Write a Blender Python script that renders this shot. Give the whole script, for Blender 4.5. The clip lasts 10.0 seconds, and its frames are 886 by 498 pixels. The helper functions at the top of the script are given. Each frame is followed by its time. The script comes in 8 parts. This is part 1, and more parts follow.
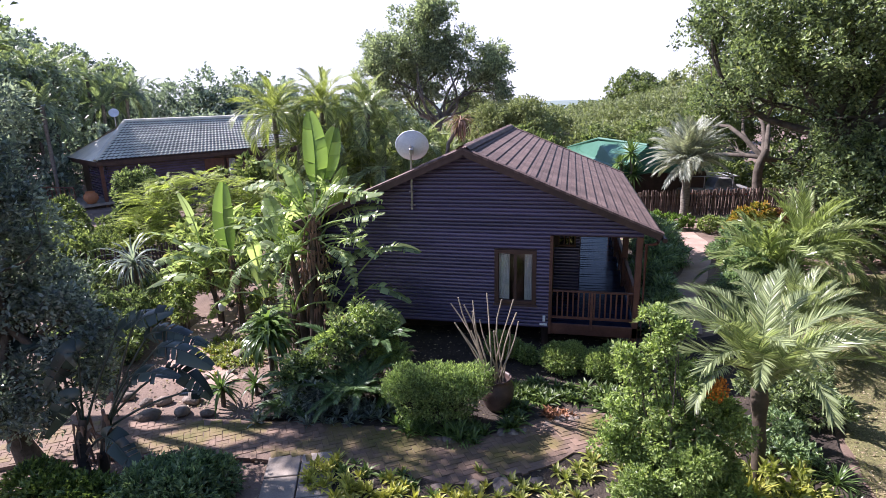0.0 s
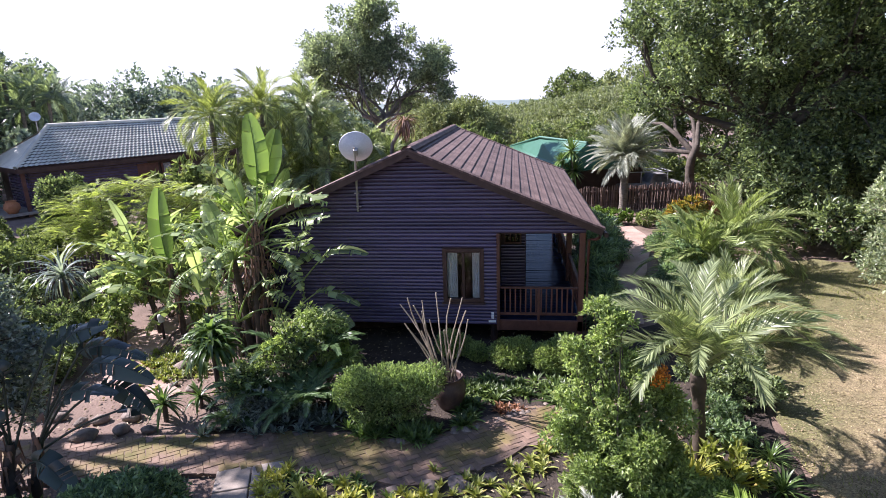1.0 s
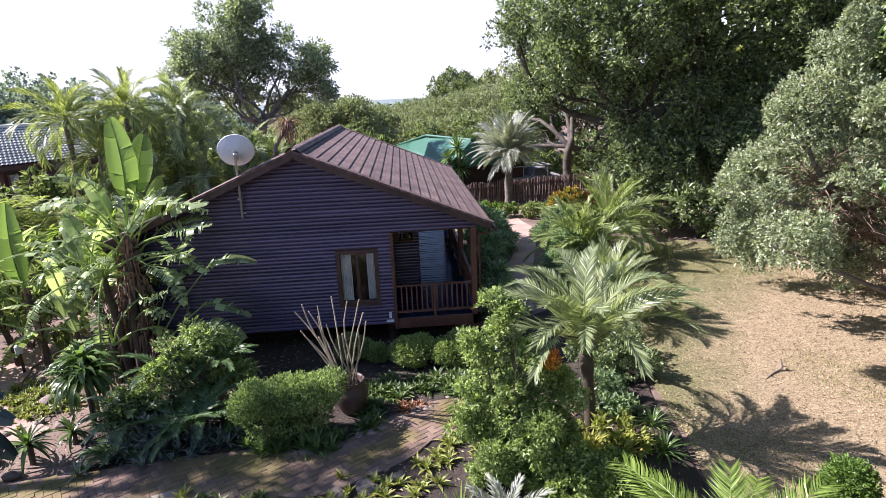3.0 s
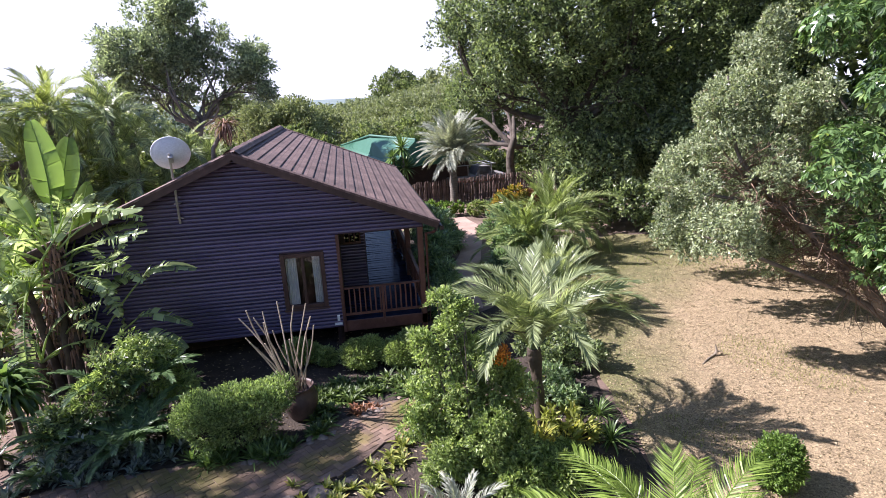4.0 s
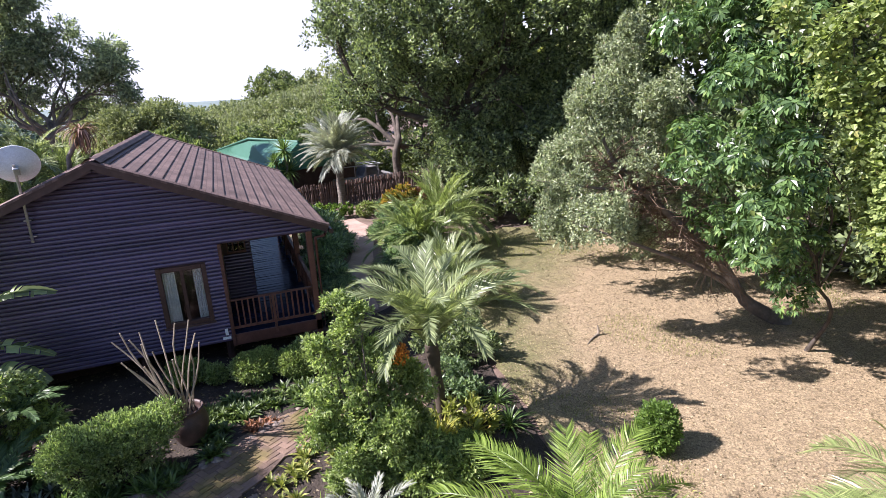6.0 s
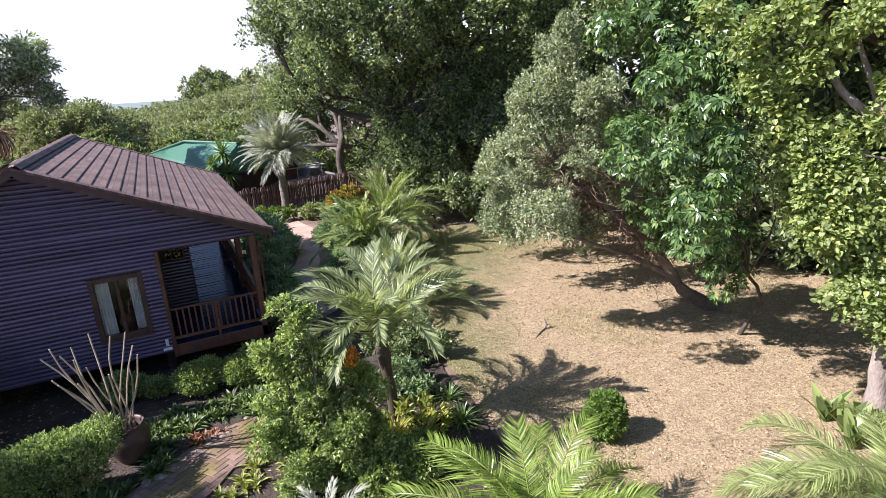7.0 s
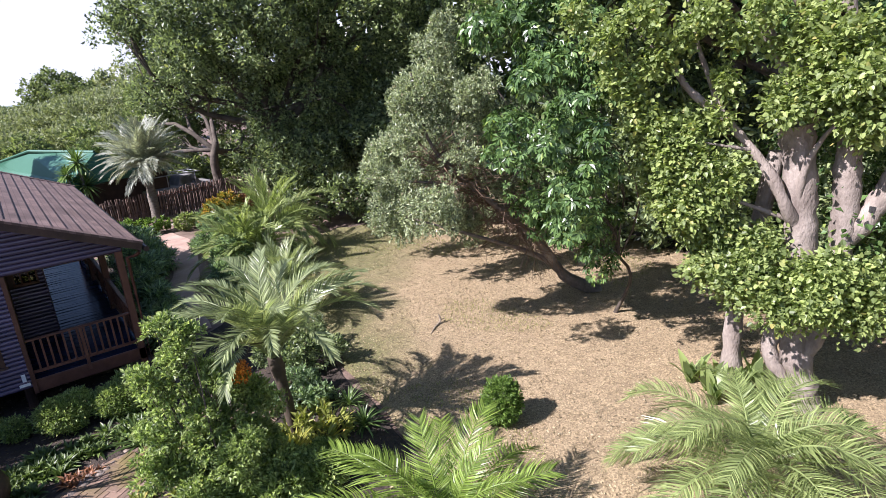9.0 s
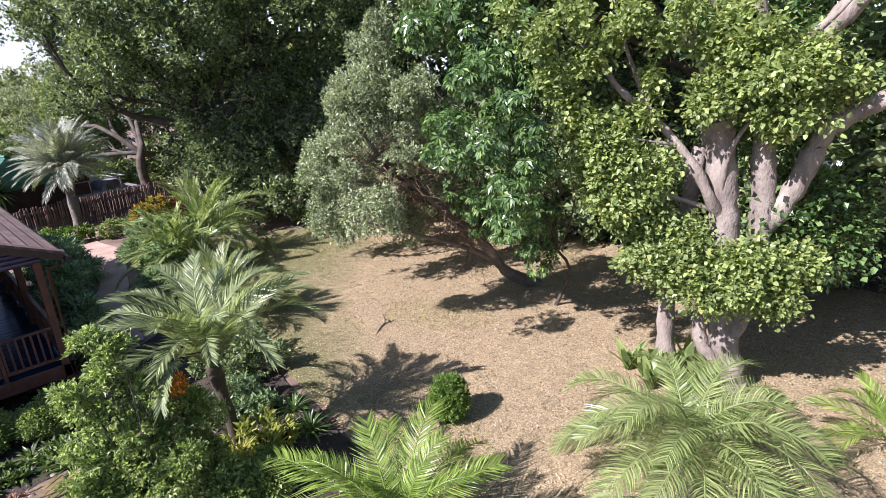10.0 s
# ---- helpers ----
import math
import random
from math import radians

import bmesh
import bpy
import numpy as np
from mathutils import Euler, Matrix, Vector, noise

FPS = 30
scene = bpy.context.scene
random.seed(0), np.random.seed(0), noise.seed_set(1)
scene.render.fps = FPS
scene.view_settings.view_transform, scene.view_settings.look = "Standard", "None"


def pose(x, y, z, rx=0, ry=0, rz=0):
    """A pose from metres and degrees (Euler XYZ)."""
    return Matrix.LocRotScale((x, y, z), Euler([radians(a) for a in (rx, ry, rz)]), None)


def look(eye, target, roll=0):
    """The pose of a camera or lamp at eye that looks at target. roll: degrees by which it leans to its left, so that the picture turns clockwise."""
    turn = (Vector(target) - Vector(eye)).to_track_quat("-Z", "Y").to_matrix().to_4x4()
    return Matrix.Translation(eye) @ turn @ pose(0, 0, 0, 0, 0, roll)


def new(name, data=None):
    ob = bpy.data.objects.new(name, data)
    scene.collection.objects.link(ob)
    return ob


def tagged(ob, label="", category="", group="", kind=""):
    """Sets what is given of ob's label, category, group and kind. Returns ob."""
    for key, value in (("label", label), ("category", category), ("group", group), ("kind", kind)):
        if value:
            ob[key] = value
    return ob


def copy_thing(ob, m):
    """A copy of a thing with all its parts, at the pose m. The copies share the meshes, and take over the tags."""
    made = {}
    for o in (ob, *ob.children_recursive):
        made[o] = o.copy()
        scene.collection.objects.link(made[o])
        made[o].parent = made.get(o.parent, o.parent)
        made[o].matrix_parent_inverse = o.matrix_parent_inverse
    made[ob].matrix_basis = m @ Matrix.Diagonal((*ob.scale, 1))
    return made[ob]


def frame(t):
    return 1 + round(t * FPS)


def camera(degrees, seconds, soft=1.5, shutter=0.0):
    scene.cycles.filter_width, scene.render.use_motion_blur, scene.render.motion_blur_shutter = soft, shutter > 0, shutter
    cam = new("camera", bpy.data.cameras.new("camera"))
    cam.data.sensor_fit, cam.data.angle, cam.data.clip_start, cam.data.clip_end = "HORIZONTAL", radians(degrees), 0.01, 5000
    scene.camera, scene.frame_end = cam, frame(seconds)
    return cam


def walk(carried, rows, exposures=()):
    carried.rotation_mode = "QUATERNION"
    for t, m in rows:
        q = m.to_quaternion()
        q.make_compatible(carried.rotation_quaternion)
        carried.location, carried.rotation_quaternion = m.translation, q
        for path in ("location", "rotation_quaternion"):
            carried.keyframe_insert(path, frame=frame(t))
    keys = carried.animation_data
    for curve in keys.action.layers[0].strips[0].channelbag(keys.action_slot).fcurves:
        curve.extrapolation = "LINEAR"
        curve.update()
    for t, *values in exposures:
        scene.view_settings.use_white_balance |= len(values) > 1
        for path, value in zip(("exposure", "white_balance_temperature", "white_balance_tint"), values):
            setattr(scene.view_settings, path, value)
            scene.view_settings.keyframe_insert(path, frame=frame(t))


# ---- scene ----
EXPO = 1.34
cam = camera(76.4, 10.0, soft=0.35)
EYE = (-1.616, -12.968, 5.964)
# seconds, heading (to the left of +y), pitch, roll
PATH = [
    (0, 12.91, -14.85, -1.38),
    (0.5, 10.16, -14.93, -1.55),
    (1, 7.40, -14.97, -1.80),
    (1.5, 4.62, -15.03, -2.12),
    (2, 1.85, -15.17, -2.05),
    (2.5, -0.97, -15.29, -2.28),
    (4, -9.33, -15.71, -2.68),
    (4.5, -12.14, -15.79, -2.85),
    (5, -14.99, -15.90, -2.91),
    (5.5, -17.91, -16.08, -2.98),
    (7, -26.26, -16.64, -3.39),
    (7.5, -29.20, -16.84, -3.47),
    (8, -32.14, -17.01, -3.69),
    (8.5, -35.02, -17.18, -3.80),
    (9, -37.88, -17.40, -3.85),
    (9.5, -40.88, -17.65, -3.85),
    (10, -44.01, -17.90, -3.87),
]


def view(yaw, pitch, roll):
    y, p = radians(yaw), radians(pitch)
    ahead = Vector((-math.sin(y) * math.cos(p), math.cos(y) * math.cos(p), math.sin(p)))
    return look(EYE, Vector(EYE) + ahead * 5, roll)


walk(cam, [(t, view(y, p, r)) for t, y, p, r in PATH], exposures=[(0.0, EXPO + 0.1, 5930, 28), (5.0, EXPO + 0.08, 5930, 28), (7.5, EXPO + 0.02, 6000, 25), (10.0, EXPO - 0.08, 5860, 26)])

# ---- light ----
SUN_AZ = math.atan2(-0.975, 0.22)
SUN_EL = radians(41)
world = bpy.data.worlds.new("world")
scene.world = world
world.use_nodes = True
wn = world.node_tree.nodes
sky = wn.new("ShaderNodeTexSky")
sky.sky_type = "NISHITA"
sky.sun_disc = False
sky.sun_elevation, sky.sun_rotation = SUN_EL, SUN_AZ % (2 * math.pi)
sky.air_density, sky.dust_density, sky.ozone_density = 1.0, 0.45, 2.0
wn["Background"].inputs["Strength"].default_value = 0.08
# pale haze along the horizon
way = wn.new("ShaderNodeTexCoord")
height = wn.new("ShaderNodeSeparateXYZ")
world.node_tree.links.new(way.outputs["Generated"], height.inputs[0])
fade = wn.new("ShaderNodeMapRange")
fade.inputs["From Min"].default_value, fade.inputs["From Max"].default_value = 0.16, 0.21
fade.inputs["To Min"].default_value, fade.inputs["To Max"].default_value = 0.9, 0.0
world.node_tree.links.new(height.outputs["Z"], fade.inputs["Value"])
hazy = wn.new("ShaderNodeMix")
hazy.data_type = "RGBA"
hazy.inputs[7].default_value = (5.6, 5.9, 6.4, 1)
world.node_tree.links.new(fade.outputs[0], hazy.inputs[0])
world.node_tree.links.new(sky.outputs[0], hazy.inputs[6])
world.node_tree.links.new(hazy.outputs[2], wn["Background"].inputs["Color"])
sun_data = bpy.data.lights.new("sun", "SUN")
sun_data.energy, sun_data.angle, sun_data.color = 5.0, radians(0.55), (1.0, 0.95, 0.86)
sun = new("sun", sun_data)
toward_sun = Vector((math.cos(SUN_EL) * math.sin(SUN_AZ), math.cos(SUN_EL) * math.cos(SUN_AZ), math.sin(SUN_EL)))
sun.matrix_world = look(toward_sun * 60, (0, 0, 0))

# ---- building helpers ----
rng = np.random.default_rng(7)


class Geo:
    """Collects quads and triangles for one mesh."""

    def __init__(self):
        self.v, self.q, self.t, self.n = [], [], [], 0

    def quads(self, v, q):
        v = np.asarray(v, float).reshape(-1, 3)
        self.v.append(v)
        self.q.append(np.asarray(q, int).reshape(-1, 4) + self.n)
        self.n += len(v)
        return self

    def tris(self, v, t):
        v = np.asarray(v, float).reshape(-1, 3)
        self.v.append(v)
        self.t.append(np.asarray(t, int).reshape(-1, 3) + self.n)
        self.n += len(v)
        return self

    def mesh(self, name, smooth=False):
        v = np.concatenate(self.v)
        q = np.concatenate(self.q) if self.q else np.zeros((0, 4), int)
        t = np.concatenate(self.t) if self.t else np.zeros((0, 3), int)
        me = bpy.data.meshes.new(name)
        me.vertices.add(len(v))
        me.vertices.foreach_set("co", v.ravel().astype(np.float32))
        loops = np.concatenate([q.ravel(), t.ravel()]).astype(np.int32)
        me.loops.add(len(loops))
        me.loops.foreach_set("vertex_index", loops)
        total = np.r_[np.full(len(q), 4), np.full(len(t), 3)].astype(np.int32)
        me.polygons.add(len(total))
        me.polygons.foreach_set("loop_start", np.r_[0, np.cumsum(total)[:-1]].astype(np.int32))
        me.polygons.foreach_set("use_smooth", np.full(len(total), smooth))
        me.update(calc_edges=True)
        return me

    def box(self, lo, hi):
        (a, b, c), (d, e, f) = lo, hi
        v = [(a, b, c), (d, b, c), (d, e, c), (a, e, c), (a, b, f), (d, b, f), (d, e, f), (a, e, f)]
        return self.quads(v, [(0, 3, 2, 1), (4, 5, 6, 7), (0, 1, 5, 4), (1, 2, 6, 5), (2, 3, 7, 6), (3, 0, 4, 7)])

    def bevel_box(self, lo, hi, c=0.01):
        """A box whose edges are chamfered by c."""
        bm = bmesh.new()
        bmesh.ops.create_cube(bm, size=1)
        lo, hi = np.array(lo, float), np.array(hi, float)
        for vert in bm.verts:
            vert.co = Vector((lo + hi) / 2 + np.array(vert.co) * (hi - lo))
        bmesh.ops.bevel(bm, geom=bm.edges[:], offset=c, segments=1, affect="EDGES")
        bmesh.ops.triangulate(bm, faces=[f for f in bm.faces if len(f.verts) > 4])
        bm.verts.index_update()
        v = [tuple(x.co) for x in bm.verts]
        q = [[x.index for x in f.verts] for f in bm.faces if len(f.verts) == 4]
        t = [[x.index for x in f.verts] for f in bm.faces if len(f.verts) == 3]
        bm.free()
        self.v.append(np.array(v))
        self.q.append(np.array(q, int).reshape(-1, 4) + self.n)
        self.t.append(np.array(t, int).reshape(-1, 3) + self.n)
        self.n += len(v)
        return self

    def tube(self, pts, radii, sides=7, caps=False):
        pts = np.asarray(pts, float)
        radii = np.broadcast_to(np.asarray(radii, float), (len(pts),))
        tang = np.gradient(pts, axis=0)
        tang /= np.linalg.norm(tang, axis=1, keepdims=True) + 1e-9
        ref = np.array([0.0, 0, 1]) if abs(tang[:, 2]).mean() < 0.8 else np.array([1.0, 0, 0])
        a = np.cross(tang, ref)
        a /= np.linalg.norm(a, axis=1, keepdims=True) + 1e-9
        b = np.cross(tang, a)
        th = np.linspace(0, 2 * np.pi, sides, endpoint=False)
        ring = pts[:, None] + radii[:, None, None] * (np.cos(th)[None, :, None] * a[:, None] + np.sin(th)[None, :, None] * b[:, None])
        n, i = len(pts), np.arange(sides)
        j = (i + 1) % sides
        q = np.concatenate([np.stack([k * sides + i, k * sides + j, (k + 1) * sides + j, (k + 1) * sides + i], 1) for k in range(n - 1)])
        self.quads(ring.reshape(-1, 3), q)
        if caps:
            for k in (0, n - 1):
                c = np.concatenate([ring[k], pts[k : k + 1]])
                self.tris(c, np.stack([i, j, np.full(sides, sides)], 1))
        return self

    def lathe(self, profile, sides=24, center=(0, 0, 0)):
        pr = np.asarray(profile, float)
        th = np.linspace(0, 2 * np.pi, sides, endpoint=False)
        v = np.stack([pr[:, 0:1] * np.cos(th), pr[:, 0:1] * np.sin(th), np.repeat(pr[:, 1:2], sides, 1)], -1) + np.array(center)
        i = np.arange(sides)
        j = (i + 1) % sides
        q = np.concatenate([np.stack([k * sides + i, k * sides + j, (k + 1) * sides + j, (k + 1) * sides + i], 1) for k in range(len(pr) - 1)])
        return self.quads(v.reshape(-1, 3), q)


def part(name, geo, material, parent, label="", smooth=False):
    me = geo if isinstance(geo, bpy.types.Mesh) else geo.mesh(name, smooth)
    if material and not me.materials:
        me.materials.append(material)
    ob = new(name, me)
    ob.parent = parent
    return tagged(ob, label)


def thing(name, label, category, at=(0, 0, 0), turn=0.0, group="", kind=""):
    ob = new(name)
    ob.empty_display_size = 0.2
    ob.matrix_world = pose(*at, 0, 0, turn)
    return tagged(ob, label, category, group, kind)


def solid(name, geo, material, label="", category="", group="", kind="structure", smooth=False):
    me = geo if isinstance(geo, bpy.types.Mesh) else geo.mesh(name, smooth)
    me.materials.append(material)
    return tagged(new(name, me), label, category, group, kind)


def unit(a):
    return a / (np.linalg.norm(a, axis=-1, keepdims=True) + 1e-9)


def put_leaves(geo, at, out, size, slim=0.45, r=rng, rise=0.3, loose=0.8, fold=0.18, vary=0.35):
    """A folded, pointed leaf at each place, growing outwards."""
    n = len(at)
    ax = unit(out + loose * r.normal(size=(n, 3)) + np.array([0, 0, rise]))
    side = unit(np.cross(ax, r.normal(size=(n, 3)) * 0.7 + np.array([0, 0, 1.0])))
    nor = np.cross(side, ax)
    L = (size * (1 + vary * r.uniform(-1, 1, n)))[:, None]
    w = L * slim * 0.5
    base, tip = at, at + ax * L - nor * L * 0.12
    mid = at + ax * L * 0.45 + nor * L * 0.02
    left, right = mid + side * w + nor * L * fold * 0.5, mid - side * w + nor * L * fold * 0.5
    v = np.stack([base, right, tip, left], 1).reshape(-1, 3)
    geo.quads(v, np.arange(4 * n).reshape(n, 4))


def round_leaves(geo, at, out, size, r=rng, rise=0.1, loose=0.8):
    """A broad heart-shaped leaf, folded along its rib, at each place."""
    n = len(at)
    ax = unit(out + loose * r.normal(size=(n, 3)) + np.array([0, 0, rise]))
    side = unit(np.cross(ax, r.normal(size=(n, 3)) * 0.6 + np.array([0, 0, 1.0])))
    nor = np.cross(side, ax)
    L = (size * (1 + 0.35 * r.uniform(-1, 1, n)))[:, None]
    tip = at + ax * L - nor * L * 0.22
    rows = [at]
    for sgn in (1, -1):
        rows.append(at + ax * L * 0.12 + sgn * side * L * 0.40 + nor * L * 0.08)
        rows.append(at + ax * L * 0.62 + sgn * side * L * 0.34 - nor * L * 0.02)
    rows.append(tip)
    v = np.stack(rows, 1).reshape(-1, 3)
    k = np.arange(n)[:, None] * 6
    geo.quads(v, np.concatenate([k + np.array([[0, 1, 2, 5]]), k + np.array([[0, 5, 4, 3]])]))


def whorl_leaves(geo, at, out, size, slim=0.34, r=rng, fingers=8, droop=0.45):
    """A whorl of drooping leaflets at each place, spread like the ribs of an umbrella."""
    n = len(at)
    axis = unit(out + 0.35 * r.normal(size=(n, 3)) + np.array([0, 0, 0.55]))
    a = unit(np.cross(axis, r.normal(size=(n, 3))))
    b = np.cross(axis, a)
    turn = r.random(n) * 6.28
    big = size * (0.75 + 0.5 * r.random(n))
    for k in range(fingers):
        th = turn + 2 * np.pi * k / fingers + 0.16 * r.normal(size=n)
        ax = unit(np.cos(th)[:, None] * a + np.sin(th)[:, None] * b + 0.25 * axis - np.array([0, 0, droop]))
        side = unit(np.cross(ax, axis))
        nor = np.cross(side, ax)
        L = (big * (0.85 + 0.3 * r.random(n)))[:, None]
        base = at + ax * L * 0.16
        mid = at + ax * L * 0.62
        w = L * slim * 0.5
        tip = at + ax * L - np.array([0, 0, 1.0]) * L * 0.16
        v = np.stack([base, mid - side * w + nor * L * 0.05, tip, mid + side * w + nor * L * 0.05], 1).reshape(-1, 3)
        geo.quads(v, np.arange(4 * n).reshape(n, 4))


def towards(lobes, k, grow=None, keep=lambda p: True):
    """The lobes of a crown's other side: the same crown, k times as far off."""
    e = np.array(EYE)
    return [(*(e + (np.array(p[:3]) - e) * k), p[3] * (grow or k)) for p in lobes if keep(p)]


def sublobes(lobes, k, f, r, top=0.35):
    """Breaks each lobe of a crown into k smaller ones on its surface, so that it billows."""
    made = []
    for x, y, z, s in lobes:
        d = unit(r.normal(size=(k, 3)) + np.array([0, 0, top]))
        for a in d:
            q = s * f * (0.7 + 0.6 * r.random())
            made.append((x + a[0] * (s - q * 0.7), y + a[1] * (s - q * 0.7), z + a[2] * (s - q * 0.7), q))
    return made


def crown(lobes, leaf, slim, cover, per, spread, r=rng, gaps=0.0, rise=0.3, shell=0.8, loose=0.8, flat=1.0, push=1.0, vary=0.35, broad=False, whorls=0):
    """Leaves in clumps over the lobes; cover: how many times they would cover a lobe's surface."""
    P, O = [], []
    for x, y, z, s in lobes:
        n = max(5, int(cover * 4 * math.pi * s * s / (0.5 * leaf * leaf * slim) / per))
        d = unit(r.normal(size=(n, 3)))
        d[:, 2] *= np.where(d[:, 2] < 0, 0.8, 1.0)
        rad = s * (shell + (1.1 - shell) * r.random(n) ** 0.6)
        P.append(d * rad[:, None] * np.array([1, 1, flat]) + np.array([x, y, z]))
        O.append(d)
    P, O = np.concatenate(P), np.concatenate(O)
    if gaps:
        keep = np.array([noise.noise(Vector(p) * 0.9) > -0.55 + gaps for p in P])
        P, O = P[keep], O[keep]
    g = Geo()
    if whorls:
        whorl_leaves(g, P, push * O, leaf, slim, r, whorls)
        return g
    n = len(P) * per
    at = np.repeat(P, per, 0) + r.normal(size=(n, 3)) * spread
    if broad:
        round_leaves(g, at, push * np.repeat(O, per, 0), leaf, r, rise, loose)
    else:
        put_leaves(g, at, push * np.repeat(O, per, 0), leaf, slim, r, rise, loose, vary=vary)
    return g


def limb_path(a, b, r, bend=0.12, n=7):
    a, b = np.asarray(a, float), np.asarray(b, float)
    s = np.linspace(0, 1, n)[:, None]
    span = np.linalg.norm(b - a)
    off = r.normal(size=3) * span * bend
    sag = np.sin(s * np.pi) * off + np.sin(s * 2 * np.pi) * r.normal(size=3) * span * bend * 0.4
    return a + (b - a) * s + sag


def trunk_geo(base, fork, lobes, radius, r=rng, twigs=5, sides=9, bend=0.1, thin=0.35):
    """A trunk from its base to the fork, limbs from there into the lobes, and twigs inside them."""
    g = Geo()
    path = limb_path(base, fork, r, bend * 0.6, 8)
    flare = np.linspace(1.0, 0.72, 8)
    flare[0] *= 1.45
    flare[1] *= 1.12
    g.tube(path, radius * flare, sides)
    for x, y, z, s in lobes:
        start = path[-1 - int(r.integers(0, 2))]
        limb = limb_path(start, (x, y, z), r, bend)
        g.tube(limb, radius * np.linspace(0.5, 0.12, len(limb)), 6)
        for _ in range(twigs):
            d = unit(r.normal(size=3))
            k = int(r.integers(3, len(limb)))
            g.tube(limb_path(limb[k], np.array([x, y, z]) + d * s * 0.95, r, 0.15, 5), radius * np.linspace(thin * 0.4, 0.04, 5), 4)
    return g


def frond_geo(length, leaflet, pairs, rise=60, droop=95, width=0.03, vee=35, r=rng, hang=0.25, stalk=0.16, splay=(62, 38)):
    """A feather palm leaf that grows from the origin along +y."""
    n = 14
    s = np.linspace(0, 1, n)
    ang = np.radians(rise - droop * s**1.3)
    step = length / (n - 1)
    pts = np.zeros((n, 3))
    for k in range(1, n):
        pts[k] = pts[k - 1] + step * np.array([0, np.cos(ang[k - 1]), np.sin(ang[k - 1])])
    pts[:, 0] += 0.06 * length * r.normal() * s**2
    g = Geo()
    g.tube(pts, length * np.linspace(0.011, 0.002, n), 4)
    u = np.repeat(np.linspace(stalk, 1.0, pairs), 2) + r.normal(size=2 * pairs) * 0.004
    u = u.clip(0, 1)
    sgn = np.tile([1.0, -1.0], pairs)
    at = np.stack([np.interp(u, s, pts[:, k]) for k in range(3)], 1)
    a = np.interp(u, s, ang)
    fwd = np.stack([0 * a, np.cos(a), np.sin(a)], 1)
    up = np.stack([0 * a, -np.sin(a), np.cos(a)], 1)
    lean = np.radians(splay[0] - splay[1] * u)
    L = leaflet * (0.35 + 0.65 * np.sin(np.pi * (0.12 + 0.82 * u)) ** 0.7) * (1 + 0.12 * r.normal(size=len(u)))
    v0 = np.radians(vee + 8 * r.normal(size=len(u)))
    side = np.stack([sgn, 0 * sgn, 0 * sgn], 1)
    way = unit(np.sin(lean)[:, None] * (np.cos(v0)[:, None] * side + np.sin(v0)[:, None] * up) + np.cos(lean)[:, None] * fwd)
    edge = unit(np.cross(way, np.cross(side, fwd) + 0.25 * r.normal(size=way.shape)))
    w = (width * (0.8 + 0.4 * r.random(len(u))))[:, None]
    mid = at + way * L[:, None] * 0.5
    tip = at + way * L[:, None] - np.array([0, 0, 1]) * (L * hang)[:, None]
    v = np.stack([at - edge * w * 0.25, at + edge * w * 0.25, mid + edge * w * 0.5, mid - edge * w * 0.5, tip], 1)
    m = len(u)
    k = np.arange(m)[:, None] * 5
    g.quads(v.reshape(-1, 3), k + np.array([[0, 1, 2, 3]]))
    g.t.append((k + np.array([[3, 2, 4]])) + g.n - 5 * m)
    return g


def paddle_geo(length, width, tears=9, rise=55, droop=70, stalk=0.5, r=rng, vee=14, ragged=1.0):
    """A banana-like leaf on its stalk from the origin along +y; its blade is torn between the veins."""
    n = 15
    total = length + stalk
    s = np.linspace(0, 1, n)
    ang = np.radians(rise - droop * s**1.4)
    pts = np.zeros((n, 3))
    for k in range(1, n):
        pts[k] = pts[k - 1] + total / (n - 1) * np.array([0, np.cos(ang[k - 1]), np.sin(ang[k - 1])])
    g = Geo()
    g.tube(pts, np.linspace(0.035, 0.006, n) * (0.6 + length * 0.3), 5)
    s0 = stalk / total
    for sgn in (1, -1):
        cuts = np.sort(np.r_[0, 1, r.random(tears)])
        for c0, c1 in zip(cuts[:-1], cuts[1:]):
            if c1 - c0 < 0.01:
                continue
            m = max(2, int((c1 - c0) * 24))
            u = np.linspace(c0 + 0.001, c1 - 0.001 - 0.010 * ragged * r.random(), m)
            t = s0 + (1 - s0) * u
            at = np.stack([np.interp(t, s, pts[:, k]) for k in range(3)], 1)
            a = np.interp(t, s, ang)
            up = np.stack([0 * a, -np.sin(a), np.cos(a)], 1)
            fwd = np.stack([0 * a, np.cos(a), np.sin(a)], 1)
            half = width * 0.5 * np.sin(np.pi * (0.04 + 0.94 * u) ** 0.8) ** 0.55
            sag = np.radians(vee + ragged * r.normal() * 16)
            shift = ragged * r.normal() * 0.05
            rows = [at]
            for f in (0.35, 0.7, 1.0):
                rows.append(at + sgn * np.array([1.0, 0, 0]) * (half * f * math.cos(sag))[:, None] + up * (half * (f * math.sin(sag) - 0.45 * f * f * (0.4 + 0.6 * ragged)))[:, None] + fwd * (half * f * (0.28 + shift))[:, None])
            v = np.stack(rows, 1).reshape(-1, 3)
            i, j = np.meshgrid(np.arange(m - 1), np.arange(3), indexing="ij")
            b = (i * 4 + j).ravel()
            g.quads(v, np.stack([b, b + 1, b + 5, b + 4], 1))
    return g


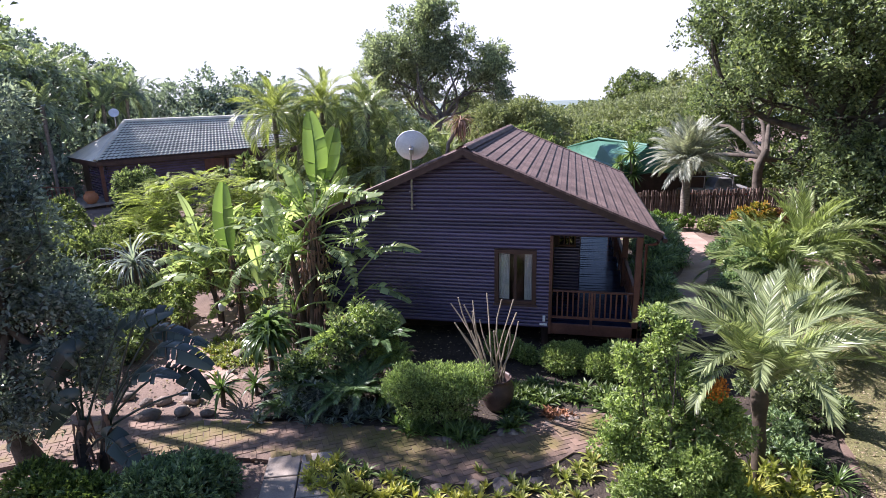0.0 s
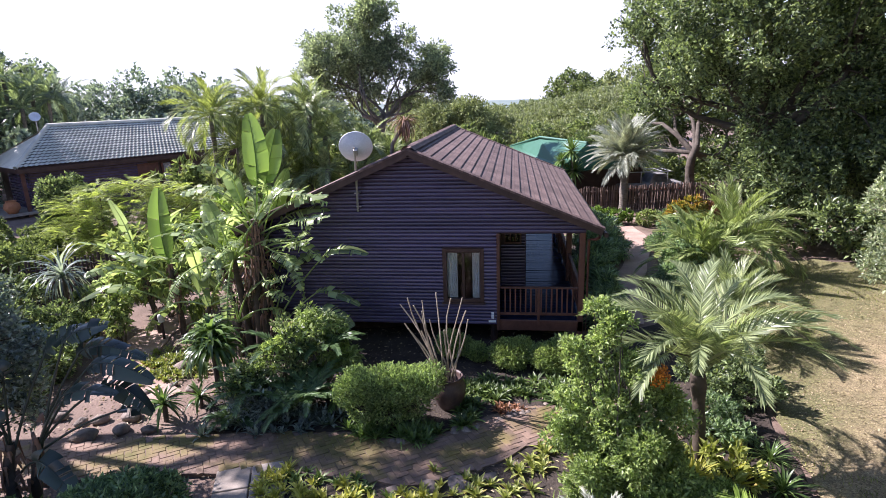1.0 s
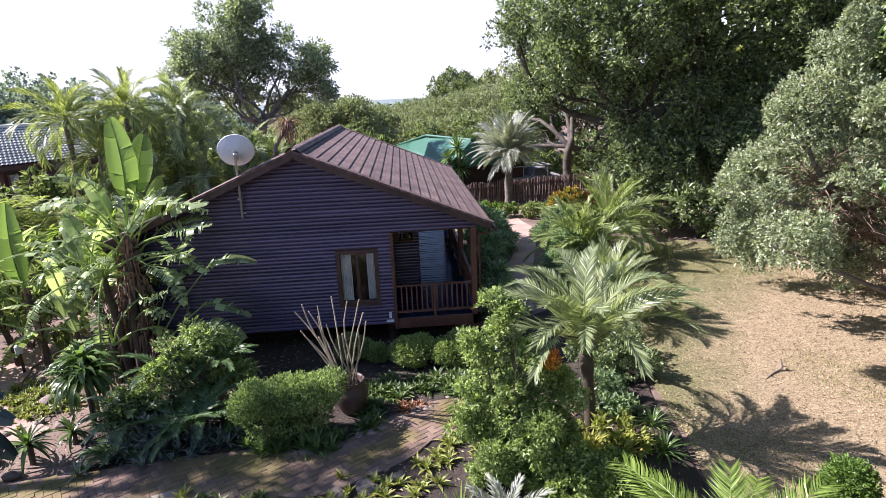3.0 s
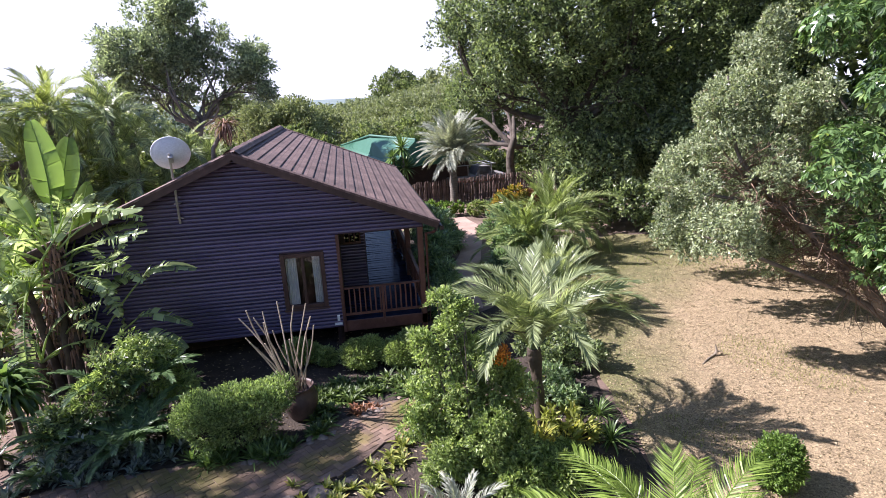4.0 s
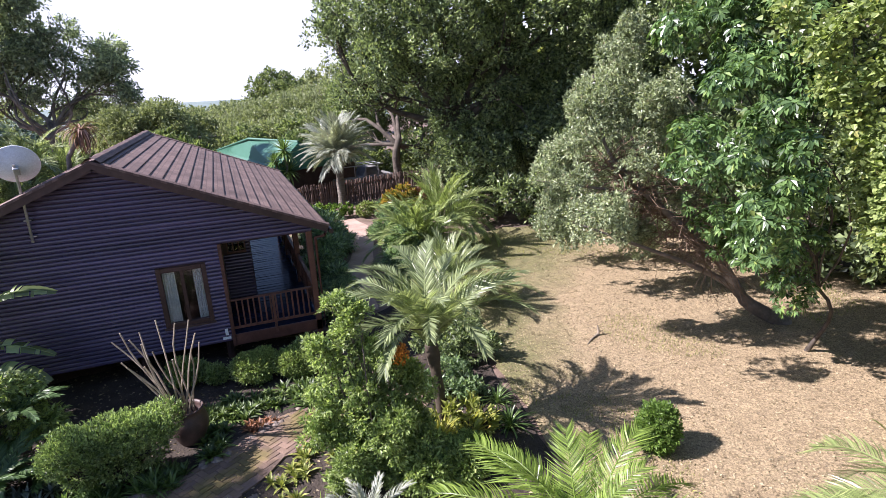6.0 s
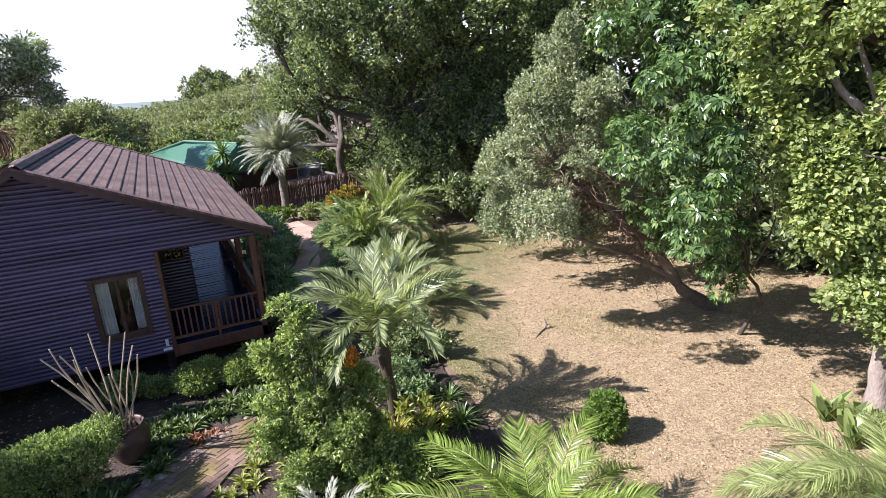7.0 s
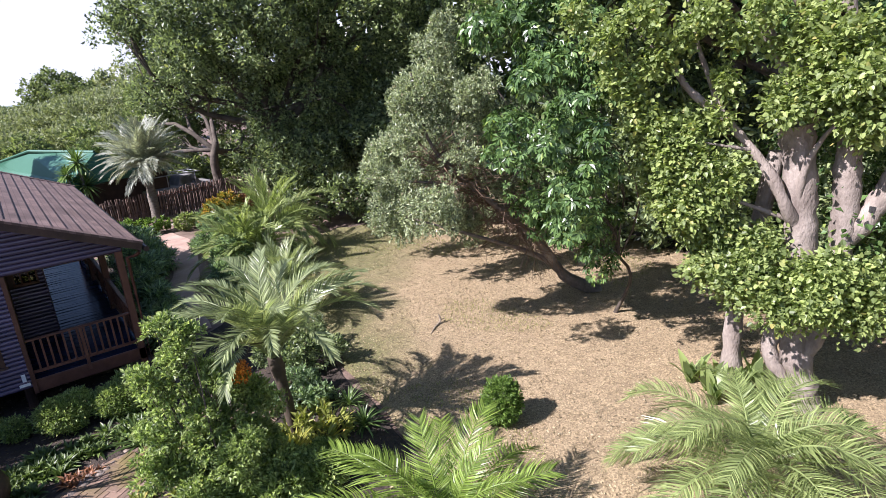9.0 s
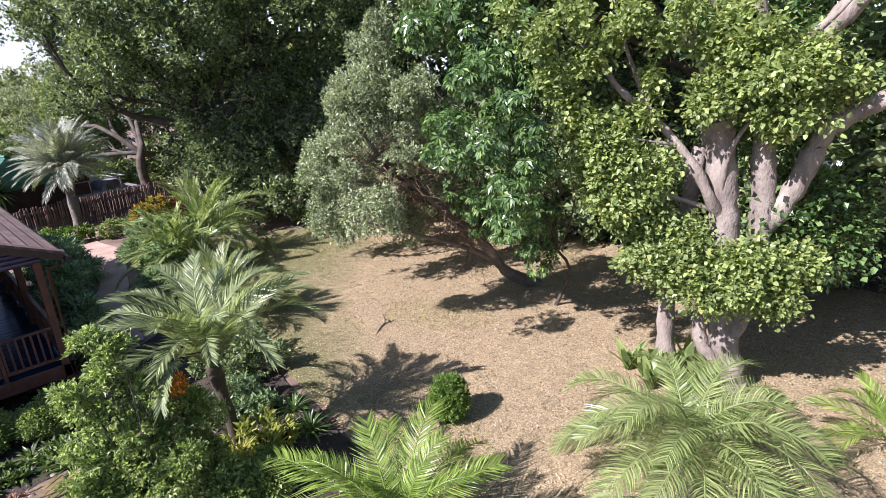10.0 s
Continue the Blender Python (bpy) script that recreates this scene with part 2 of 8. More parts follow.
def paddle_to(base, start, tip, width, face, tears=12, r=rng, ragged=1.0, vee=14, sway=0.28, thick=0.022):
    """A paddle leaf: its stalk runs from base to start, its torn blade from start to tip, facing the given way."""
    base, start, tip = (np.array(p, float) for p in (base, start, tip))
    reach = np.linalg.norm(tip - start)
    lead = start + unit(start - base) * reach * 0.42
    s = np.linspace(0, 1, 6)[:, None]
    bow = np.array([0, 0, 1.0]) * np.sin(s * np.pi) * np.linalg.norm(start - base) * 0.05
    stem = base + (start - base) * s + bow
    u = np.linspace(0, 1, 15)[:, None]
    blade = start * (1 - u) ** 2 + lead * 2 * u * (1 - u) + tip * u * u
    g = Geo()
    path = np.concatenate([stem[:-1], blade])
    g.tube(path, np.linspace(thick, 0.005, len(path)), 5)
    tang = unit(np.gradient(blade, axis=0))
    side = unit(np.cross(tang, np.array(face, float)))
    up = np.cross(side, tang)
    k0 = np.linspace(0, 1, 15)
    for sgn in (1, -1):
        cuts = np.sort(np.r_[0, 1, r.random(tears)])
        for c0, c1 in zip(cuts[:-1], cuts[1:]):
            if c1 - c0 < 0.012:
                continue
            m = max(2, int((c1 - c0) * 30))
            w = np.linspace(c0 + 0.001, c1 - 0.001 - 0.014 * ragged * r.random(), m)
            at, sd, nr, fw = (np.stack([np.interp(w, k0, a[:, k]) for k in range(3)], 1) for a in (blade, side, up, tang))
            half = width * 0.5 * np.sin(np.pi * (0.05 + 0.93 * w) ** 0.85) ** 0.5 * (1 - 0.12 * ragged * r.random())
            sag = math.radians(vee + ragged * r.normal() * 17)
            shift = ragged * r.normal() * 0.07
            rib = 0.012 * width * np.where(np.arange(m) % 2, 1.0, -1.0)
            rows = [at]
            for f in (0.35, 0.7, 1.0):
                rows.append(at + sgn * sd * (half * f * math.cos(sag))[:, None] + nr * (half * (f * math.sin(sag) - 0.4 * f * f * (0.35 + 0.65 * ragged)) + rib)[:, None] + fw * (half * f * (sway + shift))[:, None])
            v = np.stack(rows, 1).reshape(-1, 3)
            i, j = np.meshgrid(np.arange(m - 1), np.arange(3), indexing="ij")
            b = (i * 4 + j).ravel()
            g.quads(v, np.stack([b, b + 1, b + 5, b + 4], 1))
    return g


def strap_geo(n, length, width, rise=(20, 80), arch=70, r=rng, steps=5, g=None, at=(0, 0, 0), taper=1.2):
    """A rosette of n strap leaves round the origin."""
    g = g or Geo()
    for k in range(n):
        yaw = k * 2.39996 + r.normal() * 0.2
        f = k / max(1, n - 1)
        a0 = math.radians(rise[0] + (rise[1] - rise[0]) * f + r.normal() * 5)
        L = length * (1 + 0.18 * r.normal()) * (1 - 0.25 * f)
        s = np.linspace(0, 1, steps)
        ang = a0 - math.radians(arch) * (1 - 0.4 * f) * s**1.2
        p = np.zeros((steps, 3))
        for i in range(1, steps):
            p[i] = p[i - 1] + L / (steps - 1) * np.array([math.cos(ang[i - 1]), 0, math.sin(ang[i - 1])])
        w = width * 0.5 * (np.sin(np.pi * (0.22 + 0.78 * s)) ** (1 / taper)).clip(0.02, 1)
        lift = w * 0.35
        rows = np.stack([p + np.stack([0 * s, w, lift], 1), p, p + np.stack([0 * s, -w, lift], 1)], 1)
        c, d = math.cos(yaw), math.sin(yaw)
        v = rows.reshape(-1, 3) @ np.array([[c, d, 0], [-d, c, 0], [0, 0, 1]]) + np.array(at)
        i, j = np.meshgrid(np.arange(steps - 1), np.arange(2), indexing="ij")
        b = (i * 3 + j).ravel()
        g.quads(v, np.stack([b, b + 1, b + 4, b + 3], 1))
    return g


# ---- materials ----
def material(name):
    m = bpy.data.materials.new(name)
    m.use_nodes = True
    return m, m.node_tree.nodes, m.node_tree.links, m.node_tree.nodes["Principled BSDF"]


def noise_node(nodes, links, scale, detail=4.0, rough=0.55, space="Object", stretch=None):
    if space == "World":
        out = nodes.new("ShaderNodeNewGeometry").outputs["Position"]
    else:
        out = nodes.new("ShaderNodeTexCoord").outputs[space]
    if stretch:
        mp = nodes.new("ShaderNodeMapping")
        mp.inputs["Scale"].default_value = stretch
        links.new(out, mp.inputs["Vector"])
        out = mp.outputs[0]
    n = nodes.new("ShaderNodeTexNoise")
    n.inputs["Scale"].default_value, n.inputs["Detail"].default_value, n.inputs["Roughness"].default_value = scale, detail, rough
    links.new(out, n.inputs["Vector"])
    return n.outputs["Fac"]


def ramp(nodes, links, fac, stops):
    r = nodes.new("ShaderNodeValToRGB")
    el = r.color_ramp.elements
    while len(el) < len(stops):
        el.new(0.5)
    for e, (p, c) in zip(el, stops):
        e.position, e.color = p, (*c, 1)
    links.new(fac, r.inputs[0])
    return r.outputs[0]


def blend(nodes, links, fac, a, b, mode="MIX"):
    m = nodes.new("ShaderNodeMix")
    m.data_type, m.blend_type = "RGBA", mode
    for value, socket in ((fac, m.inputs[0]), (a, m.inputs[6]), (b, m.inputs[7])):
        if isinstance(value, (int, float)):
            socket.default_value = value
        elif isinstance(value, tuple):
            socket.default_value = (*value, 1)
        else:
            links.new(value, socket)
    return m.outputs[2]


def bump(nodes, links, bsdf, fac, strength=0.4, distance=0.01):
    b = nodes.new("ShaderNodeBump")
    b.inputs["Strength"].default_value, b.inputs["Distance"].default_value = strength, distance
    links.new(fac, b.inputs["Height"])
    links.new(b.outputs[0], bsdf.inputs["Normal"])


def leaf_mat(name, dark, light, old=None, gloss=0.45, thin=0.3, glow=1.6, share=0.06, differ=1.0):
    """Leaves that differ one from another, shine a little and let the sun through."""
    m, n, l, b = material(name)
    geo = n.new("ShaderNodeNewGeometry")
    mid = tuple((p + q) / 2 for p, q in zip(dark, light))
    dark = tuple(p * (1 - 0.4 * differ) for p in dark)
    light = tuple(p * (1 + 0.3 * differ) for p in light)
    stops = [(0.0, dark), (0.5, mid), (1.0 - share, light)] + ([(1.0, old)] if old else [(1.0, light)])
    col = ramp(n, l, geo.outputs["Random Per Island"], stops)
    patch = noise_node(n, l, 0.8, 3.0)
    col = blend(n, l, 0.55, col, ramp(n, l, patch, [(0.3, (0.55, 0.6, 0.55)), (0.7, (1.0, 1.0, 0.9))]), "MULTIPLY")
    l.new(col, b.inputs["Base Color"])
    b.inputs["Roughness"].default_value = gloss
    b.inputs["Specular IOR Level"].default_value = 0.45
    tr = n.new("ShaderNodeBsdfTranslucent")
    warm = blend(n, l, 1.0, col, (glow, glow * 1.05, glow * 0.6), "MULTIPLY")
    l.new(warm, tr.inputs["Color"])
    mix = n.new("ShaderNodeMixShader")
    mix.inputs[0].default_value = thin
    l.new(b.outputs[0], mix.inputs[1])
    l.new(tr.outputs[0], mix.inputs[2])
    l.new(mix.outputs[0], n["Material Output"].inputs["Surface"])
    return m


def rough_mat(name, stops, scale=6.0, rough=0.8, relief=0.4, depth=0.01, fine=60.0, metal=0.0, stretch=None, random_amount=0.0, spec=0.4, space="Object"):
    """A grained surface: large stains, fine grain and relief."""
    m, n, l, b = material(name)
    big = noise_node(n, l, scale, 5.0, 0.6, space, stretch)
    small = noise_node(n, l, fine, 3.0, 0.6, space, stretch)
    col = ramp(n, l, big, stops)
    col = blend(n, l, 0.35, col, ramp(n, l, small, [(0.3, (0.6, 0.6, 0.6)), (0.7, (1.25, 1.25, 1.25))]), "MULTIPLY")
    if random_amount:
        oi = n.new("ShaderNodeObjectInfo")
        k = random_amount
        col = blend(n, l, 1.0, col, ramp(n, l, oi.outputs["Random"], [(0.0, (1 - k, 1 - k, 1 - k)), (1.0, (1 + k, 1 + k * 0.9, 1 + k * 0.8))]), "MULTIPLY")
    l.new(col, b.inputs["Base Color"])
    b.inputs["Roughness"].default_value, b.inputs["Metallic"].default_value = rough, metal
    b.inputs["Specular IOR Level"].default_value = spec
    bump(n, l, b, small, relief, depth)
    return m


M = {}
M["bark"] = rough_mat("bark", [(0.3, (0.05, 0.04, 0.03)), (0.7, (0.14, 0.115, 0.09))], 3.0, 0.9, 0.8, 0.03, 22.0)
M["pale_bark"] = rough_mat("pale_bark", [(0.3, (0.085, 0.07, 0.058)), (0.5, (0.155, 0.132, 0.112)), (0.75, (0.27, 0.235, 0.20))], 2.2, 0.85, 0.5, 0.02, 18.0)
M["furrowed_bark"] = rough_mat("furrowed_bark", [(0.3, (0.15, 0.122, 0.1)), (0.5, (0.25, 0.21, 0.175)), (0.75, (0.37, 0.32, 0.27))], 4.0, 0.9, 0.8, 0.03, 24.0, stretch=(1, 1, 0.5))
M["palm_bark"] = rough_mat("palm_bark", [(0.3, (0.10, 0.085, 0.07)), (0.7, (0.26, 0.23, 0.19))], 5.0, 0.9, 0.9, 0.04, 16.0, stretch=(1, 1, 3))
M["leaf_dark"] = leaf_mat("leaf_dark", (0.06, 0.092, 0.054), (0.29, 0.355, 0.165), (0.38, 0.4, 0.15), 0.34, 0.32, 1.4, 0.06, 1.15)
M["leaf_sunny"] = leaf_mat("leaf_sunny", (0.105, 0.145, 0.06), (0.26, 0.31, 0.125), (0.28, 0.28, 0.11), 0.42, 0.34, 1.4)
M["leaf_grey"] = leaf_mat("leaf_grey", (0.185, 0.235, 0.13), (0.45, 0.5, 0.31), (0.24, 0.19, 0.12), 0.36, 0.3, 1.2, 0.1)
M["leaf_glossy"] = leaf_mat("leaf_glossy", (0.135, 0.21, 0.12), (0.31, 0.41, 0.23), (0.34, 0.42, 0.16), 0.3, 0.42, 1.3)
M["leaf_lime"] = leaf_mat("leaf_lime", (0.155, 0.205, 0.08), (0.35, 0.41, 0.165), (0.34, 0.32, 0.12), 0.42, 0.42, 1.35)
M["leaf_coral"] = leaf_mat("leaf_coral", (0.18, 0.245, 0.082), (0.345, 0.41, 0.145), (0.44, 0.4, 0.14), 0.42, 0.4, 1.4, 0.05, 0.8)
M["leaf_bright"] = leaf_mat("leaf_bright", (0.09, 0.16, 0.03), (0.19, 0.29, 0.065), (0.25, 0.32, 0.08), 0.38, 0.38, 1.5)
M["leaf_acacia"] = leaf_mat("leaf_acacia", (0.30, 0.36, 0.09), (0.46, 0.52, 0.16), None, 0.55, 0.5, 1.2)
M["leaf_fresh"] = leaf_mat("leaf_fresh", (0.19, 0.265, 0.095), (0.39, 0.475, 0.18), (0.42, 0.46, 0.17), 0.42, 0.46, 1.35)
# blue-grey and paled, taking in the hazy veil over the shady tree
M["leaf_shade"] = leaf_mat("leaf_shade", (0.16, 0.2, 0.2), (0.34, 0.39, 0.38), None, 0.28, 0.42, 1.25)
# far leaves lightened towards blue: distance haze mixed into the colour
M["leaf_far_haze"] = leaf_mat("leaf_far_haze", (0.15, 0.195, 0.175), (0.29, 0.345, 0.295), None, 0.6, 0.35, 1.3)
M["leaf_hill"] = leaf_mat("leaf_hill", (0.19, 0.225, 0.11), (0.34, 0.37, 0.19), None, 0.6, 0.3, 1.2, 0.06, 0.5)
# grove leaves made pale and bluish to carry the haze before them
M["leaf_grove_haze"] = leaf_mat("leaf_grove_haze", (0.18, 0.235, 0.215), (0.36, 0.43, 0.38), None, 0.5, 0.4, 1.25)
M["leaf_tuft"] = leaf_mat("leaf_tuft", (0.17, 0.22, 0.16), (0.38, 0.43, 0.29), None, 0.42, 0.42, 1.3)
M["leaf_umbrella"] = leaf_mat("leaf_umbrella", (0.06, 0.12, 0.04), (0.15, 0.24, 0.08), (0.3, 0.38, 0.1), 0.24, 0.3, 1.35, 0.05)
M["palm_leaf"] = leaf_mat("palm_leaf", (0.2, 0.25, 0.12), (0.41, 0.46, 0.24), (0.36, 0.32, 0.15), 0.32, 0.38, 1.35)
M["palm_pale"] = leaf_mat("palm_pale", (0.19, 0.25, 0.085), (0.38, 0.44, 0.18), (0.34, 0.30, 0.14), 0.28, 0.38, 1.3, 0.03)
M["palm_lime"] = leaf_mat("palm_lime", (0.15, 0.24, 0.04), (0.29, 0.385, 0.085), None, 0.36, 0.45, 1.35)
M["palm_grey"] = leaf_mat("palm_grey", (0.31, 0.33, 0.275), (0.52, 0.54, 0.455), (0.34, 0.28, 0.19), 0.42, 0.3, 1.15, 0.08, 0.7)
# palm leaf dimmed, the grove's shade being part of the colour
M["palm_shade"] = leaf_mat("palm_shade", (0.15, 0.2, 0.12), (0.31, 0.37, 0.2), None, 0.4, 0.35, 1.3)
M["banana_leaf"] = leaf_mat("banana_leaf", (0.24, 0.31, 0.145), (0.43, 0.51, 0.25), None, 0.17, 0.46, 1.35)
M["banana_young"] = leaf_mat("banana_young", (0.15, 0.25, 0.06), (0.25, 0.36, 0.1), None, 0.28, 0.5, 1.35)
# banana leaf darkened, so the path clump's shade sits in the colour
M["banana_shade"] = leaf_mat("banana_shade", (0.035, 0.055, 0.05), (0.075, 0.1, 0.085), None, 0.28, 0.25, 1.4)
M["strap_green"] = leaf_mat("strap_green", (0.06, 0.11, 0.03), (0.16, 0.24, 0.075), None, 0.3, 0.3, 1.5)
M["brom_yellow"] = leaf_mat("brom_yellow", (0.32, 0.33, 0.06), (0.58, 0.55, 0.13), None, 0.4, 0.4, 1.2)
M["brom_deep"] = leaf_mat("brom_deep", (0.06, 0.1, 0.028), (0.15, 0.21, 0.06), None, 0.42, 0.25)
M["brom_lime"] = leaf_mat("brom_lime", (0.17, 0.21, 0.05), (0.36, 0.38, 0.1), (0.5, 0.3, 0.1), 0.4, 0.35, 1.2)
M["leaf_clipped"] = leaf_mat("leaf_clipped", (0.165, 0.24, 0.1), (0.36, 0.45, 0.185), None, 0.42, 0.44, 1.35)
M["brom_green"] = leaf_mat("brom_green", (0.08, 0.13, 0.035), (0.2, 0.27, 0.075), None, 0.4, 0.3)
M["brom_red"] = leaf_mat("brom_red", (0.14, 0.06, 0.04), (0.36, 0.17, 0.09), None, 0.4, 0.3, 1.2)
M["dry_leaf"] = leaf_mat("dry_leaf", (0.22, 0.165, 0.098), (0.39, 0.31, 0.195), (0.56, 0.49, 0.345), 0.6, 0.12, 1.1)
M["orange"] = leaf_mat("orange", (0.55, 0.16, 0.02), (0.8, 0.32, 0.04), None, 0.4, 0.2, 1.1)
M["stem"] = rough_mat("stem", [(0.3, (0.035, 0.026, 0.02)), (0.7, (0.1, 0.078, 0.055))], 4.0, 0.7, 0.5, 0.02, 20.0)
# dark wood stain, with the sky's blue sheen mixed into the base colour
M["log"] = rough_mat("log", [(0.3, (0.046, 0.038, 0.075)), (0.7, (0.092, 0.073, 0.142))], 2.5, 0.26, 0.25, 0.004, 30.0, stretch=(0.15, 1, 3), random_amount=0.25, spec=0.5)
M["red_wood"] = rough_mat("red_wood", [(0.3, (0.09, 0.037, 0.024)), (0.7, (0.18, 0.078, 0.05))], 3.0, 0.5, 0.3, 0.005, 30.0, random_amount=0.2)
M["dark_wood"] = rough_mat("dark_wood", [(0.3, (0.035, 0.02, 0.016)), (0.7, (0.075, 0.042, 0.032))], 3.0, 0.5, 0.3, 0.005, 30.0)
M["frame_wood"] = rough_mat("frame_wood", [(0.3, (0.045, 0.022, 0.016)), (0.7, (0.085, 0.045, 0.032))], 3.0, 0.5, 0.3, 0.005, 30.0)
def shingle_mat():
    """Coarse-grained brown shingles laid in courses, each tab a little different."""
    m = rough_mat("roof_brown", [(0.3, (0.12, 0.08, 0.068)), (0.7, (0.21, 0.145, 0.125))], 1.2, 0.8, 0.6, 0.006, 90.0, random_amount=0.08)
    n, l = m.node_tree.nodes, m.node_tree.links
    b = n["Principled BSDF"]
    old = b.inputs["Base Color"].links[0].from_socket
    tc, sp, cb = n.new("ShaderNodeTexCoord"), n.new("ShaderNodeSeparateXYZ"), n.new("ShaderNodeCombineXYZ")
    l.new(tc.outputs["Object"], sp.inputs[0])
    l.new(sp.outputs[1], cb.inputs[0])
    l.new(sp.outputs[0], cb.inputs[1])
    tabs = n.new("ShaderNodeTexBrick")
    tabs.inputs["Scale"].default_value = 1.0
    tabs.inputs["Brick Width"].default_value = 0.34
    tabs.inputs["Row Height"].default_value = 0.1134
    tabs.inputs["Mortar Size"].default_value = 0.007
    tabs.inputs["Color1"].default_value = (0.72, 0.72, 0.72, 1)
    tabs.inputs["Color2"].default_value = (1.2, 1.18, 1.15, 1)
    tabs.inputs["Mortar"].default_value = (0.5, 0.48, 0.47, 1)
    l.new(cb.outputs[0], tabs.inputs["Vector"])
    l.new(blend(n, l, 0.7, old, tabs.outputs["Color"], "MULTIPLY"), b.inputs["Base Color"])
    return m


M["roof_brown"] = shingle_mat()
M["roof_grey"] = rough_mat("roof_grey", [(0.3, (0.5, 0.49, 0.4)), (0.7, (0.74, 0.72, 0.59))], 0.8, 0.75, 0.4, 0.01, 40.0, random_amount=0.15, spec=0.15)
M["roof_green"] = rough_mat("roof_green", [(0.3, (0.032, 0.115, 0.072)), (0.7, (0.05, 0.15, 0.1))], 0.5, 0.5, 0.2, 0.004, 30.0)
M["ground"] = rough_mat("ground", [(0.25, (0.10, 0.068, 0.05)), (0.55, (0.195, 0.137, 0.104)), (0.8, (0.29, 0.212, 0.162))], 0.9, 0.95, 0.7, 0.03, 24.0)
M["dish_grey"] = rough_mat("dish_grey", [(0.3, (0.54, 0.59, 0.63)), (0.7, (0.66, 0.71, 0.75))], 3.0, 0.45, 0.1, 0.002, 40.0)
# hill green shifted to blue-grey as painted haze
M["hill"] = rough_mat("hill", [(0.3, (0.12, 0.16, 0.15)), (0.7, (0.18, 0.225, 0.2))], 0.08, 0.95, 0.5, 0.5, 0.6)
M["mulch"] = rough_mat("mulch", [(0.3, (0.022, 0.017, 0.013)), (0.7, (0.065, 0.049, 0.037))], 2.0, 0.95, 0.9, 0.04, 20.0)
M["white"] = rough_mat("white", [(0.3, (0.62, 0.63, 0.64)), (0.7, (0.78, 0.79, 0.80))], 3.0, 0.5, 0.1, 0.002, 40.0)
M["curtain"] = rough_mat("curtain", [(0.3, (0.60, 0.62, 0.62)), (0.7, (0.80, 0.80, 0.76))], 6.0, 0.9, 0.3, 0.01, 30.0)
M["metal"] = rough_mat("metal", [(0.3, (0.35, 0.35, 0.36)), (0.7, (0.55, 0.55, 0.55))], 6.0, 0.45, 0.2, 0.002, 60.0, metal=0.8)
M["pot"] = rough_mat("pot", [(0.3, (0.045, 0.03, 0.028)), (0.7, (0.10, 0.065, 0.055))], 5.0, 0.5, 0.4, 0.006, 40.0)
M["stick"] = rough_mat("stick", [(0.3, (0.22, 0.18, 0.13)), (0.7, (0.45, 0.38, 0.29))], 4.0, 0.8, 0.5, 0.006, 40.0, random_amount=0.25)
M["pole"] = rough_mat("pole", [(0.3, (0.09, 0.06, 0.05)), (0.7, (0.24, 0.17, 0.14))], 3.0, 0.85, 0.5, 0.01, 30.0, random_amount=0.4)
M["dark_pole"] = rough_mat("dark_pole", [(0.3, (0.03, 0.023, 0.02)), (0.7, (0.075, 0.055, 0.048))], 3.0, 0.85, 0.5, 0.01, 30.0, random_amount=0.3)
M["stone"] = rough_mat("stone", [(0.3, (0.12, 0.095, 0.078)), (0.7, (0.29, 0.24, 0.195))], 4.0, 0.9, 0.8, 0.03, 20.0, random_amount=0.15)
M["brick"] = rough_mat("brick", [(0.36, (0.105, 0.095, 0.028)), (0.45, (0.165, 0.125, 0.055)), (0.54, (0.175, 0.12, 0.085)), (0.72, (0.29, 0.195, 0.145))], 0.8, 0.85, 0.5, 0.006, 50.0, random_amount=0.22, space="World")
M["slab"] = rough_mat("slab", [(0.3, (0.2, 0.168, 0.135)), (0.7, (0.34, 0.295, 0.245))], 2.5, 0.9, 0.5, 0.006, 50.0, random_amount=0.12, space="World")
# dark deck boards; blue base and specular tint stand for reflected sky
M["floor_gloss"] = rough_mat("floor_gloss", [(0.3, (0.012, 0.018, 0.042)), (0.7, (0.022, 0.031, 0.068))], 3.0, 0.16, 0.35, 0.004, 14.0, random_amount=0.2, spec=0.36)
M["floor_gloss"].node_tree.nodes["Principled BSDF"].inputs["IOR"].default_value = 1.12
M["floor_gloss"].node_tree.nodes["Principled BSDF"].inputs["Specular Tint"].default_value = (0.25, 0.55, 1.0, 1)
gm, gn, gl, gb = material("glass")
gb.inputs["Base Color"].default_value = (0.9, 0.92, 0.92, 1)
gb.inputs["Roughness"].default_value = 0.03
gb.inputs["Transmission Weight"].default_value = 1.0
gb.inputs["IOR"].default_value = 1.45
M["glass"] = gm



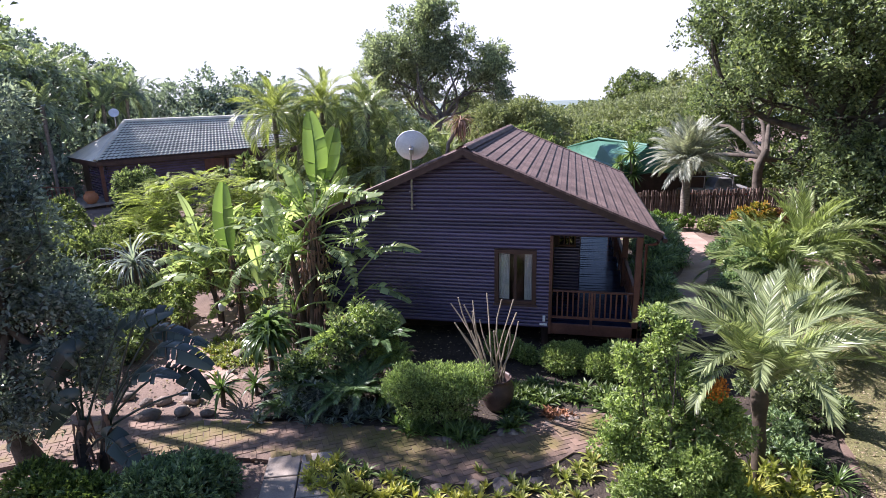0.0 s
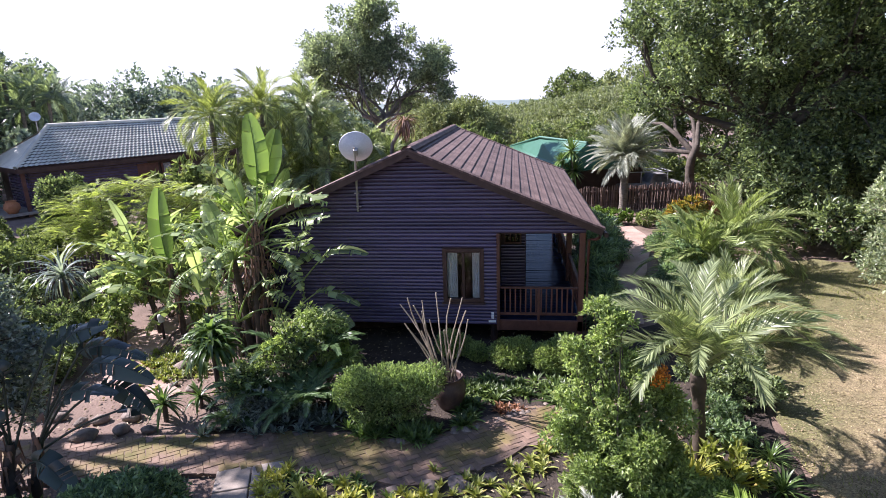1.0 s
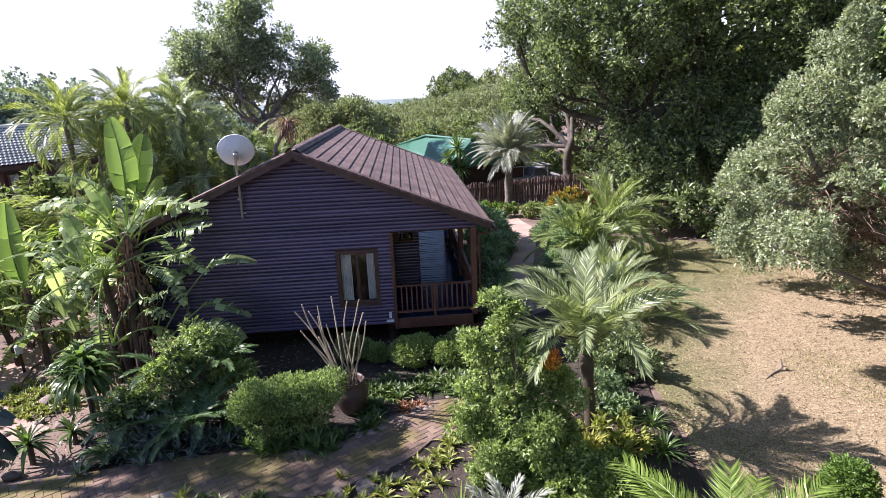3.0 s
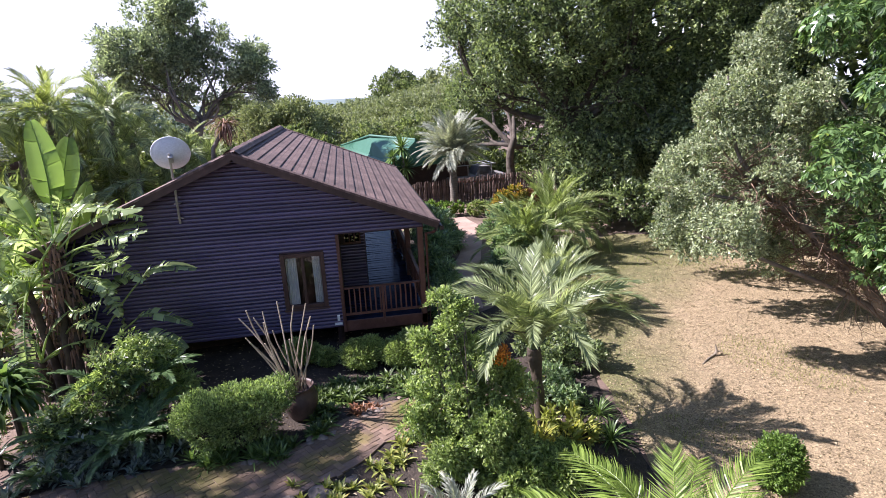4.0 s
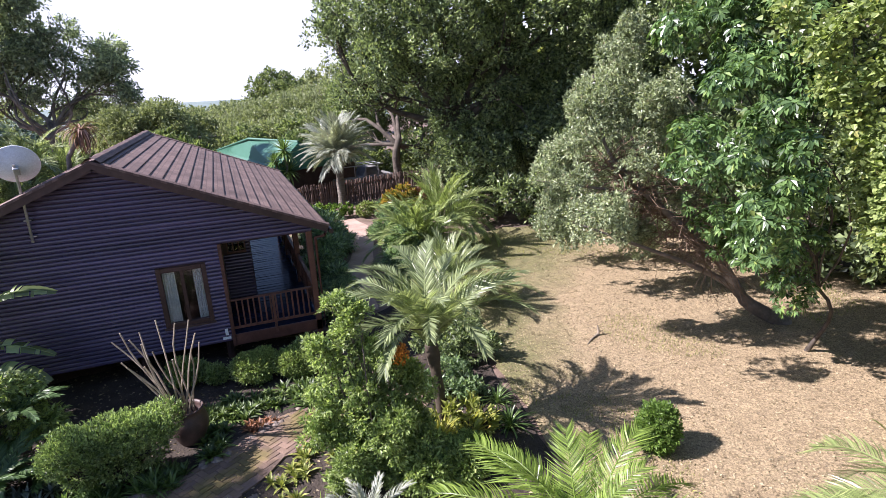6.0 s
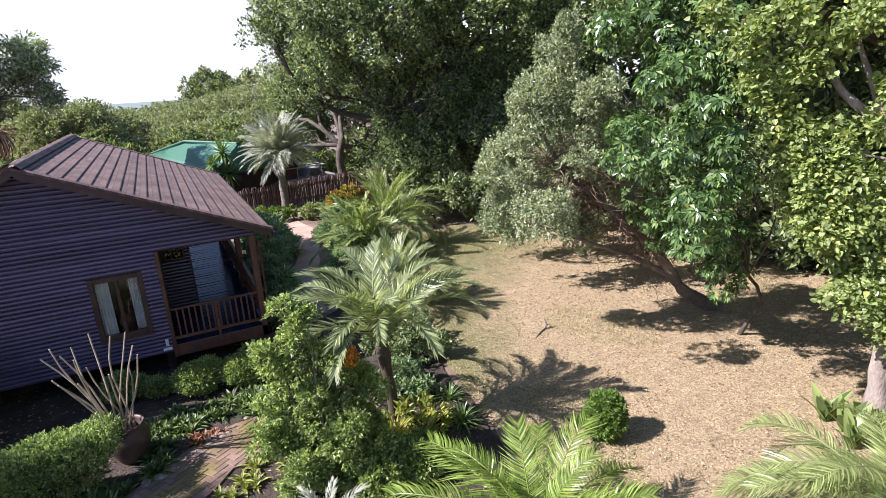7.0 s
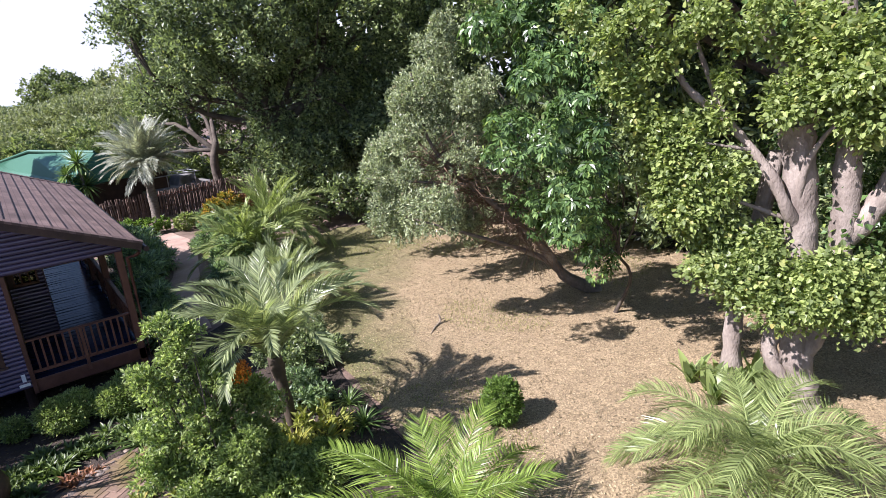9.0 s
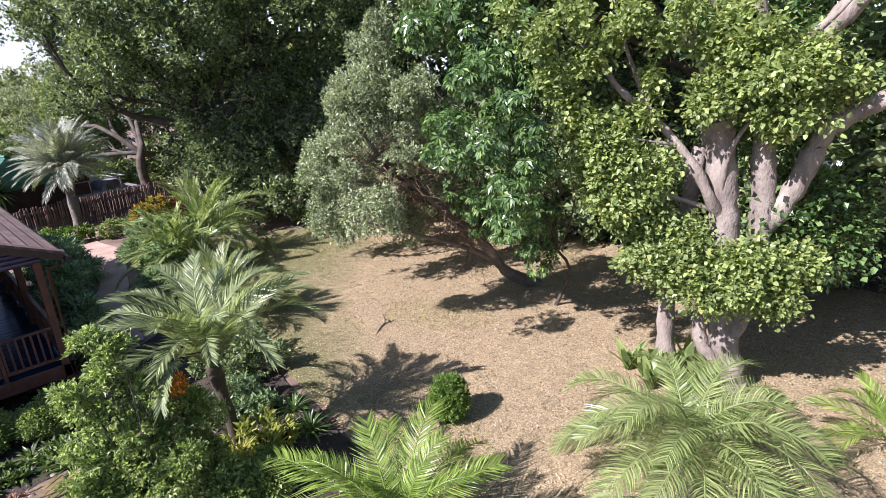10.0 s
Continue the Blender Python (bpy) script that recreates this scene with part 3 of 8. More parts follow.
def lawn_mat():
    m, n, l, b = material("lawn")
    big = noise_node(n, l, 0.35, 4.0, 0.6)
    mid = noise_node(n, l, 3.0, 5.0, 0.65)
    small = noise_node(n, l, 38.0, 4.0, 0.7)
    dry = ramp(n, l, mid, [(0.3, (0.262, 0.202, 0.12)), (0.7, (0.37, 0.292, 0.178))])
    green = ramp(n, l, mid, [(0.3, (0.115, 0.12, 0.048)), (0.7, (0.2, 0.19, 0.078))])
    place = n.new("ShaderNodeTexCoord")
    slope = n.new("ShaderNodeVectorMath")
    slope.operation = "DOT_PRODUCT"
    slope.inputs[1].default_value = (-0.13, 0.10, 0.0)
    l.new(place.outputs["Object"], slope.inputs[0])
    total = n.new("ShaderNodeMath")
    l.new(slope.outputs["Value"], total.inputs[0])
    l.new(big, total.inputs[1])
    shift = n.new("ShaderNodeMath")
    shift.inputs[1].default_value = 0.5
    l.new(total.outputs[0], shift.inputs[0])
    col = blend(n, l, ramp(n, l, shift.outputs[0], [(0.0, (0, 0, 0)), (0.06, (0.3, 0.3, 0.3)), (0.26, (0.95, 0.95, 0.95))]), dry, green)
    col = blend(n, l, 0.5, col, ramp(n, l, small, [(0.35, (0.55, 0.52, 0.5)), (0.65, (1.3, 1.28, 1.22))]), "MULTIPLY")
    tc = n.new("ShaderNodeTexCoord")
    cells = n.new("ShaderNodeTexVoronoi")
    cells.inputs["Scale"].default_value = 42.0
    l.new(tc.outputs["Object"], cells.inputs["Vector"])
    sep = n.new("ShaderNodeSeparateColor")
    l.new(cells.outputs["Color"], sep.inputs[0])
    flakes = ramp(n, l, sep.outputs[0], [(0.0, (0.5, 0.47, 0.44)), (0.4, (0.88, 0.86, 0.83)), (0.8, (1.2, 1.18, 1.13)), (1.0, (1.6, 1.55, 1.46))])
    col = blend(n, l, 0.75, col, flakes, "MULTIPLY")
    l.new(col, b.inputs["Base Color"])
    b.inputs["Roughness"].default_value = 0.95
    bump(n, l, b, small, 0.8, 0.03)
    return m


M["lawn"] = lawn_mat()
# soil colour lowered to deepen the shade below the trees
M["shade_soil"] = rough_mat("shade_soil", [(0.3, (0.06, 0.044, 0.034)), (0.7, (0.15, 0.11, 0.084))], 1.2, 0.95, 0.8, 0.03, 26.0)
M["pinkpath"] = rough_mat("pinkpath", [(0.3, (0.30, 0.20, 0.155)), (0.7, (0.46, 0.33, 0.26))], 1.5, 0.95, 0.5, 0.01, 30.0)

# ---- ground ----
def far_hills():
    az = np.radians(np.linspace(-95, 110, 120))
    v = []
    for k, (d, z) in enumerate(((110, -2.0), (150, 1.5), (240, 2.6), (420, 3.6))):
        for a in az:
            h = z + (1.6 * noise.noise(Vector((math.degrees(a) * 0.06, k, 0))) if k in (1, 2) else 0)
            v.append((EYE[0] + d * math.sin(a), EYE[1] + d * math.cos(a), h))
    i, j = np.meshgrid(np.arange(3), np.arange(119), indexing="ij")
    b = (i * 120 + j).ravel()
    solid("far_hills", Geo().quads(v, np.stack([b, b + 1, b + 121, b + 120], 1)), M["hill"], "low hills on the horizon, blue haze in their green", "hills", smooth=True)


far_hills()


def ground_sheet():
    ax = np.unique(np.concatenate([np.linspace(-900, -60, 8), np.linspace(-60, -14, 12), np.linspace(-14, 16, 61), np.linspace(16, 70, 14), np.linspace(70, 900, 8)]))
    ay = ax + 6
    X, Y = np.meshgrid(ax, ay, indexing="ij")
    near = np.clip(1 - np.hypot(X - 1, Y - 2) / 60, 0, 1)
    Z = np.array([[noise.noise(Vector((x * 0.35, y * 0.35, 0))) for y in ay] for x in ax]) * 0.05 * near - 0.03
    n, m = X.shape
    i, j = np.meshgrid(np.arange(n - 1), np.arange(m - 1), indexing="ij")
    b = (i * m + j).ravel()
    g = Geo().quads(np.stack([X, Y, Z], -1).reshape(-1, 3), np.stack([b, b + m, b + m + 1, b + 1], 1))
    solid("ground", g, M["ground"], "bare reddish brown sandy soil of a garden", "ground", smooth=True)


ground_sheet()


def sheet(name, outline, z, mat, label, category, step=0.5, wobble=0.02, seed=3):
    """A patch of ground with a wavy edge, triangulated from its outline."""
    r = np.random.default_rng(seed)
    pts = []
    for (x0, y0), (x1, y1) in zip(outline, outline[1:] + outline[:1]):
        k = max(2, int(math.hypot(x1 - x0, y1 - y0) / step))
        for a in np.linspace(0, 1, k, endpoint=False):
            x, y = x0 + (x1 - x0) * a, y0 + (y1 - y0) * a
            pts.append((x + r.normal() * 0.07, y + r.normal() * 0.07, z))
    bm = bmesh.new()
    face = bm.faces.new([bm.verts.new(p) for p in pts])
    bmesh.ops.triangulate(bm, faces=[face])
    me = bpy.data.meshes.new(name)
    bm.to_mesh(me)
    bm.free()
    me.materials.append(mat)
    return tagged(new(name, me), label, category, "", "structure")


LAWN = [(2.6, -9.5), (2.9, -5.2), (3.4, -2.0), (4.6, 3.0), (6.0, 7.0), (9.0, 7.8), (12.4, 6.0), (14.2, 2.6), (14.8, -2.0), (14.6, -6.0), (14.9, -10.0), (14.2, -14.0), (12.5, -22), (6, -22), (3.0, -15)]
lawn = sheet("lawn", LAWN, 0.03, M["lawn"], "dry sunlit lawn strewn with fallen brown leaves", "lawn")

# dark sheet that paints tree shade on the ground past the lawn
sheet("soil", [(8.5, 7.2), (12.2, 4.4), (13.2, 1.2), (12.4, -2.0), (11.7, -5.0), (11.4, -8.0), (11.8, -11.0), (11.2, -14.0), (9.5, -22), (17, -22), (17.5, -6), (20, 3), (14, 10)], 0.014, M["shade_soil"], "soil sheet darkened to stand for the trees' deep shade", "soil", 1.0, seed=12)
BED = [(-7.6, 0.4), (-8.0, -3.2), (-7.4, -4.2), (-5.0, -4.05), (-3.6, -4.15), (-2.4, -3.8), (-1.4, -3.0), (0.3, -2.7), (0.5, 0.4), (-3, 1.5)]
sheet("garden_bed", BED, 0.012, M["mulch"], "dark mulched garden bed before the cabin", "bed", seed=8)
sheet("garden_bed", [(-5.9, -5.2), (-4.6, -5.25), (-3.3, -5.45), (-2.2, -5.05), (-1.4, -4.3), (-0.6, -4.0), (1.0, -4.1), (1.6, -3.3), (2.6, -2.6), (2.9, -4.9), (2.6, -8.0), (-5.0, -8.0), (-5.5, -6.4)], 0.012, M["mulch"], "dark mulched bed of bromeliads beside the path", "bed", seed=9)
sheet("garden_bed", [(0.5, 0.6), (0.6, -2.6), (1.7, -3.2), (2.5, -2.7), (2.9, -4.8), (3.3, -2.2), (4.2, 1.8), (3.6, 3.6), (2.4, 1.8), (1.2, 0.9)], 0.010, M["mulch"], "dark littered soil under the young palms", "bed", seed=14)
sheet("garden_bed", [(1.2, 1.0), (0.2, 1.0), (0.2, 11.5), (2.8, 11.5), (1.6, 5.0)], 0.010, M["mulch"], "dark soil under shrubs along the cabin side", "bed", seed=10)

# ---- log cabin ----
RX, RZ, OV, LEN, EX, EZ = -3.97, 4.88, 0.45, 9.67, 0.34, 3.07
WALL_L, WALL_B, DECK = -7.95, 0.55, 0.66
SLOPE = (RZ - EZ) / (EX - RX)
PITCH = 0.089


def roof_under(x):
    return RZ - 0.14 - abs(x - RX) * SLOPE


cabin = thing("log_cabin", "dark stained log cabin with brown tiled gable roof", "house")


def log_piece(x0, x1, z, y, parent, along="x", face=-1, trim=None):
    """One half-round board of the wall; its outer face looks to -y (or to the side)."""
    g = Geo()
    h = PITCH
    prof = [(0.0, 0.001), (0.018, 0.003), (0.032, 0.018), (0.037, 0.043), (0.032, 0.070), (0.018, 0.085), (0.0, 0.087)]
    k = len(prof)
    cut = (lambda zz: (x0, x1)) if trim is None else trim
    lo, hi = [], []
    for d, zz in prof:
        a, b = cut(z + zz)
        lo.append((a, y + face * d, z + zz) if along == "x" else (y + face * d, a, z + zz))
        hi.append((b, y + face * d, z + zz) if along == "x" else (y + face * d, b, z + zz))
    i = np.arange(k - 1)
    g.quads(lo + hi, np.stack([i, i + k, i + k + 1, i + 1], 1))
    g.quads(lo, [(0, 1, 2, 3), (0, 3, 4, 6)])
    g.quads(hi, [(3, 2, 1, 0), (6, 4, 3, 0)])
    part("log", g, M["log"], parent)


WIN = (-3.27, -2.37, 1.17, 2.44)
OPEN_L, OPEN_T = -1.98, 2.86


def gable_wall():
    g = Geo()
    # backing of the boards, in pieces round the openings
    for x0, x1, z0, z1 in ((WALL_L, WIN[0], WALL_B, 2.9), (WIN[0], WIN[1], WALL_B, WIN[2]), (WIN[0], WIN[1], WIN[3], 2.9), (WIN[1], OPEN_L, WALL_B, 2.9)):
        g.box((x0, 0.0, z0), (x1, 0.10, z1))
    za, zb = roof_under(WALL_L), roof_under(0.0)
    v = [(WALL_L, y, 2.9) for y in (0.0, 0.10)] + [(0.0, y, 2.9) for y in (0.0, 0.10)] + [(0.0, y, zb) for y in (0.0, 0.10)] + [(RX, y, RZ - 0.14) for y in (0.0, 0.10)] + [(WALL_L, y, za) for y in (0.0, 0.10)]
    g.quads(v, [(0, 2, 4, 6), (1, 7, 5, 3), (0, 6, 8, 8), (1, 9, 7, 7), (2, 3, 5, 4), (4, 5, 7, 6), (6, 7, 9, 8)])
    wall = part("gable_wall", g, M["dark_wood"], cabin)
    z = WALL_B
    while z < RZ - 0.2:
        def trim(zz):
            reach = (RZ - 0.16 - zz) / SLOPE
            return max(WALL_L, RX - reach), min(0.04, RX + reach)
        a, b = trim(z)
        if z + PITCH > OPEN_T + 0.02:
            log_piece(a, b, z, 0.0, wall, trim=trim)
        else:
            spans = [(WALL_L, OPEN_L)]
            if z + PITCH > WIN[2] + 0.02 and z < WIN[3] - 0.02:
                spans = [(WALL_L, WIN[0] - 0.05), (WIN[1] + 0.05, OPEN_L)]
            for s0, s1 in spans:
                log_piece(s0, s1, z, 0.0, wall)
        z += PITCH


gable_wall()


def side_wall(name, x, y0, y1, z0, z1, face, parent):
    g = Geo().box((min(x, x - face * 0.08), y0, z0), (max(x, x - face * 0.08), y1, z1))
    wall = part(name, g, M["dark_wood"], parent)
    z = z0
    while z < z1 - 0.05:
        log_piece(y0, y1, z, x, wall, along="y", face=face)
        z += PITCH


side_wall("side_wall", WALL_L, 0.0, LEN - 0.4, WALL_B, roof_under(WALL_L) - 0.02, -1, cabin)
side_wall("passage_wall", -1.30, 2.62, LEN - 0.4, DECK, 3.05, 1, cabin)


def recess_wall():
    g = Geo()
    wx0, wx1, wz0, wz1 = -1.86, -1.42, 1.95, 2.75
    for x0, x1, z0, z1 in ((-1.98, wx0, DECK, 3.0), (wx0, wx1, DECK, wz0), (wx0, wx1, wz1, 3.0), (wx1, -1.30, DECK, 3.0)):
        g.box((x0, 2.62, z0), (x1, 2.70, z1))
    g.box((-2.06, 0.10, DECK), (-1.98, 2.70, 3.0))
    wall = part("recess_wall", g, M["dark_wood"], cabin)
    z = DECK
    while z < 2.95:
        if z + PITCH > wz0 and z < wz1:
            log_piece(wx1 + 0.03, -1.30, z, 2.62, wall)
        else:
            log_piece(-1.98, -1.30, z, 2.62, wall)
        z += PITCH
    win = part("window", Geo().box((wx0, 2.66, wz0), (wx1, 2.68, wz1)), M["glass"], cabin, "small pane with wooden bars beside the deck")
    fr = Geo()
    for x in np.linspace(wx0, wx1, 4):
        fr.box((x - 0.015, 2.61, wz0), (x + 0.015, 2.65, wz1))
    for zz in (wz0, wz1):
        fr.box((wx0 - 0.03, 2.60, zz - 0.025), (wx1 + 0.03, 2.655, zz + 0.025))
    part("window_frame", fr, M["red_wood"], win)


recess_wall()
# far end and inner room walls, which close the house
g = Geo().box((WALL_L, LEN - 0.4, WALL_B), (-1.30, LEN - 0.3, 3.0))
v = [(WALL_L, LEN - 0.35, 3.0), (0.0, LEN - 0.35, 3.0), (0.0, LEN - 0.35, roof_under(0.0)), (RX, LEN - 0.35, RZ - 0.14), (WALL_L, LEN - 0.35, roof_under(WALL_L))]
g.quads(v, [(0, 1, 2, 3), (0, 3, 4, 4)])
part("far_wall", g, M["dark_wood"], cabin)
part("room_floor", Geo().box((WALL_L, 0.1, WALL_B), (-2.0, LEN - 0.4, WALL_B + 0.08)), M["dark_wood"], cabin)
part("ceiling_boards", Geo().box((WALL_L + 0.1, 0.12, 2.98), (-0.05, LEN - 0.4, 3.0)), M["dark_wood"], cabin)


def roof():
    run = math.hypot(EX - RX, RZ - EZ)
    for side, name in ((1, "roof_slope"), (-1, "roof_slope")):
        a = math.atan(SLOPE)
        ex, ez = math.cos(a) * side, -math.sin(a)
        nx, nz = math.sin(a) * side, math.cos(a)
        top = np.array([RX, 0, RZ])

        def at(d, y, h):
            return (top[0] + ex * d + nx * h, y, top[2] + ez * d + nz * h)

        g = Geo()
        lo = [at(0, -OV, -0.05), at(run, -OV, -0.05), at(run, LEN, -0.05), at(0, LEN, -0.05)]
        hi = [at(0, -OV, -0.012), at(run, -OV, -0.012), at(run, LEN, -0.012), at(0, LEN, -0.012)]
        g.quads(lo + hi, [(0, 3, 2, 1), (4, 5, 6, 7), (0, 1, 5, 4), (1, 2, 6, 5), (2, 3, 7, 6), (3, 0, 4, 7)])
        slope = part(name, g, M["dark_wood"], cabin, "stepped brown tile courses on a wooden deck")
        n = 19
        w = run / n
        for k in range(n):
            d0, d1 = k * w + 0.004, (k + 1) * w + 0.006
            c = Geo()
            ys = np.linspace(-OV - 0.03, LEN + 0.03, 27)
            prof = [(d0, 0.0), (d0 + 0.01, 0.004), (d1 - 0.010, 0.020), (d1, 0.018), (d1 + 0.002, 0.0)]
            v = [at(d, y, h + (0.0025 if i % 2 else 0.0)) for i, y in enumerate(ys) for d, h in prof]
            i, j = np.meshgrid(np.arange(len(ys) - 1), np.arange(4), indexing="ij")
            b = (i * 5 + j).ravel()
            q = np.stack([b, b + 1, b + 6, b + 5], 1)
            if side < 0:
                q = q[:, ::-1]
            c.quads(v, q)
            c.quads(v[:5], [(0, 1, 2, 3), (0, 3, 4, 4)])
            part("tile_course", c, M["roof_brown"], slope)
        # verge board and its metal trim, near and far
        for y in (-OV - 0.035, LEN + 0.005):
            f = Geo()
            lo = [at(0, y, -0.15), at(run + 0.05, y, -0.15), at(run + 0.05, y + 0.03, -0.15), at(0, y + 0.03, -0.15)]
            hi = [at(0, y, 0.015), at(run + 0.05, y, 0.015), at(run + 0.05, y + 0.03, 0.015), at(0, y + 0.03, 0.015)]
            f.quads(lo + hi, [(0, 3, 2, 1), (4, 5, 6, 7), (0, 1, 5, 4), (1, 2, 6, 5), (2, 3, 7, 6), (3, 0, 4, 7)])
            part("verge_board", f, M["dark_wood"], cabin)
            t = Geo()
            p = [at(0, y - 0.03, 0.03), at(run + 0.05, y - 0.03, 0.03)]
            q = [at(0, y + 0.09, 0.05), at(run + 0.05, y + 0.09, 0.05)]
            u = [at(0, y - 0.03, -0.015), at(run + 0.05, y - 0.03, -0.015)]
            t.quads(p + q, [(0, 1, 3, 2)]).quads(p + u, [(0, 1, 3, 2)])
            part("verge_trim", t, M["roof_brown"], cabin)
        eave = Geo()
        lo = [at(run + 0.03, y, h) for y in (-OV, LEN) for h in (-0.20, 0.0)]
        hi = [at(run + 0.06, y, h) for y in (-OV, LEN) for h in (-0.20, 0.0)]
        eave.quads(lo + hi, [(0, 1, 3, 2), (4, 6, 7, 5), (1, 5, 7, 3), (0, 2, 6, 4), (0, 4, 5, 1), (2, 3, 7, 6)])
        part("fascia", eave, M["dark_wood"], cabin)
    plate = Geo()
    y0 = -OV - 0.045
    pts = [at(0.35, y0, -0.155), at(0.35, y0, 0.02)]
    low = RZ - 0.12
    v = []
    for dy in (0.0, 0.05):
        v += [(pts[0][0], y0 + dy, pts[0][2]), (pts[1][0], y0 + dy, pts[1][2]), (RX, y0 + dy, RZ + 0.04), (2 * RX - pts[1][0], y0 + dy, pts[1][2]), (2 * RX - pts[0][0], y0 + dy, pts[0][2]), (RX, y0 + dy, low)]
    plate.quads(v, [(0, 1, 2, 5), (5, 2, 3, 4), (1, 7, 8, 2), (2, 8, 9, 3)])
    part("apex_plate", plate, M["dark_wood"], cabin)
    cap = Geo()
    ys = np.linspace(-OV - 0.05, LEN + 0.05, 30)
    prof = [(-0.17, -0.045), (-0.08, 0.035), (0.0, 0.065), (0.08, 0.035), (0.17, -0.045)]
    v = [(RX + x, y, RZ + 0.03 + z + (0.008 if i % 3 == 0 else 0)) for i, y in enumerate(ys) for x, z in prof]
    i, j = np.meshgrid(np.arange(len(ys) - 1), np.arange(4), indexing="ij")
    b = (i * 5 + j).ravel()
    cap.quads(v, np.stack([b, b + 5, b + 6, b + 1], 1))
    part("ridge_cap", cap, M["roof_brown"], cabin)


roof()


def front_window():
    x0, x1, z0, z1 = WIN
    w = part("window", Geo().box((x0 + 0.05, 0.030, z0 + 0.05), (x1 - 0.05, 0.036, z1 - 0.05)), M["glass"], cabin, "wooden window with pale curtains drawn aside")
    f = Geo()
    for a, b, c, d in ((x0 - 0.05, x0 + 0.05, z0 - 0.04, z1 + 0.05), (x1 - 0.05, x1 + 0.05, z0 - 0.04, z1 + 0.05), (x0 + 0.05, x1 - 0.05, z1 - 0.05, z1 + 0.05), (x0 + 0.05, x1 - 0.05, z0 - 0.04, z0 + 0.05)):
        f.bevel_box((a, -0.055, c), (b, 0.06, d), 0.008)
    part("window_frame", f, M["frame_wood"], w)
    mid = (x0 + x1) / 2
    part("mullion", Geo().bevel_box((mid - 0.035, -0.02, z0 + 0.05), (mid + 0.035, 0.06, z1 - 0.05), 0.006), M["frame_wood"], w)
    part("sill", Geo().bevel_box((x0 - 0.08, -0.09, z0 - 0.08), (x1 + 0.08, 0.03, z0 - 0.04), 0.008), M["frame_wood"], w)
    for a, b in ((x0 + 0.05, x0 + 0.30), (x1 - 0.24, x1 - 0.05)):
        c = Geo()
        xs = np.linspace(a, b, 18)
        ys = 0.085 + 0.022 * np.sin(np.linspace(0, 9 * np.pi, 18))
        v = [(x, y, z) for z in (z0 + 0.03, z1 - 0.03) for x, y in zip(xs, ys)]
        i = np.arange(17)
        c.quads(v, np.stack([i, i + 1, i + 19, i + 18], 1))
        part("curtain", c, M["curtain"], w, "pale lined curtain", smooth=True)


front_window()


def deck():
    d = part("deck_frame", Geo().bevel_box((-1.98, 0.0, DECK - 0.26), (0.05, 0.06, DECK + 0.003), 0.01).box((-0.02, 0.07, DECK - 0.24), (0.04, LEN - 0.4, DECK - 0.05)), M["red_wood"], cabin)
    w = 0.12
    shared = None
    y = 0.064
    while y < LEN - 0.4:
        if shared is None:
            shared = Geo().bevel_box((-1.98, 0.0, -0.03), (0.03, w - 0.006, 0.0), 0.003).mesh("floor_board")
            shared.materials.append(M["floor_gloss"])
        b = new("floor_board", shared)
        b.parent = d
        b.matrix_local = pose(0, y, DECK, 0.22 * math.sin(y * 37.0), 0.3 * math.sin(y * 23.0), 0)
        y += w
    # posts
    def post(x, yy, s=0.075, top=2.95):
        part("post", Geo().bevel_box((x - s, yy - s, 0.0), (x + s, yy + s, top), 0.012), M["red_wood"], cabin)
    post(-0.02, 0.07, 0.07)
    post(-0.02, 3.2)
    post(-0.02, 6.3)
    post(-0.02, LEN - 0.5)
    part("trim_post", Geo().bevel_box((-2.02, -0.06, DECK - 0.25), (-1.94, 0.06, OPEN_T), 0.008), M["red_wood"], cabin)
    part("beam", Geo().bevel_box((-1.98, 0.02, OPEN_T - 0.02), (0.06, 0.12, OPEN_T + 0.12), 0.01), M["dark_wood"], cabin)
    part("side_beam", Geo().bevel_box((-0.07, 0.1, 2.80), (0.05, LEN - 0.4, 2.96), 0.01), M["dark_wood"], cabin)
    # stilts under the floor
    for x in (-7.8, -5.9, -3.9, -2.1):
        for yy in (0.25, 4.5, 8.8):
            part("stilt", Geo().tube([(x, yy, -0.05), (x, yy, WALL_B)], 0.09, 10), M["dark_wood"], cabin)


deck()


def balustrade(p, q, name, top=1.52, low=0.80):
    """A railing between two plan points with rails and balusters."""
    (x0, y0), (x1, y1) = p, q
    L = math.hypot(x1 - x0, y1 - y0)
    ob = thing(name, "red-brown wooden deck railing with square balusters", "railing", (x0, y0, 0), math.degrees(math.atan2(y1 - y0, x1 - x0)))
    part("top_rail", Geo().bevel_box((0, -0.045, top - 0.04), (L, 0.045, top), 0.01), M["red_wood"], ob)
    part("low_rail", Geo().bevel_box((0, -0.025, low), (L, 0.025, low + 0.06), 0.008), M["red_wood"], ob)
    n = int(L / 0.117)
    me = Geo().bevel_box((-0.018, -0.018, low + 0.05), (0.018, 0.018, top - 0.035), 0.004).mesh("baluster")
    for k in range(1, n):
        b = part("baluster", me, M["red_wood"], ob)
        b.location = (k * L / n, -0.032 if k % 7 else -0.04, 0)
    part("centre_post", Geo().bevel_box((L / 2 - 0.03, -0.05, low - 0.25), (L / 2 + 0.03, 0.03, top - 0.03), 0.006), M["red_wood"], ob)


balustrade((-1.94, 0.03), (-0.09, 0.03), "railing")
for a, b in ((0.16, 3.1), (3.3, 6.2), (6.4, 9.0)):
    balustrade((-0.02, a), (-0.02, b), "railing")


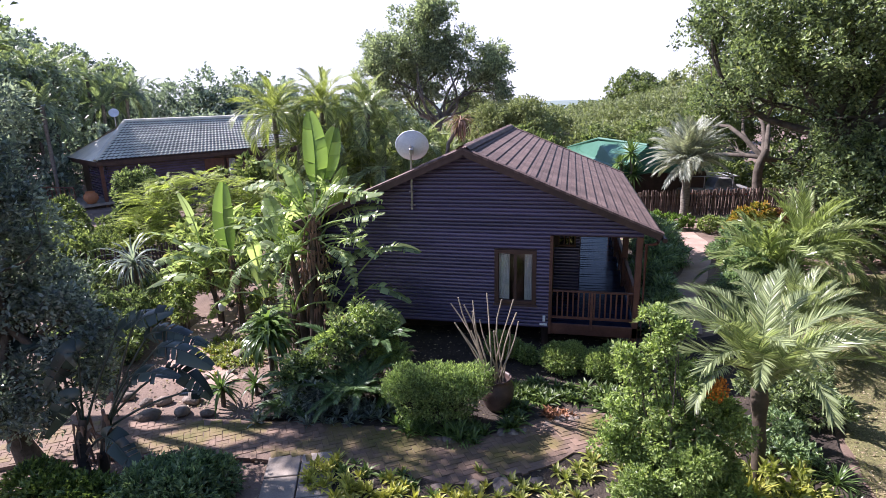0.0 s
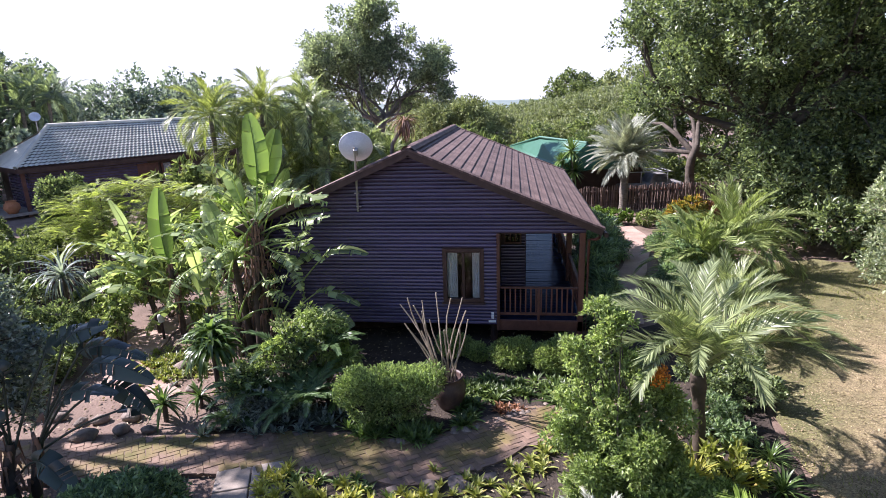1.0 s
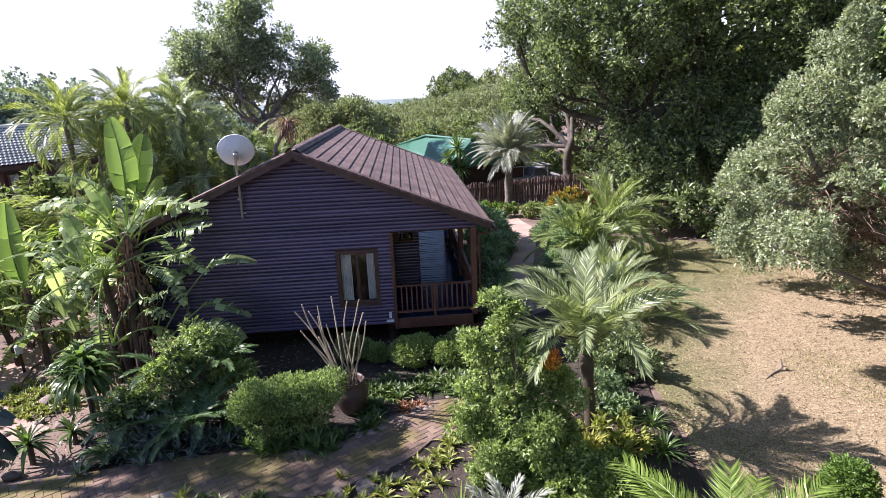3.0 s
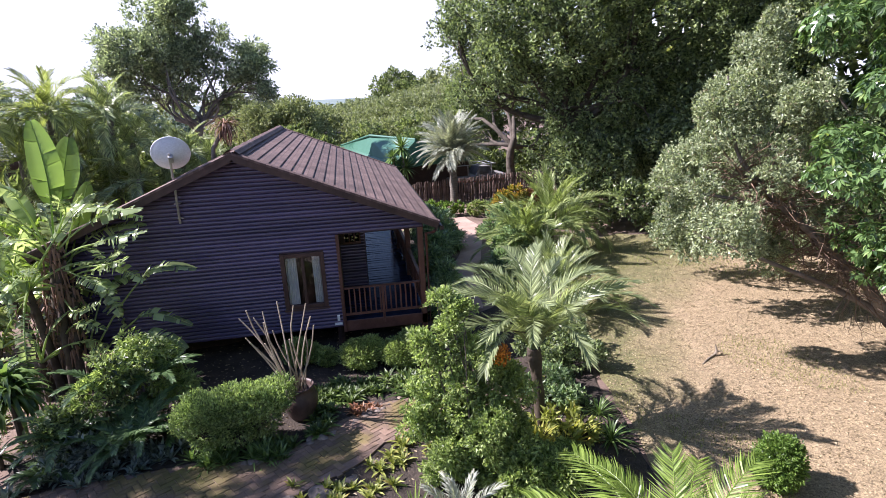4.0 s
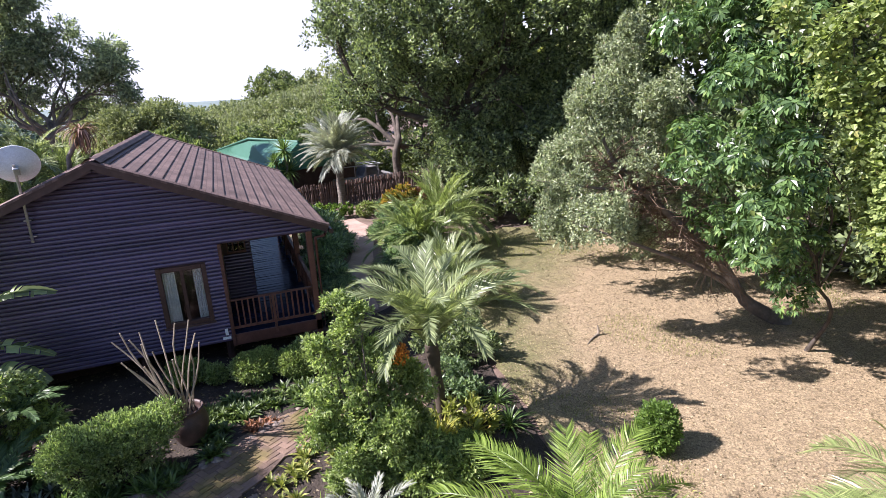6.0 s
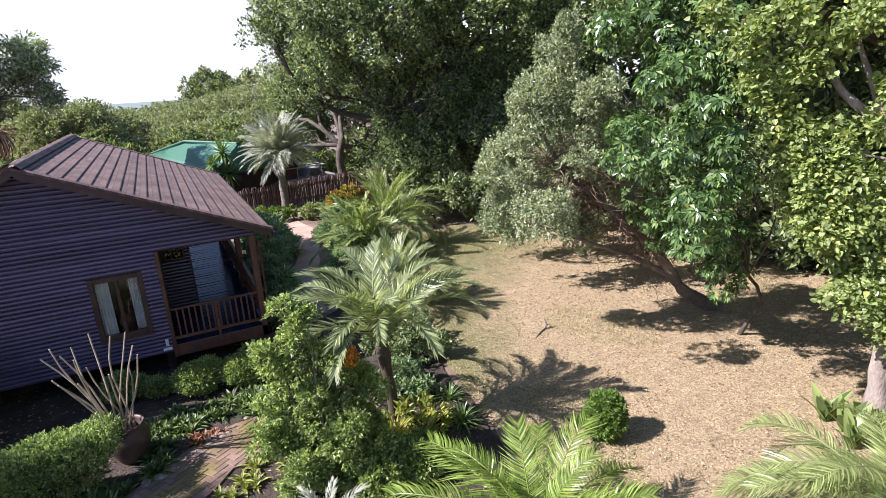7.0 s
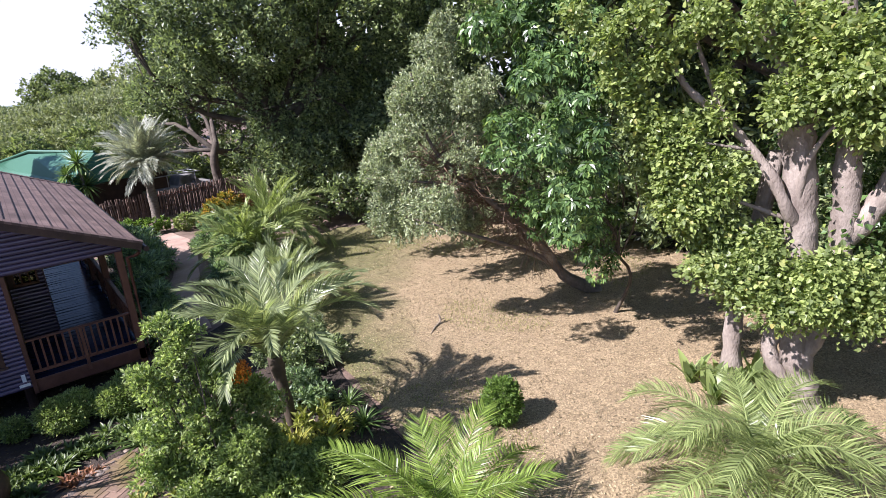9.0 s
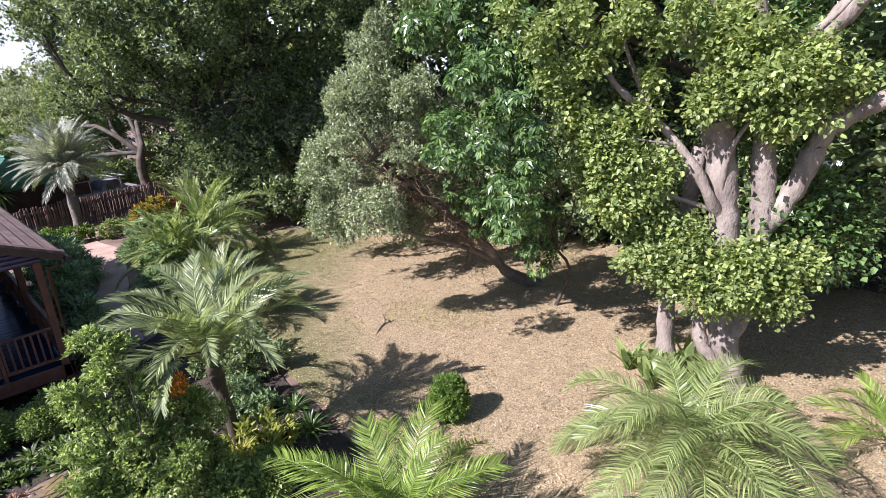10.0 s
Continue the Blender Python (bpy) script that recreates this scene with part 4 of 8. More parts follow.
def gutter():
    ob = thing("downpipe", "red-brown rainwater downpipe at the cabin corner", "downpipe")
    part("pipe", Geo().tube([(0.30, -0.36, 2.84), (0.24, -0.28, 2.78), (0.11, -0.06, 2.72), (0.11, -0.06, 0.1)], 0.035, 10), M["red_wood"], ob, smooth=True)
    part("gutter", Geo().tube([(0.44, -0.42, 2.90), (0.44, LEN - 0.1, 2.90)], 0.055, 10, True), M["dark_wood"], ob)


gutter()


def dish():
    ob = thing("satellite_dish", "grey satellite dish on a long leaning pole fixed to the wall", "satellite dish")
    top = np.array([-5.14, -0.62, 4.98])
    part("pole", Geo().tube([(-5.31, -0.08, 3.42), (-5.22, -0.34, 4.25), top], 0.026, 8, True), M["metal"], ob)
    for z, y in ((3.86, 0.2), (3.52, 0.1)):
        part("bracket", Geo().bevel_box((-5.34, -y, z), (-5.22, -0.02, z + 0.025), 0.004), M["metal"], ob)
    R, n = 0.37, 9
    prof = [(R * k / n, 0.16 * (k / n) ** 2) for k in range(n + 1)]
    prof += [(R + 0.012, 0.165), (R + 0.008, 0.15)] + [(R * k / n, 0.16 * (k / n) ** 2 - 0.012) for k in range(n, -1, -1)]
    d = part("dish", Geo().lathe(prof, 40), M["dish_grey"], ob, "round pale grey reflector", smooth=True)
    d.matrix_local = Matrix.Translation(top + np.array([0.0, 0.10, -0.08])) @ pose(0, 0, 0, -65, 0, 12)
    part("feed_arm", Geo().tube([(0, -0.30, 0.10), (0, -0.12, 0.34), (0, 0.0, 0.40)], 0.012, 6), M["metal"], d)
    part("feed_horn", Geo().lathe([(0.0, 0.34), (0.035, 0.34), (0.03, 0.42), (0.02, 0.47), (0.0, 0.47)], 12), M["metal"], d)
    part("mount", Geo().bevel_box((-0.05, -0.07, -0.14), (0.05, 0.07, -0.01), 0.01), M["metal"], d)


dish()

# ---- trees ----
def tree(name, label, base, fork, lobes, radius, leaf, slim, mat, bark="bark", cover=1.6, per=14, spread=0.16, seed=1, gaps=0.0, rise=0.3, shell=0.8, push=1.0, split=None, category="tree", twigs=4, loose=0.8, flat=1.0, limbs=None, bend=0.1, group="", stems=(), broad=False, upper=(), whorls=0, deep=(), inner=None):
    r = np.random.default_rng(seed)
    ob = thing(name, label, category, (base[0], base[1], 0), group=group)
    off = np.array([base[0], base[1], 0])
    local = [(x - off[0], y - off[1], z, s) for x, y, z, s in lobes]
    g = trunk_geo(np.array(base) - off, np.array(fork) - off, local if limbs is None else local[:limbs], radius, r, twigs, bend=bend)
    for pts, r0, r1 in stems:
        p = np.array(pts, float) - off
        s = np.linspace(0, len(p) - 1, 4 * len(p))
        fine = np.stack([np.interp(s, np.arange(len(p)), p[:, k]) for k in range(3)], 1)
        fine[1:-1] = (fine[:-2] + 2 * fine[1:-1] + fine[2:]) / 4
        rad = np.linspace(r0, r1 if r1 > 0.06 else r1 * 0.4, len(fine)) * (1 + 0.09 * r.normal(size=len(fine)))
        if pts[0][2] < 0.2:
            rad[:3] *= (1.22, 1.1, 1.03)
        g.tube(fine, rad, 12)
    part("trunk", g, M[bark], ob, smooth=True)
    part("crown", crown(sublobes(local, *split, r) if split else local, leaf, slim, cover, per, spread, r, gaps, rise, shell, loose, flat, push, broad=broad, whorls=whorls), M[mat], ob)
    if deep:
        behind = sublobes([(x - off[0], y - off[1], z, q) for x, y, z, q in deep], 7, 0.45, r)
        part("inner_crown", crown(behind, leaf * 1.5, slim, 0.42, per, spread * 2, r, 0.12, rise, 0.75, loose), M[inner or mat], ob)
    if upper:
        top = sublobes([(x - off[0], y - off[1], z, q) for x, y, z, q in upper], 6, 0.45, r)
        part("high_crown", crown(top, 0.2, 0.7, 0.5, 10, 0.13, r), M[mat], ob)
    return ob


DARK = [(3.7, 12.5, 8.1, 1.4), (4.6, 12.3, 6.2, 1.4), (6.1, 11.9, 8.6, 2.2), (8.4, 11.0, 8.1, 2.5), (10.5, 10.1, 7.9, 2.2), (7.0, 11.6, 6.3, 2.0), (9.5, 10.6, 5.4, 2.4), (11.3, 9.6, 5.8, 2.2), (8.4, 11.0, 3.3, 2.1), (10.2, 10.2, 2.7, 2.1), (9.3, 10.6, 0.8, 1.5), (7.9, 11.2, 10.7, 3.3), (10.8, 9.9, 10.4, 3.3), (12.7, 8.7, 8.6, 2.7), (13.0, 8.5, 5.7, 2.0), (3.9, 13.4, 9.3, 1.2), (14.4, 6.2, 7.0, 2.0), (15.4, 5.0, 7.6, 2.0), (5.2, 9.6, 7.2, 1.3), (4.6, 10.2, 8.8, 1.4), (6.4, 8.6, 7.6, 1.4), (6.0, 9.0, 9.4, 1.5), (7.5, 8.0, 8.5, 1.5)]
tree("shade_tree", "huge dense dark green broadleaf tree beyond the lawn", (8.6, 11.4, -0.1), (8.3, 11.3, 4.5), DARK, 0.42, 0.16, 0.55, "leaf_dark", cover=0.45, per=16, spread=0.12, seed=11, gaps=0.15, split=(9, 0.42), limbs=14)
GREY = [(7.37, -3.76, 3.3, 0.42), (7.11, -3.84, 3.97, 0.7), (6.76, -3.4, 2.39, 0.48), (7.2, -3.84, 4.85, 0.62), (5.85, -3.53, 6.3, 0.5), (6.09, -3.14, 5.26, 0.95), (5.2, -3.5, 4.75, 0.48), (5.05, -3.25, 3.98, 0.8), (5.92, -3.78, 4.13, 0.86), (5.1, -2.75, 2.85, 0.55), (5.6, -3.34, 3.08, 0.71), (6.11, -4.54, 5.49, 0.49), (6.91, -2.94, 2.85, 0.58), (5.55, -3.3, 5.35, 0.6), (5.95, -3.8, 6.8, 0.3), (4.95, -2.7, 4.3, 0.5), (4.85, -2.9, 3.3, 0.4)]
tree("silverleaf_tree", "leaning tree with small silvery grey-green leaves", (10.4, -4.2, -0.1), (10.2, -3.9, 0.15), GREY + towards(GREY, 0.84, 0.78, lambda p: p[2] < 3.25 and 5.3 < p[0] < 6.5), 0.14, 0.066, 0.5, "leaf_grey", "pale_bark", deep=towards(GREY, 1.27, 1.1) + towards(GREY, 1.5, 1.3, lambda p: p[2] < 4.2), cover=0.6, per=9, spread=0.02, seed=12, gaps=0.14, limbs=0, split=(9, 0.4), rise=0.5, push=0.7, loose=0.7,
     stems=[([(10.44, -4.21, -0.04), (9.45, -3.89, 0.6), (8.97, -3.89, 1.18), (8.56, -3.92, 1.72), (7.45, -3.87, 2.7), (6.4, -3.75, 3.58), (5.56, -3.49, 4.51), (5.37, -3.32, 5.99)], 0.17, 0.04), ([(9.18, -3.84, 0.97), (8.47, -3.82, 1.43), (7.53, -3.8, 1.92), (5.91, -3.72, 2.65), (4.87, -3.1, 3.12)], 0.09, 0.025), ([(7.45, -3.87, 2.7), (7.84, -3.92, 4.27), (7.74, -3.83, 5.02), (7.0, -3.66, 6.01)], 0.08, 0.03), ([(6.4, -3.75, 3.58), (5.61, -3.15, 3.7), (4.63, -2.33, 3.86)], 0.05, 0.02), ([(6.92, -3.78, 3.13), (6.37, -3.51, 4.32), (6.11, -3.32, 5.34)], 0.05, 0.02)])
def silver_twigs():
    """Bare brown inner twigs that show on the shaded side of the silverleaf tree."""
    r = np.random.default_rng(20)
    ob = bpy.data.objects["silverleaf_tree"]
    g = Geo()
    off = np.array([10.4, -4.2, 0.0])
    for _ in range(230):
        s = r.random()
        a = np.array([8.4, -3.9, 1.8]) * (1 - s) + np.array([5.6, -3.45, 4.3]) * s
        d = unit(r.normal(size=3) * np.array([1, 1, 0.7]) + np.array([-0.2, -0.2, 0.2]))
        b = a + d * (0.7 + 0.7 * r.random())
        g.tube(limb_path(a - off, b - off, r, 0.12, 5), np.linspace(0.014, 0.004, 5), 4)
        for _ in range(2):
            q = b + 0.35 * unit(r.normal(size=3))
            g.tube(limb_path(a + (b - a) * 0.6 - off, q - off, r, 0.15, 4), np.linspace(0.007, 0.003, 4), 3)
    part("inner_branchwork", g, M["twig_brown"], ob, "bare rusty brown inner twigs")


M["twig_brown"] = rough_mat("twig_brown", [(0.3, (0.11, 0.07, 0.045)), (0.7, (0.24, 0.165, 0.11))], 4.0, 0.9, 0.5, 0.01, 30.0)
silver_twigs()
GLOSSY = [(6.52, -4.95, 6.57, 0.82), (7.26, -5.5, 6.61, 0.94), (6.92, -5.7, 5.53, 0.85), (6.61, -4.87, 4.59, 0.64), (7.19, -5.9, 4.58, 0.78), (7.5, -6.2, 5.6, 0.68), (7.15, -4.83, 3.47, 0.68), (7.3, -5.88, 3.25, 0.8), (7.75, -6.05, 3.9, 0.5), (7.65, -4.97, 2.28, 0.51), (8.32, -5.85, 1.83, 0.51), (8.1, -6.1, 2.75, 0.42), (7.06, -5.11, 7.71, 1.02), (7.54, -6.21, 7.36, 0.98)]
# out-of-view crown lobes, added to keep sky light off the ground below
UNSEEN_TOPS = [(10.4, 0.0, 10.2, 2.0), (12.2, 2.2, 10.6, 2.2), (9.2, -2.4, 10.0, 1.6), (13.2, -1.2, 11.0, 2.2), (10.0, -7.2, 10.4, 1.9), (12.4, -9.4, 11.0, 2.0), (11.0, -12.0, 10.6, 2.0), (9.6, 2.6, 11.2, 1.9), (9.6, -4.4, 9.8, 1.7), (11.4, -5.6, 9.2, 1.8), (10.8, -3.4, 11.2, 2.0), (12.6, -6.6, 10.4, 2.0), (12.8, -4.0, 8.6, 1.8), (13.4, -13.6, 7.5, 2.6), (10.8, -15.6, 8.2, 2.5), (14.8, -12.4, 4.5, 2.4), (8.4, -16.4, 9.4, 2.3), (12.2, -16.0, 5.0, 2.4)]
tree("glossy_tree", "dense tree with drooping glossy dark green leaflets", (9.5, -5.4, -0.1), (8.9, -5.6, 1.9), GLOSSY + towards(GLOSSY, 0.8, 0.72, lambda p: 3.2 < p[2] < 5.6 and p[0] < 8.1), 0.045, 0.135, 0.38, "leaf_umbrella", "bark", cover=0.62, per=8, seed=13, push=0.8, shell=0.78, split=(9, 0.4), gaps=0.26, twigs=1, limbs=16, whorls=8)
tree("shade_tree", "unseen dark canopy added to shade the lawn's far end", (16.2, -5.6, -0.1), (15.4, -5.2, 6.5), UNSEEN_TOPS, 0.24, 0.42, 0.5, "leaf_dark", cover=0.85, per=14, spread=0.16, seed=19, split=(7, 0.45), twigs=2)
# the coral tree's clumps of leaves: low, on the lawn side, high, and on the drive side
CORAL = [(7.19, -8.9, 2.9, 0.56), (7.24, -9.54, 2.31, 0.51), (7.4, -10.0, 2.5, 0.46), (7.72, -10.4, 2.62, 0.4), (7.23, -9.24, 2.66, 0.46), (7.46, -9.84, 2.06, 0.36), (7.59, -10.25, 2.32, 0.41), (8.1, -10.8, 2.75, 0.3), (8.08, -10.95, 2.5, 0.33), (7.91, -10.67, 2.16, 0.37), (7.19, -8.68, 3.27, 0.41), (7.45, -9.35, 3.0, 0.36)]
CORAL_LAWN = [(6.79, -8.13, 4.64, 0.44), (6.88, -8.5, 4.09, 0.49), (6.75, -8.06, 3.88, 0.35), (7.14, -8.79, 3.69, 0.45), (7.13, -8.54, 4.88, 0.35), (6.52, -7.87, 5.03, 0.29), (7.4, -8.88, 4.22, 0.3)]
CORAL_LAWN += [(6.74, -8.44, 3.73, 0.39), (6.51, -8.04, 4.44, 0.34), (6.95, -8.62, 3.45, 0.34), (7.05, -8.35, 4.45, 0.32), (7.1, -8.75, 2.65, 0.36), (7.3, -9.3, 2.15, 0.34)]
CORAL_TOP = [(7.6, -9.5, 6.0, 0.22), (7.35, -9.2, 6.55, 0.24), (5.68, -7.2, 6.62, 0.2), (5.93, -7.53, 6.27, 0.27), (6.21, -7.95, 6.47, 0.3), (6.56, -8.32, 6.28, 0.3), (6.52, -8.06, 5.81, 0.27), (6.11, -7.61, 5.68, 0.2), (6.83, -8.62, 6.57, 0.27), (7.12, -8.99, 6.22, 0.24), (7.23, -8.75, 5.49, 0.21), (6.29, -7.7, 5.36, 0.19)]
CORAL_DRIVE = [(7.6, -9.62, 5.19, 0.39), (7.76, -10.1, 5.89, 0.44), (7.76, -10.5, 5.56, 0.49), (7.94, -10.8, 5.08, 0.44), (7.86, -10.47, 4.95, 0.36), (7.84, -10.05, 5.33, 0.3), (8.15, -10.81, 5.68, 0.35), (7.75, -9.75, 6.39, 0.3), (8.52, -11.11, 5.42, 0.31)]
CORAL_BACK = [(9.0, -10.6, 3.4, 0.8), (9.8, -10.7, 2.8, 0.8), (9.2, -9.8, 4.6, 0.9), (9.4, -9.2, 6.4, 1.0), (9.8, -10.4, 6.0, 0.9)]
# from the fourth on: unseen upper crown, enlarged to block sky light
HIGH = [(9.9, -10.6, 5.0, 0.7), (10.4, -9.4, 5.4, 0.8), (9.9, -11.8, 6.4, 0.8), (8.6, -9.6, 9.8, 1.7), (9.6, -11.6, 9.8, 1.7), (8.2, -7.8, 10.2, 1.6), (10.4, -8.8, 10.4, 1.9), (11.4, -10.6, 10.2, 1.9), (12.4, -9.2, 10.8, 1.8), (11.6, -12.4, 9.6, 1.6)]
# the thick boles, then the boughs that leave them
BOLES = [
    ([(8.3, -10.17, -0.13), (8.25, -10.01, 0.56), (8.18, -9.8, 1.25), (8.19, -9.8, 2.07), (8.17, -9.76, 2.89), (8.15, -9.68, 3.68), (8.11, -9.59, 4.34), (8.08, -9.5, 4.84)], 0.2, 0.25),
    ([(8.14, -9.51, 4.5), (8.18, -9.62, 5.23), (8.18, -9.63, 5.7), (8.15, -9.54, 6.25), (8.12, -9.46, 7.4)], 0.2, 0.14),
    ([(8.2, -9.85, 0.35), (8.08, -9.62, 0.75), (8.03, -9.5, 1.1), (8.06, -9.56, 1.5), (8.14, -9.72, 1.95)], 0.13, 0.13),
    ([(8.2, -8.89, -0.1), (8.15, -8.85, 0.7), (8.15, -8.84, 1.86), (8.2, -8.97, 2.54), (8.24, -9.06, 3.18), (8.29, -9.2, 4.4)], 0.19, 0.13),
    ([(8.26, -9.9, 1.0), (8.44, -10.1, 1.6), (8.51, -10.18, 2.26), (8.51, -10.19, 3.08), (8.51, -10.19, 3.66), (8.49, -10.13, 4.22), (8.49, -10.14, 4.76), (8.49, -10.11, 5.37), (8.45, -9.99, 5.88), (8.4, -9.81, 6.47), (8.35, -9.65, 7.6)], 0.19, 0.17),
]
BOUGHS = [
    ([(8.55, -10.2, 3.0), (8.7, -10.54, 3.61), (8.74, -10.72, 4.13), (8.78, -10.88, 4.68), (8.83, -11.19, 4.91), (8.95, -11.9, 5.3), (9.1, -13.0, 5.9)], 0.19, 0.12),
    ([(8.1, -9.7, 3.2), (7.8, -9.58, 3.66), (7.72, -9.39, 4.09), (7.59, -9.06, 4.57), (7.42, -8.69, 5.03), (7.31, -8.46, 5.66), (7.23, -8.3, 6.11), (7.1, -8.1, 7.0)], 0.115, 0.03),
    ([(7.42, -8.69, 5.0), (7.15, -8.45, 5.29), (7.02, -8.25, 5.52), (6.9, -8.07, 5.92), (6.7, -7.75, 6.2), (6.51, -7.5, 6.6)], 0.07, 0.03),
    ([(8.05, -9.65, 3.4), (7.86, -9.77, 4.29), (7.92, -9.95, 4.72), (7.97, -10.13, 4.95), (8.01, -10.4, 5.3)], 0.06, 0.02),
    ([(8.1, -9.55, 5.2), (7.88, -9.45, 5.5), (7.79, -9.29, 5.86), (7.7, -9.07, 6.29), (7.5, -8.7, 7.2)], 0.11, 0.07),
    ([(8.5, -10.1, 4.6), (8.8, -10.2, 5.2), (8.91, -10.54, 5.96), (8.96, -10.78, 6.22), (9.1, -11.3, 6.9)], 0.2, 0.15),
    ([(8.12, -9.6, 6.2), (7.0, -9.2, 7.8), (5.4, -8.8, 8.6), (3.4, -8.6, 8.6)], 0.12, 0.04),
    ([(8.0, -9.6, 2.2), (7.5, -9.6, 2.4), (7.1, -9.3, 2.8)], 0.04, 0.015),
    ([(8.1, -9.9, 1.6), (7.8, -10.4, 2.0), (7.6, -10.7, 2.5)], 0.04, 0.015),
    ([(8.0, -9.5, 3.4), (7.5, -9.0, 3.7), (6.9, -8.6, 3.9)], 0.045, 0.015),
    ([(7.6, -9.1, 4.5), (7.2, -8.9, 4.6), (6.6, -8.2, 4.8)], 0.04, 0.015),
    ([(8.7, -10.4, 5.9), (8.4, -10.9, 6.3), (8.2, -11.4, 6.9)], 0.05, 0.02),
]
# inner crown borrows the darker umbrella leaf: shade put into its colour
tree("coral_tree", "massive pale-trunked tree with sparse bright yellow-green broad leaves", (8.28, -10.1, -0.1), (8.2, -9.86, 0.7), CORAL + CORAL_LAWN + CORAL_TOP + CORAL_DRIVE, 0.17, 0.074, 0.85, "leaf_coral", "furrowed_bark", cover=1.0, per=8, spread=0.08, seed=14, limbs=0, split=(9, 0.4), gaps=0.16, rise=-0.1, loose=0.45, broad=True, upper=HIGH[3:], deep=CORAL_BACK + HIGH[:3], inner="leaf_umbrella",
     stems=BOLES + BOUGHS)
LEFT = [(-11.75, -5.45, 5.5, 0.7), (-11.75, -5.5, 4.7, 0.95), (-11.5, -5.2, 3.9, 0.95), (-11.3, -5.0, 3.0, 0.85), (-11.4, -5.2, 2.2, 1.15), (-10.95, -4.65, 2.1, 0.4), (-11.6, -5.5, 1.0, 1.1), (-12.3, -6.2, 4.6, 1.5), (-12.2, -6.2, 3.4, 1.7), (-12.1, -6.2, 1.8, 1.7), (-11.2, -4.9, 4.4, 0.35), (-11.3, -5.0, 5.3, 0.3), (-12.9, -4.7, 5.4, 1.4), (-13.0, -3.8, 4.4, 1.4), (-10.4, -5.2, 2.3, 0.5), (-10.3, -5.2, 1.6, 0.55), (-10.1, -5.1, 1.0, 0.4), (-9.95, -4.95, 2.0, 0.28), (-10.8, -5.8, 1.0, 0.6), (-11.0, -6.1, 0.5, 0.6)]
tree("shady_tree", "dense dark blue-green tree in its own shade beside the path", (-10.6, -6.2, -0.1), (-10.5, -6.2, 2.6), towards([p for p in LEFT if p[0] > -13.0], 0.92), 0.16, 0.1, 0.5, "leaf_shade", cover=0.5, per=9, spread=0.07, seed=15, split=(11, 0.34), gaps=0.24, shell=0.7)
# lobes kept out of view, each set where its shadow lands on the path
UNSEEN_TALL = [(-15.6, -2.2, 8.8, 0.8), (-13.1, -2.3, 9.2, 0.75), (-14.6, -2.6, 9.9, 0.6), (-17.2, -2.3, 11.0, 0.95), (-17.08, -1.9, 10.5, 0.5), (-14.84, -1.9, 11.0, 0.34), (-15.4, -2.3, 7.8, 0.9)]
tree("shade_tree", "unseen tall tree added to drop shade on the brick path", (-16.6, -3.4, -0.1), (-16.3, -3.3, 5.5), UNSEEN_TALL, 0.26, 0.2, 0.5, "leaf_dark", cover=0.45, per=12, spread=0.14, seed=18, split=(5, 0.42), gaps=0.25, twigs=2)
FAR = [(-9.81, 22.09, 10.28, 1.52), (-11.62, 21.61, 9.78, 1.45), (-8.43, 22.38, 9.29, 1.08), (-12.81, 21.25, 8.58, 1.44), (-10.9, 22.33, 8.74, 1.65), (-9.3, 22.71, 8.14, 1.28), (-13.43, 21.04, 7.68, 0.9), (-11.77, 22.61, 7.28, 1.3), (-10.06, 23.06, 6.9, 1.48), (-8.21, 22.93, 7.91, 0.91), (-6.76, 22.66, 8.11, 1.3), (-5.92, 22.77, 7.43, 0.86), (-7.25, 23.09, 6.82, 1.1), (-6.15, 22.75, 6.28, 0.79), (-8.04, 23.47, 5.74, 0.96), (-12.89, 22.27, 6.45, 1.04)]
tree("tall_tree", "tall pale-branched tree with rounded dark green crown tufts", (-9.2, 22.4, -0.1), (-9.4, 22.3, 5.0), FAR, 0.19, 0.19, 0.5, "leaf_tuft", "pale_bark", cover=0.8, per=14, spread=0.12, seed=16, gaps=0.2, bend=0.16, split=(10, 0.4), flat=0.85)
ACACIA = [(-16.6, 5.6, 3.0, 0.6), (-17.2, 5.1, 2.6, 0.6), (-15.7, 6.3, 3.05, 0.65), (-14.8, 6.8, 2.75, 0.7), (-13.9, 7.0, 2.4, 0.7), (-16.3, 5.0, 2.3, 0.75), (-15.3, 5.6, 2.3, 0.8), (-16.9, 4.4, 1.9, 0.6), (-15.9, 4.5, 1.6, 0.75), (-14.5, 5.9, 1.9, 0.8), (-13.5, 6.4, 1.8, 0.7), (-14.9, 4.6, 1.3, 0.75), (-13.9, 5.2, 1.2, 0.7), (-16.9, 3.9, 1.1, 0.6)]


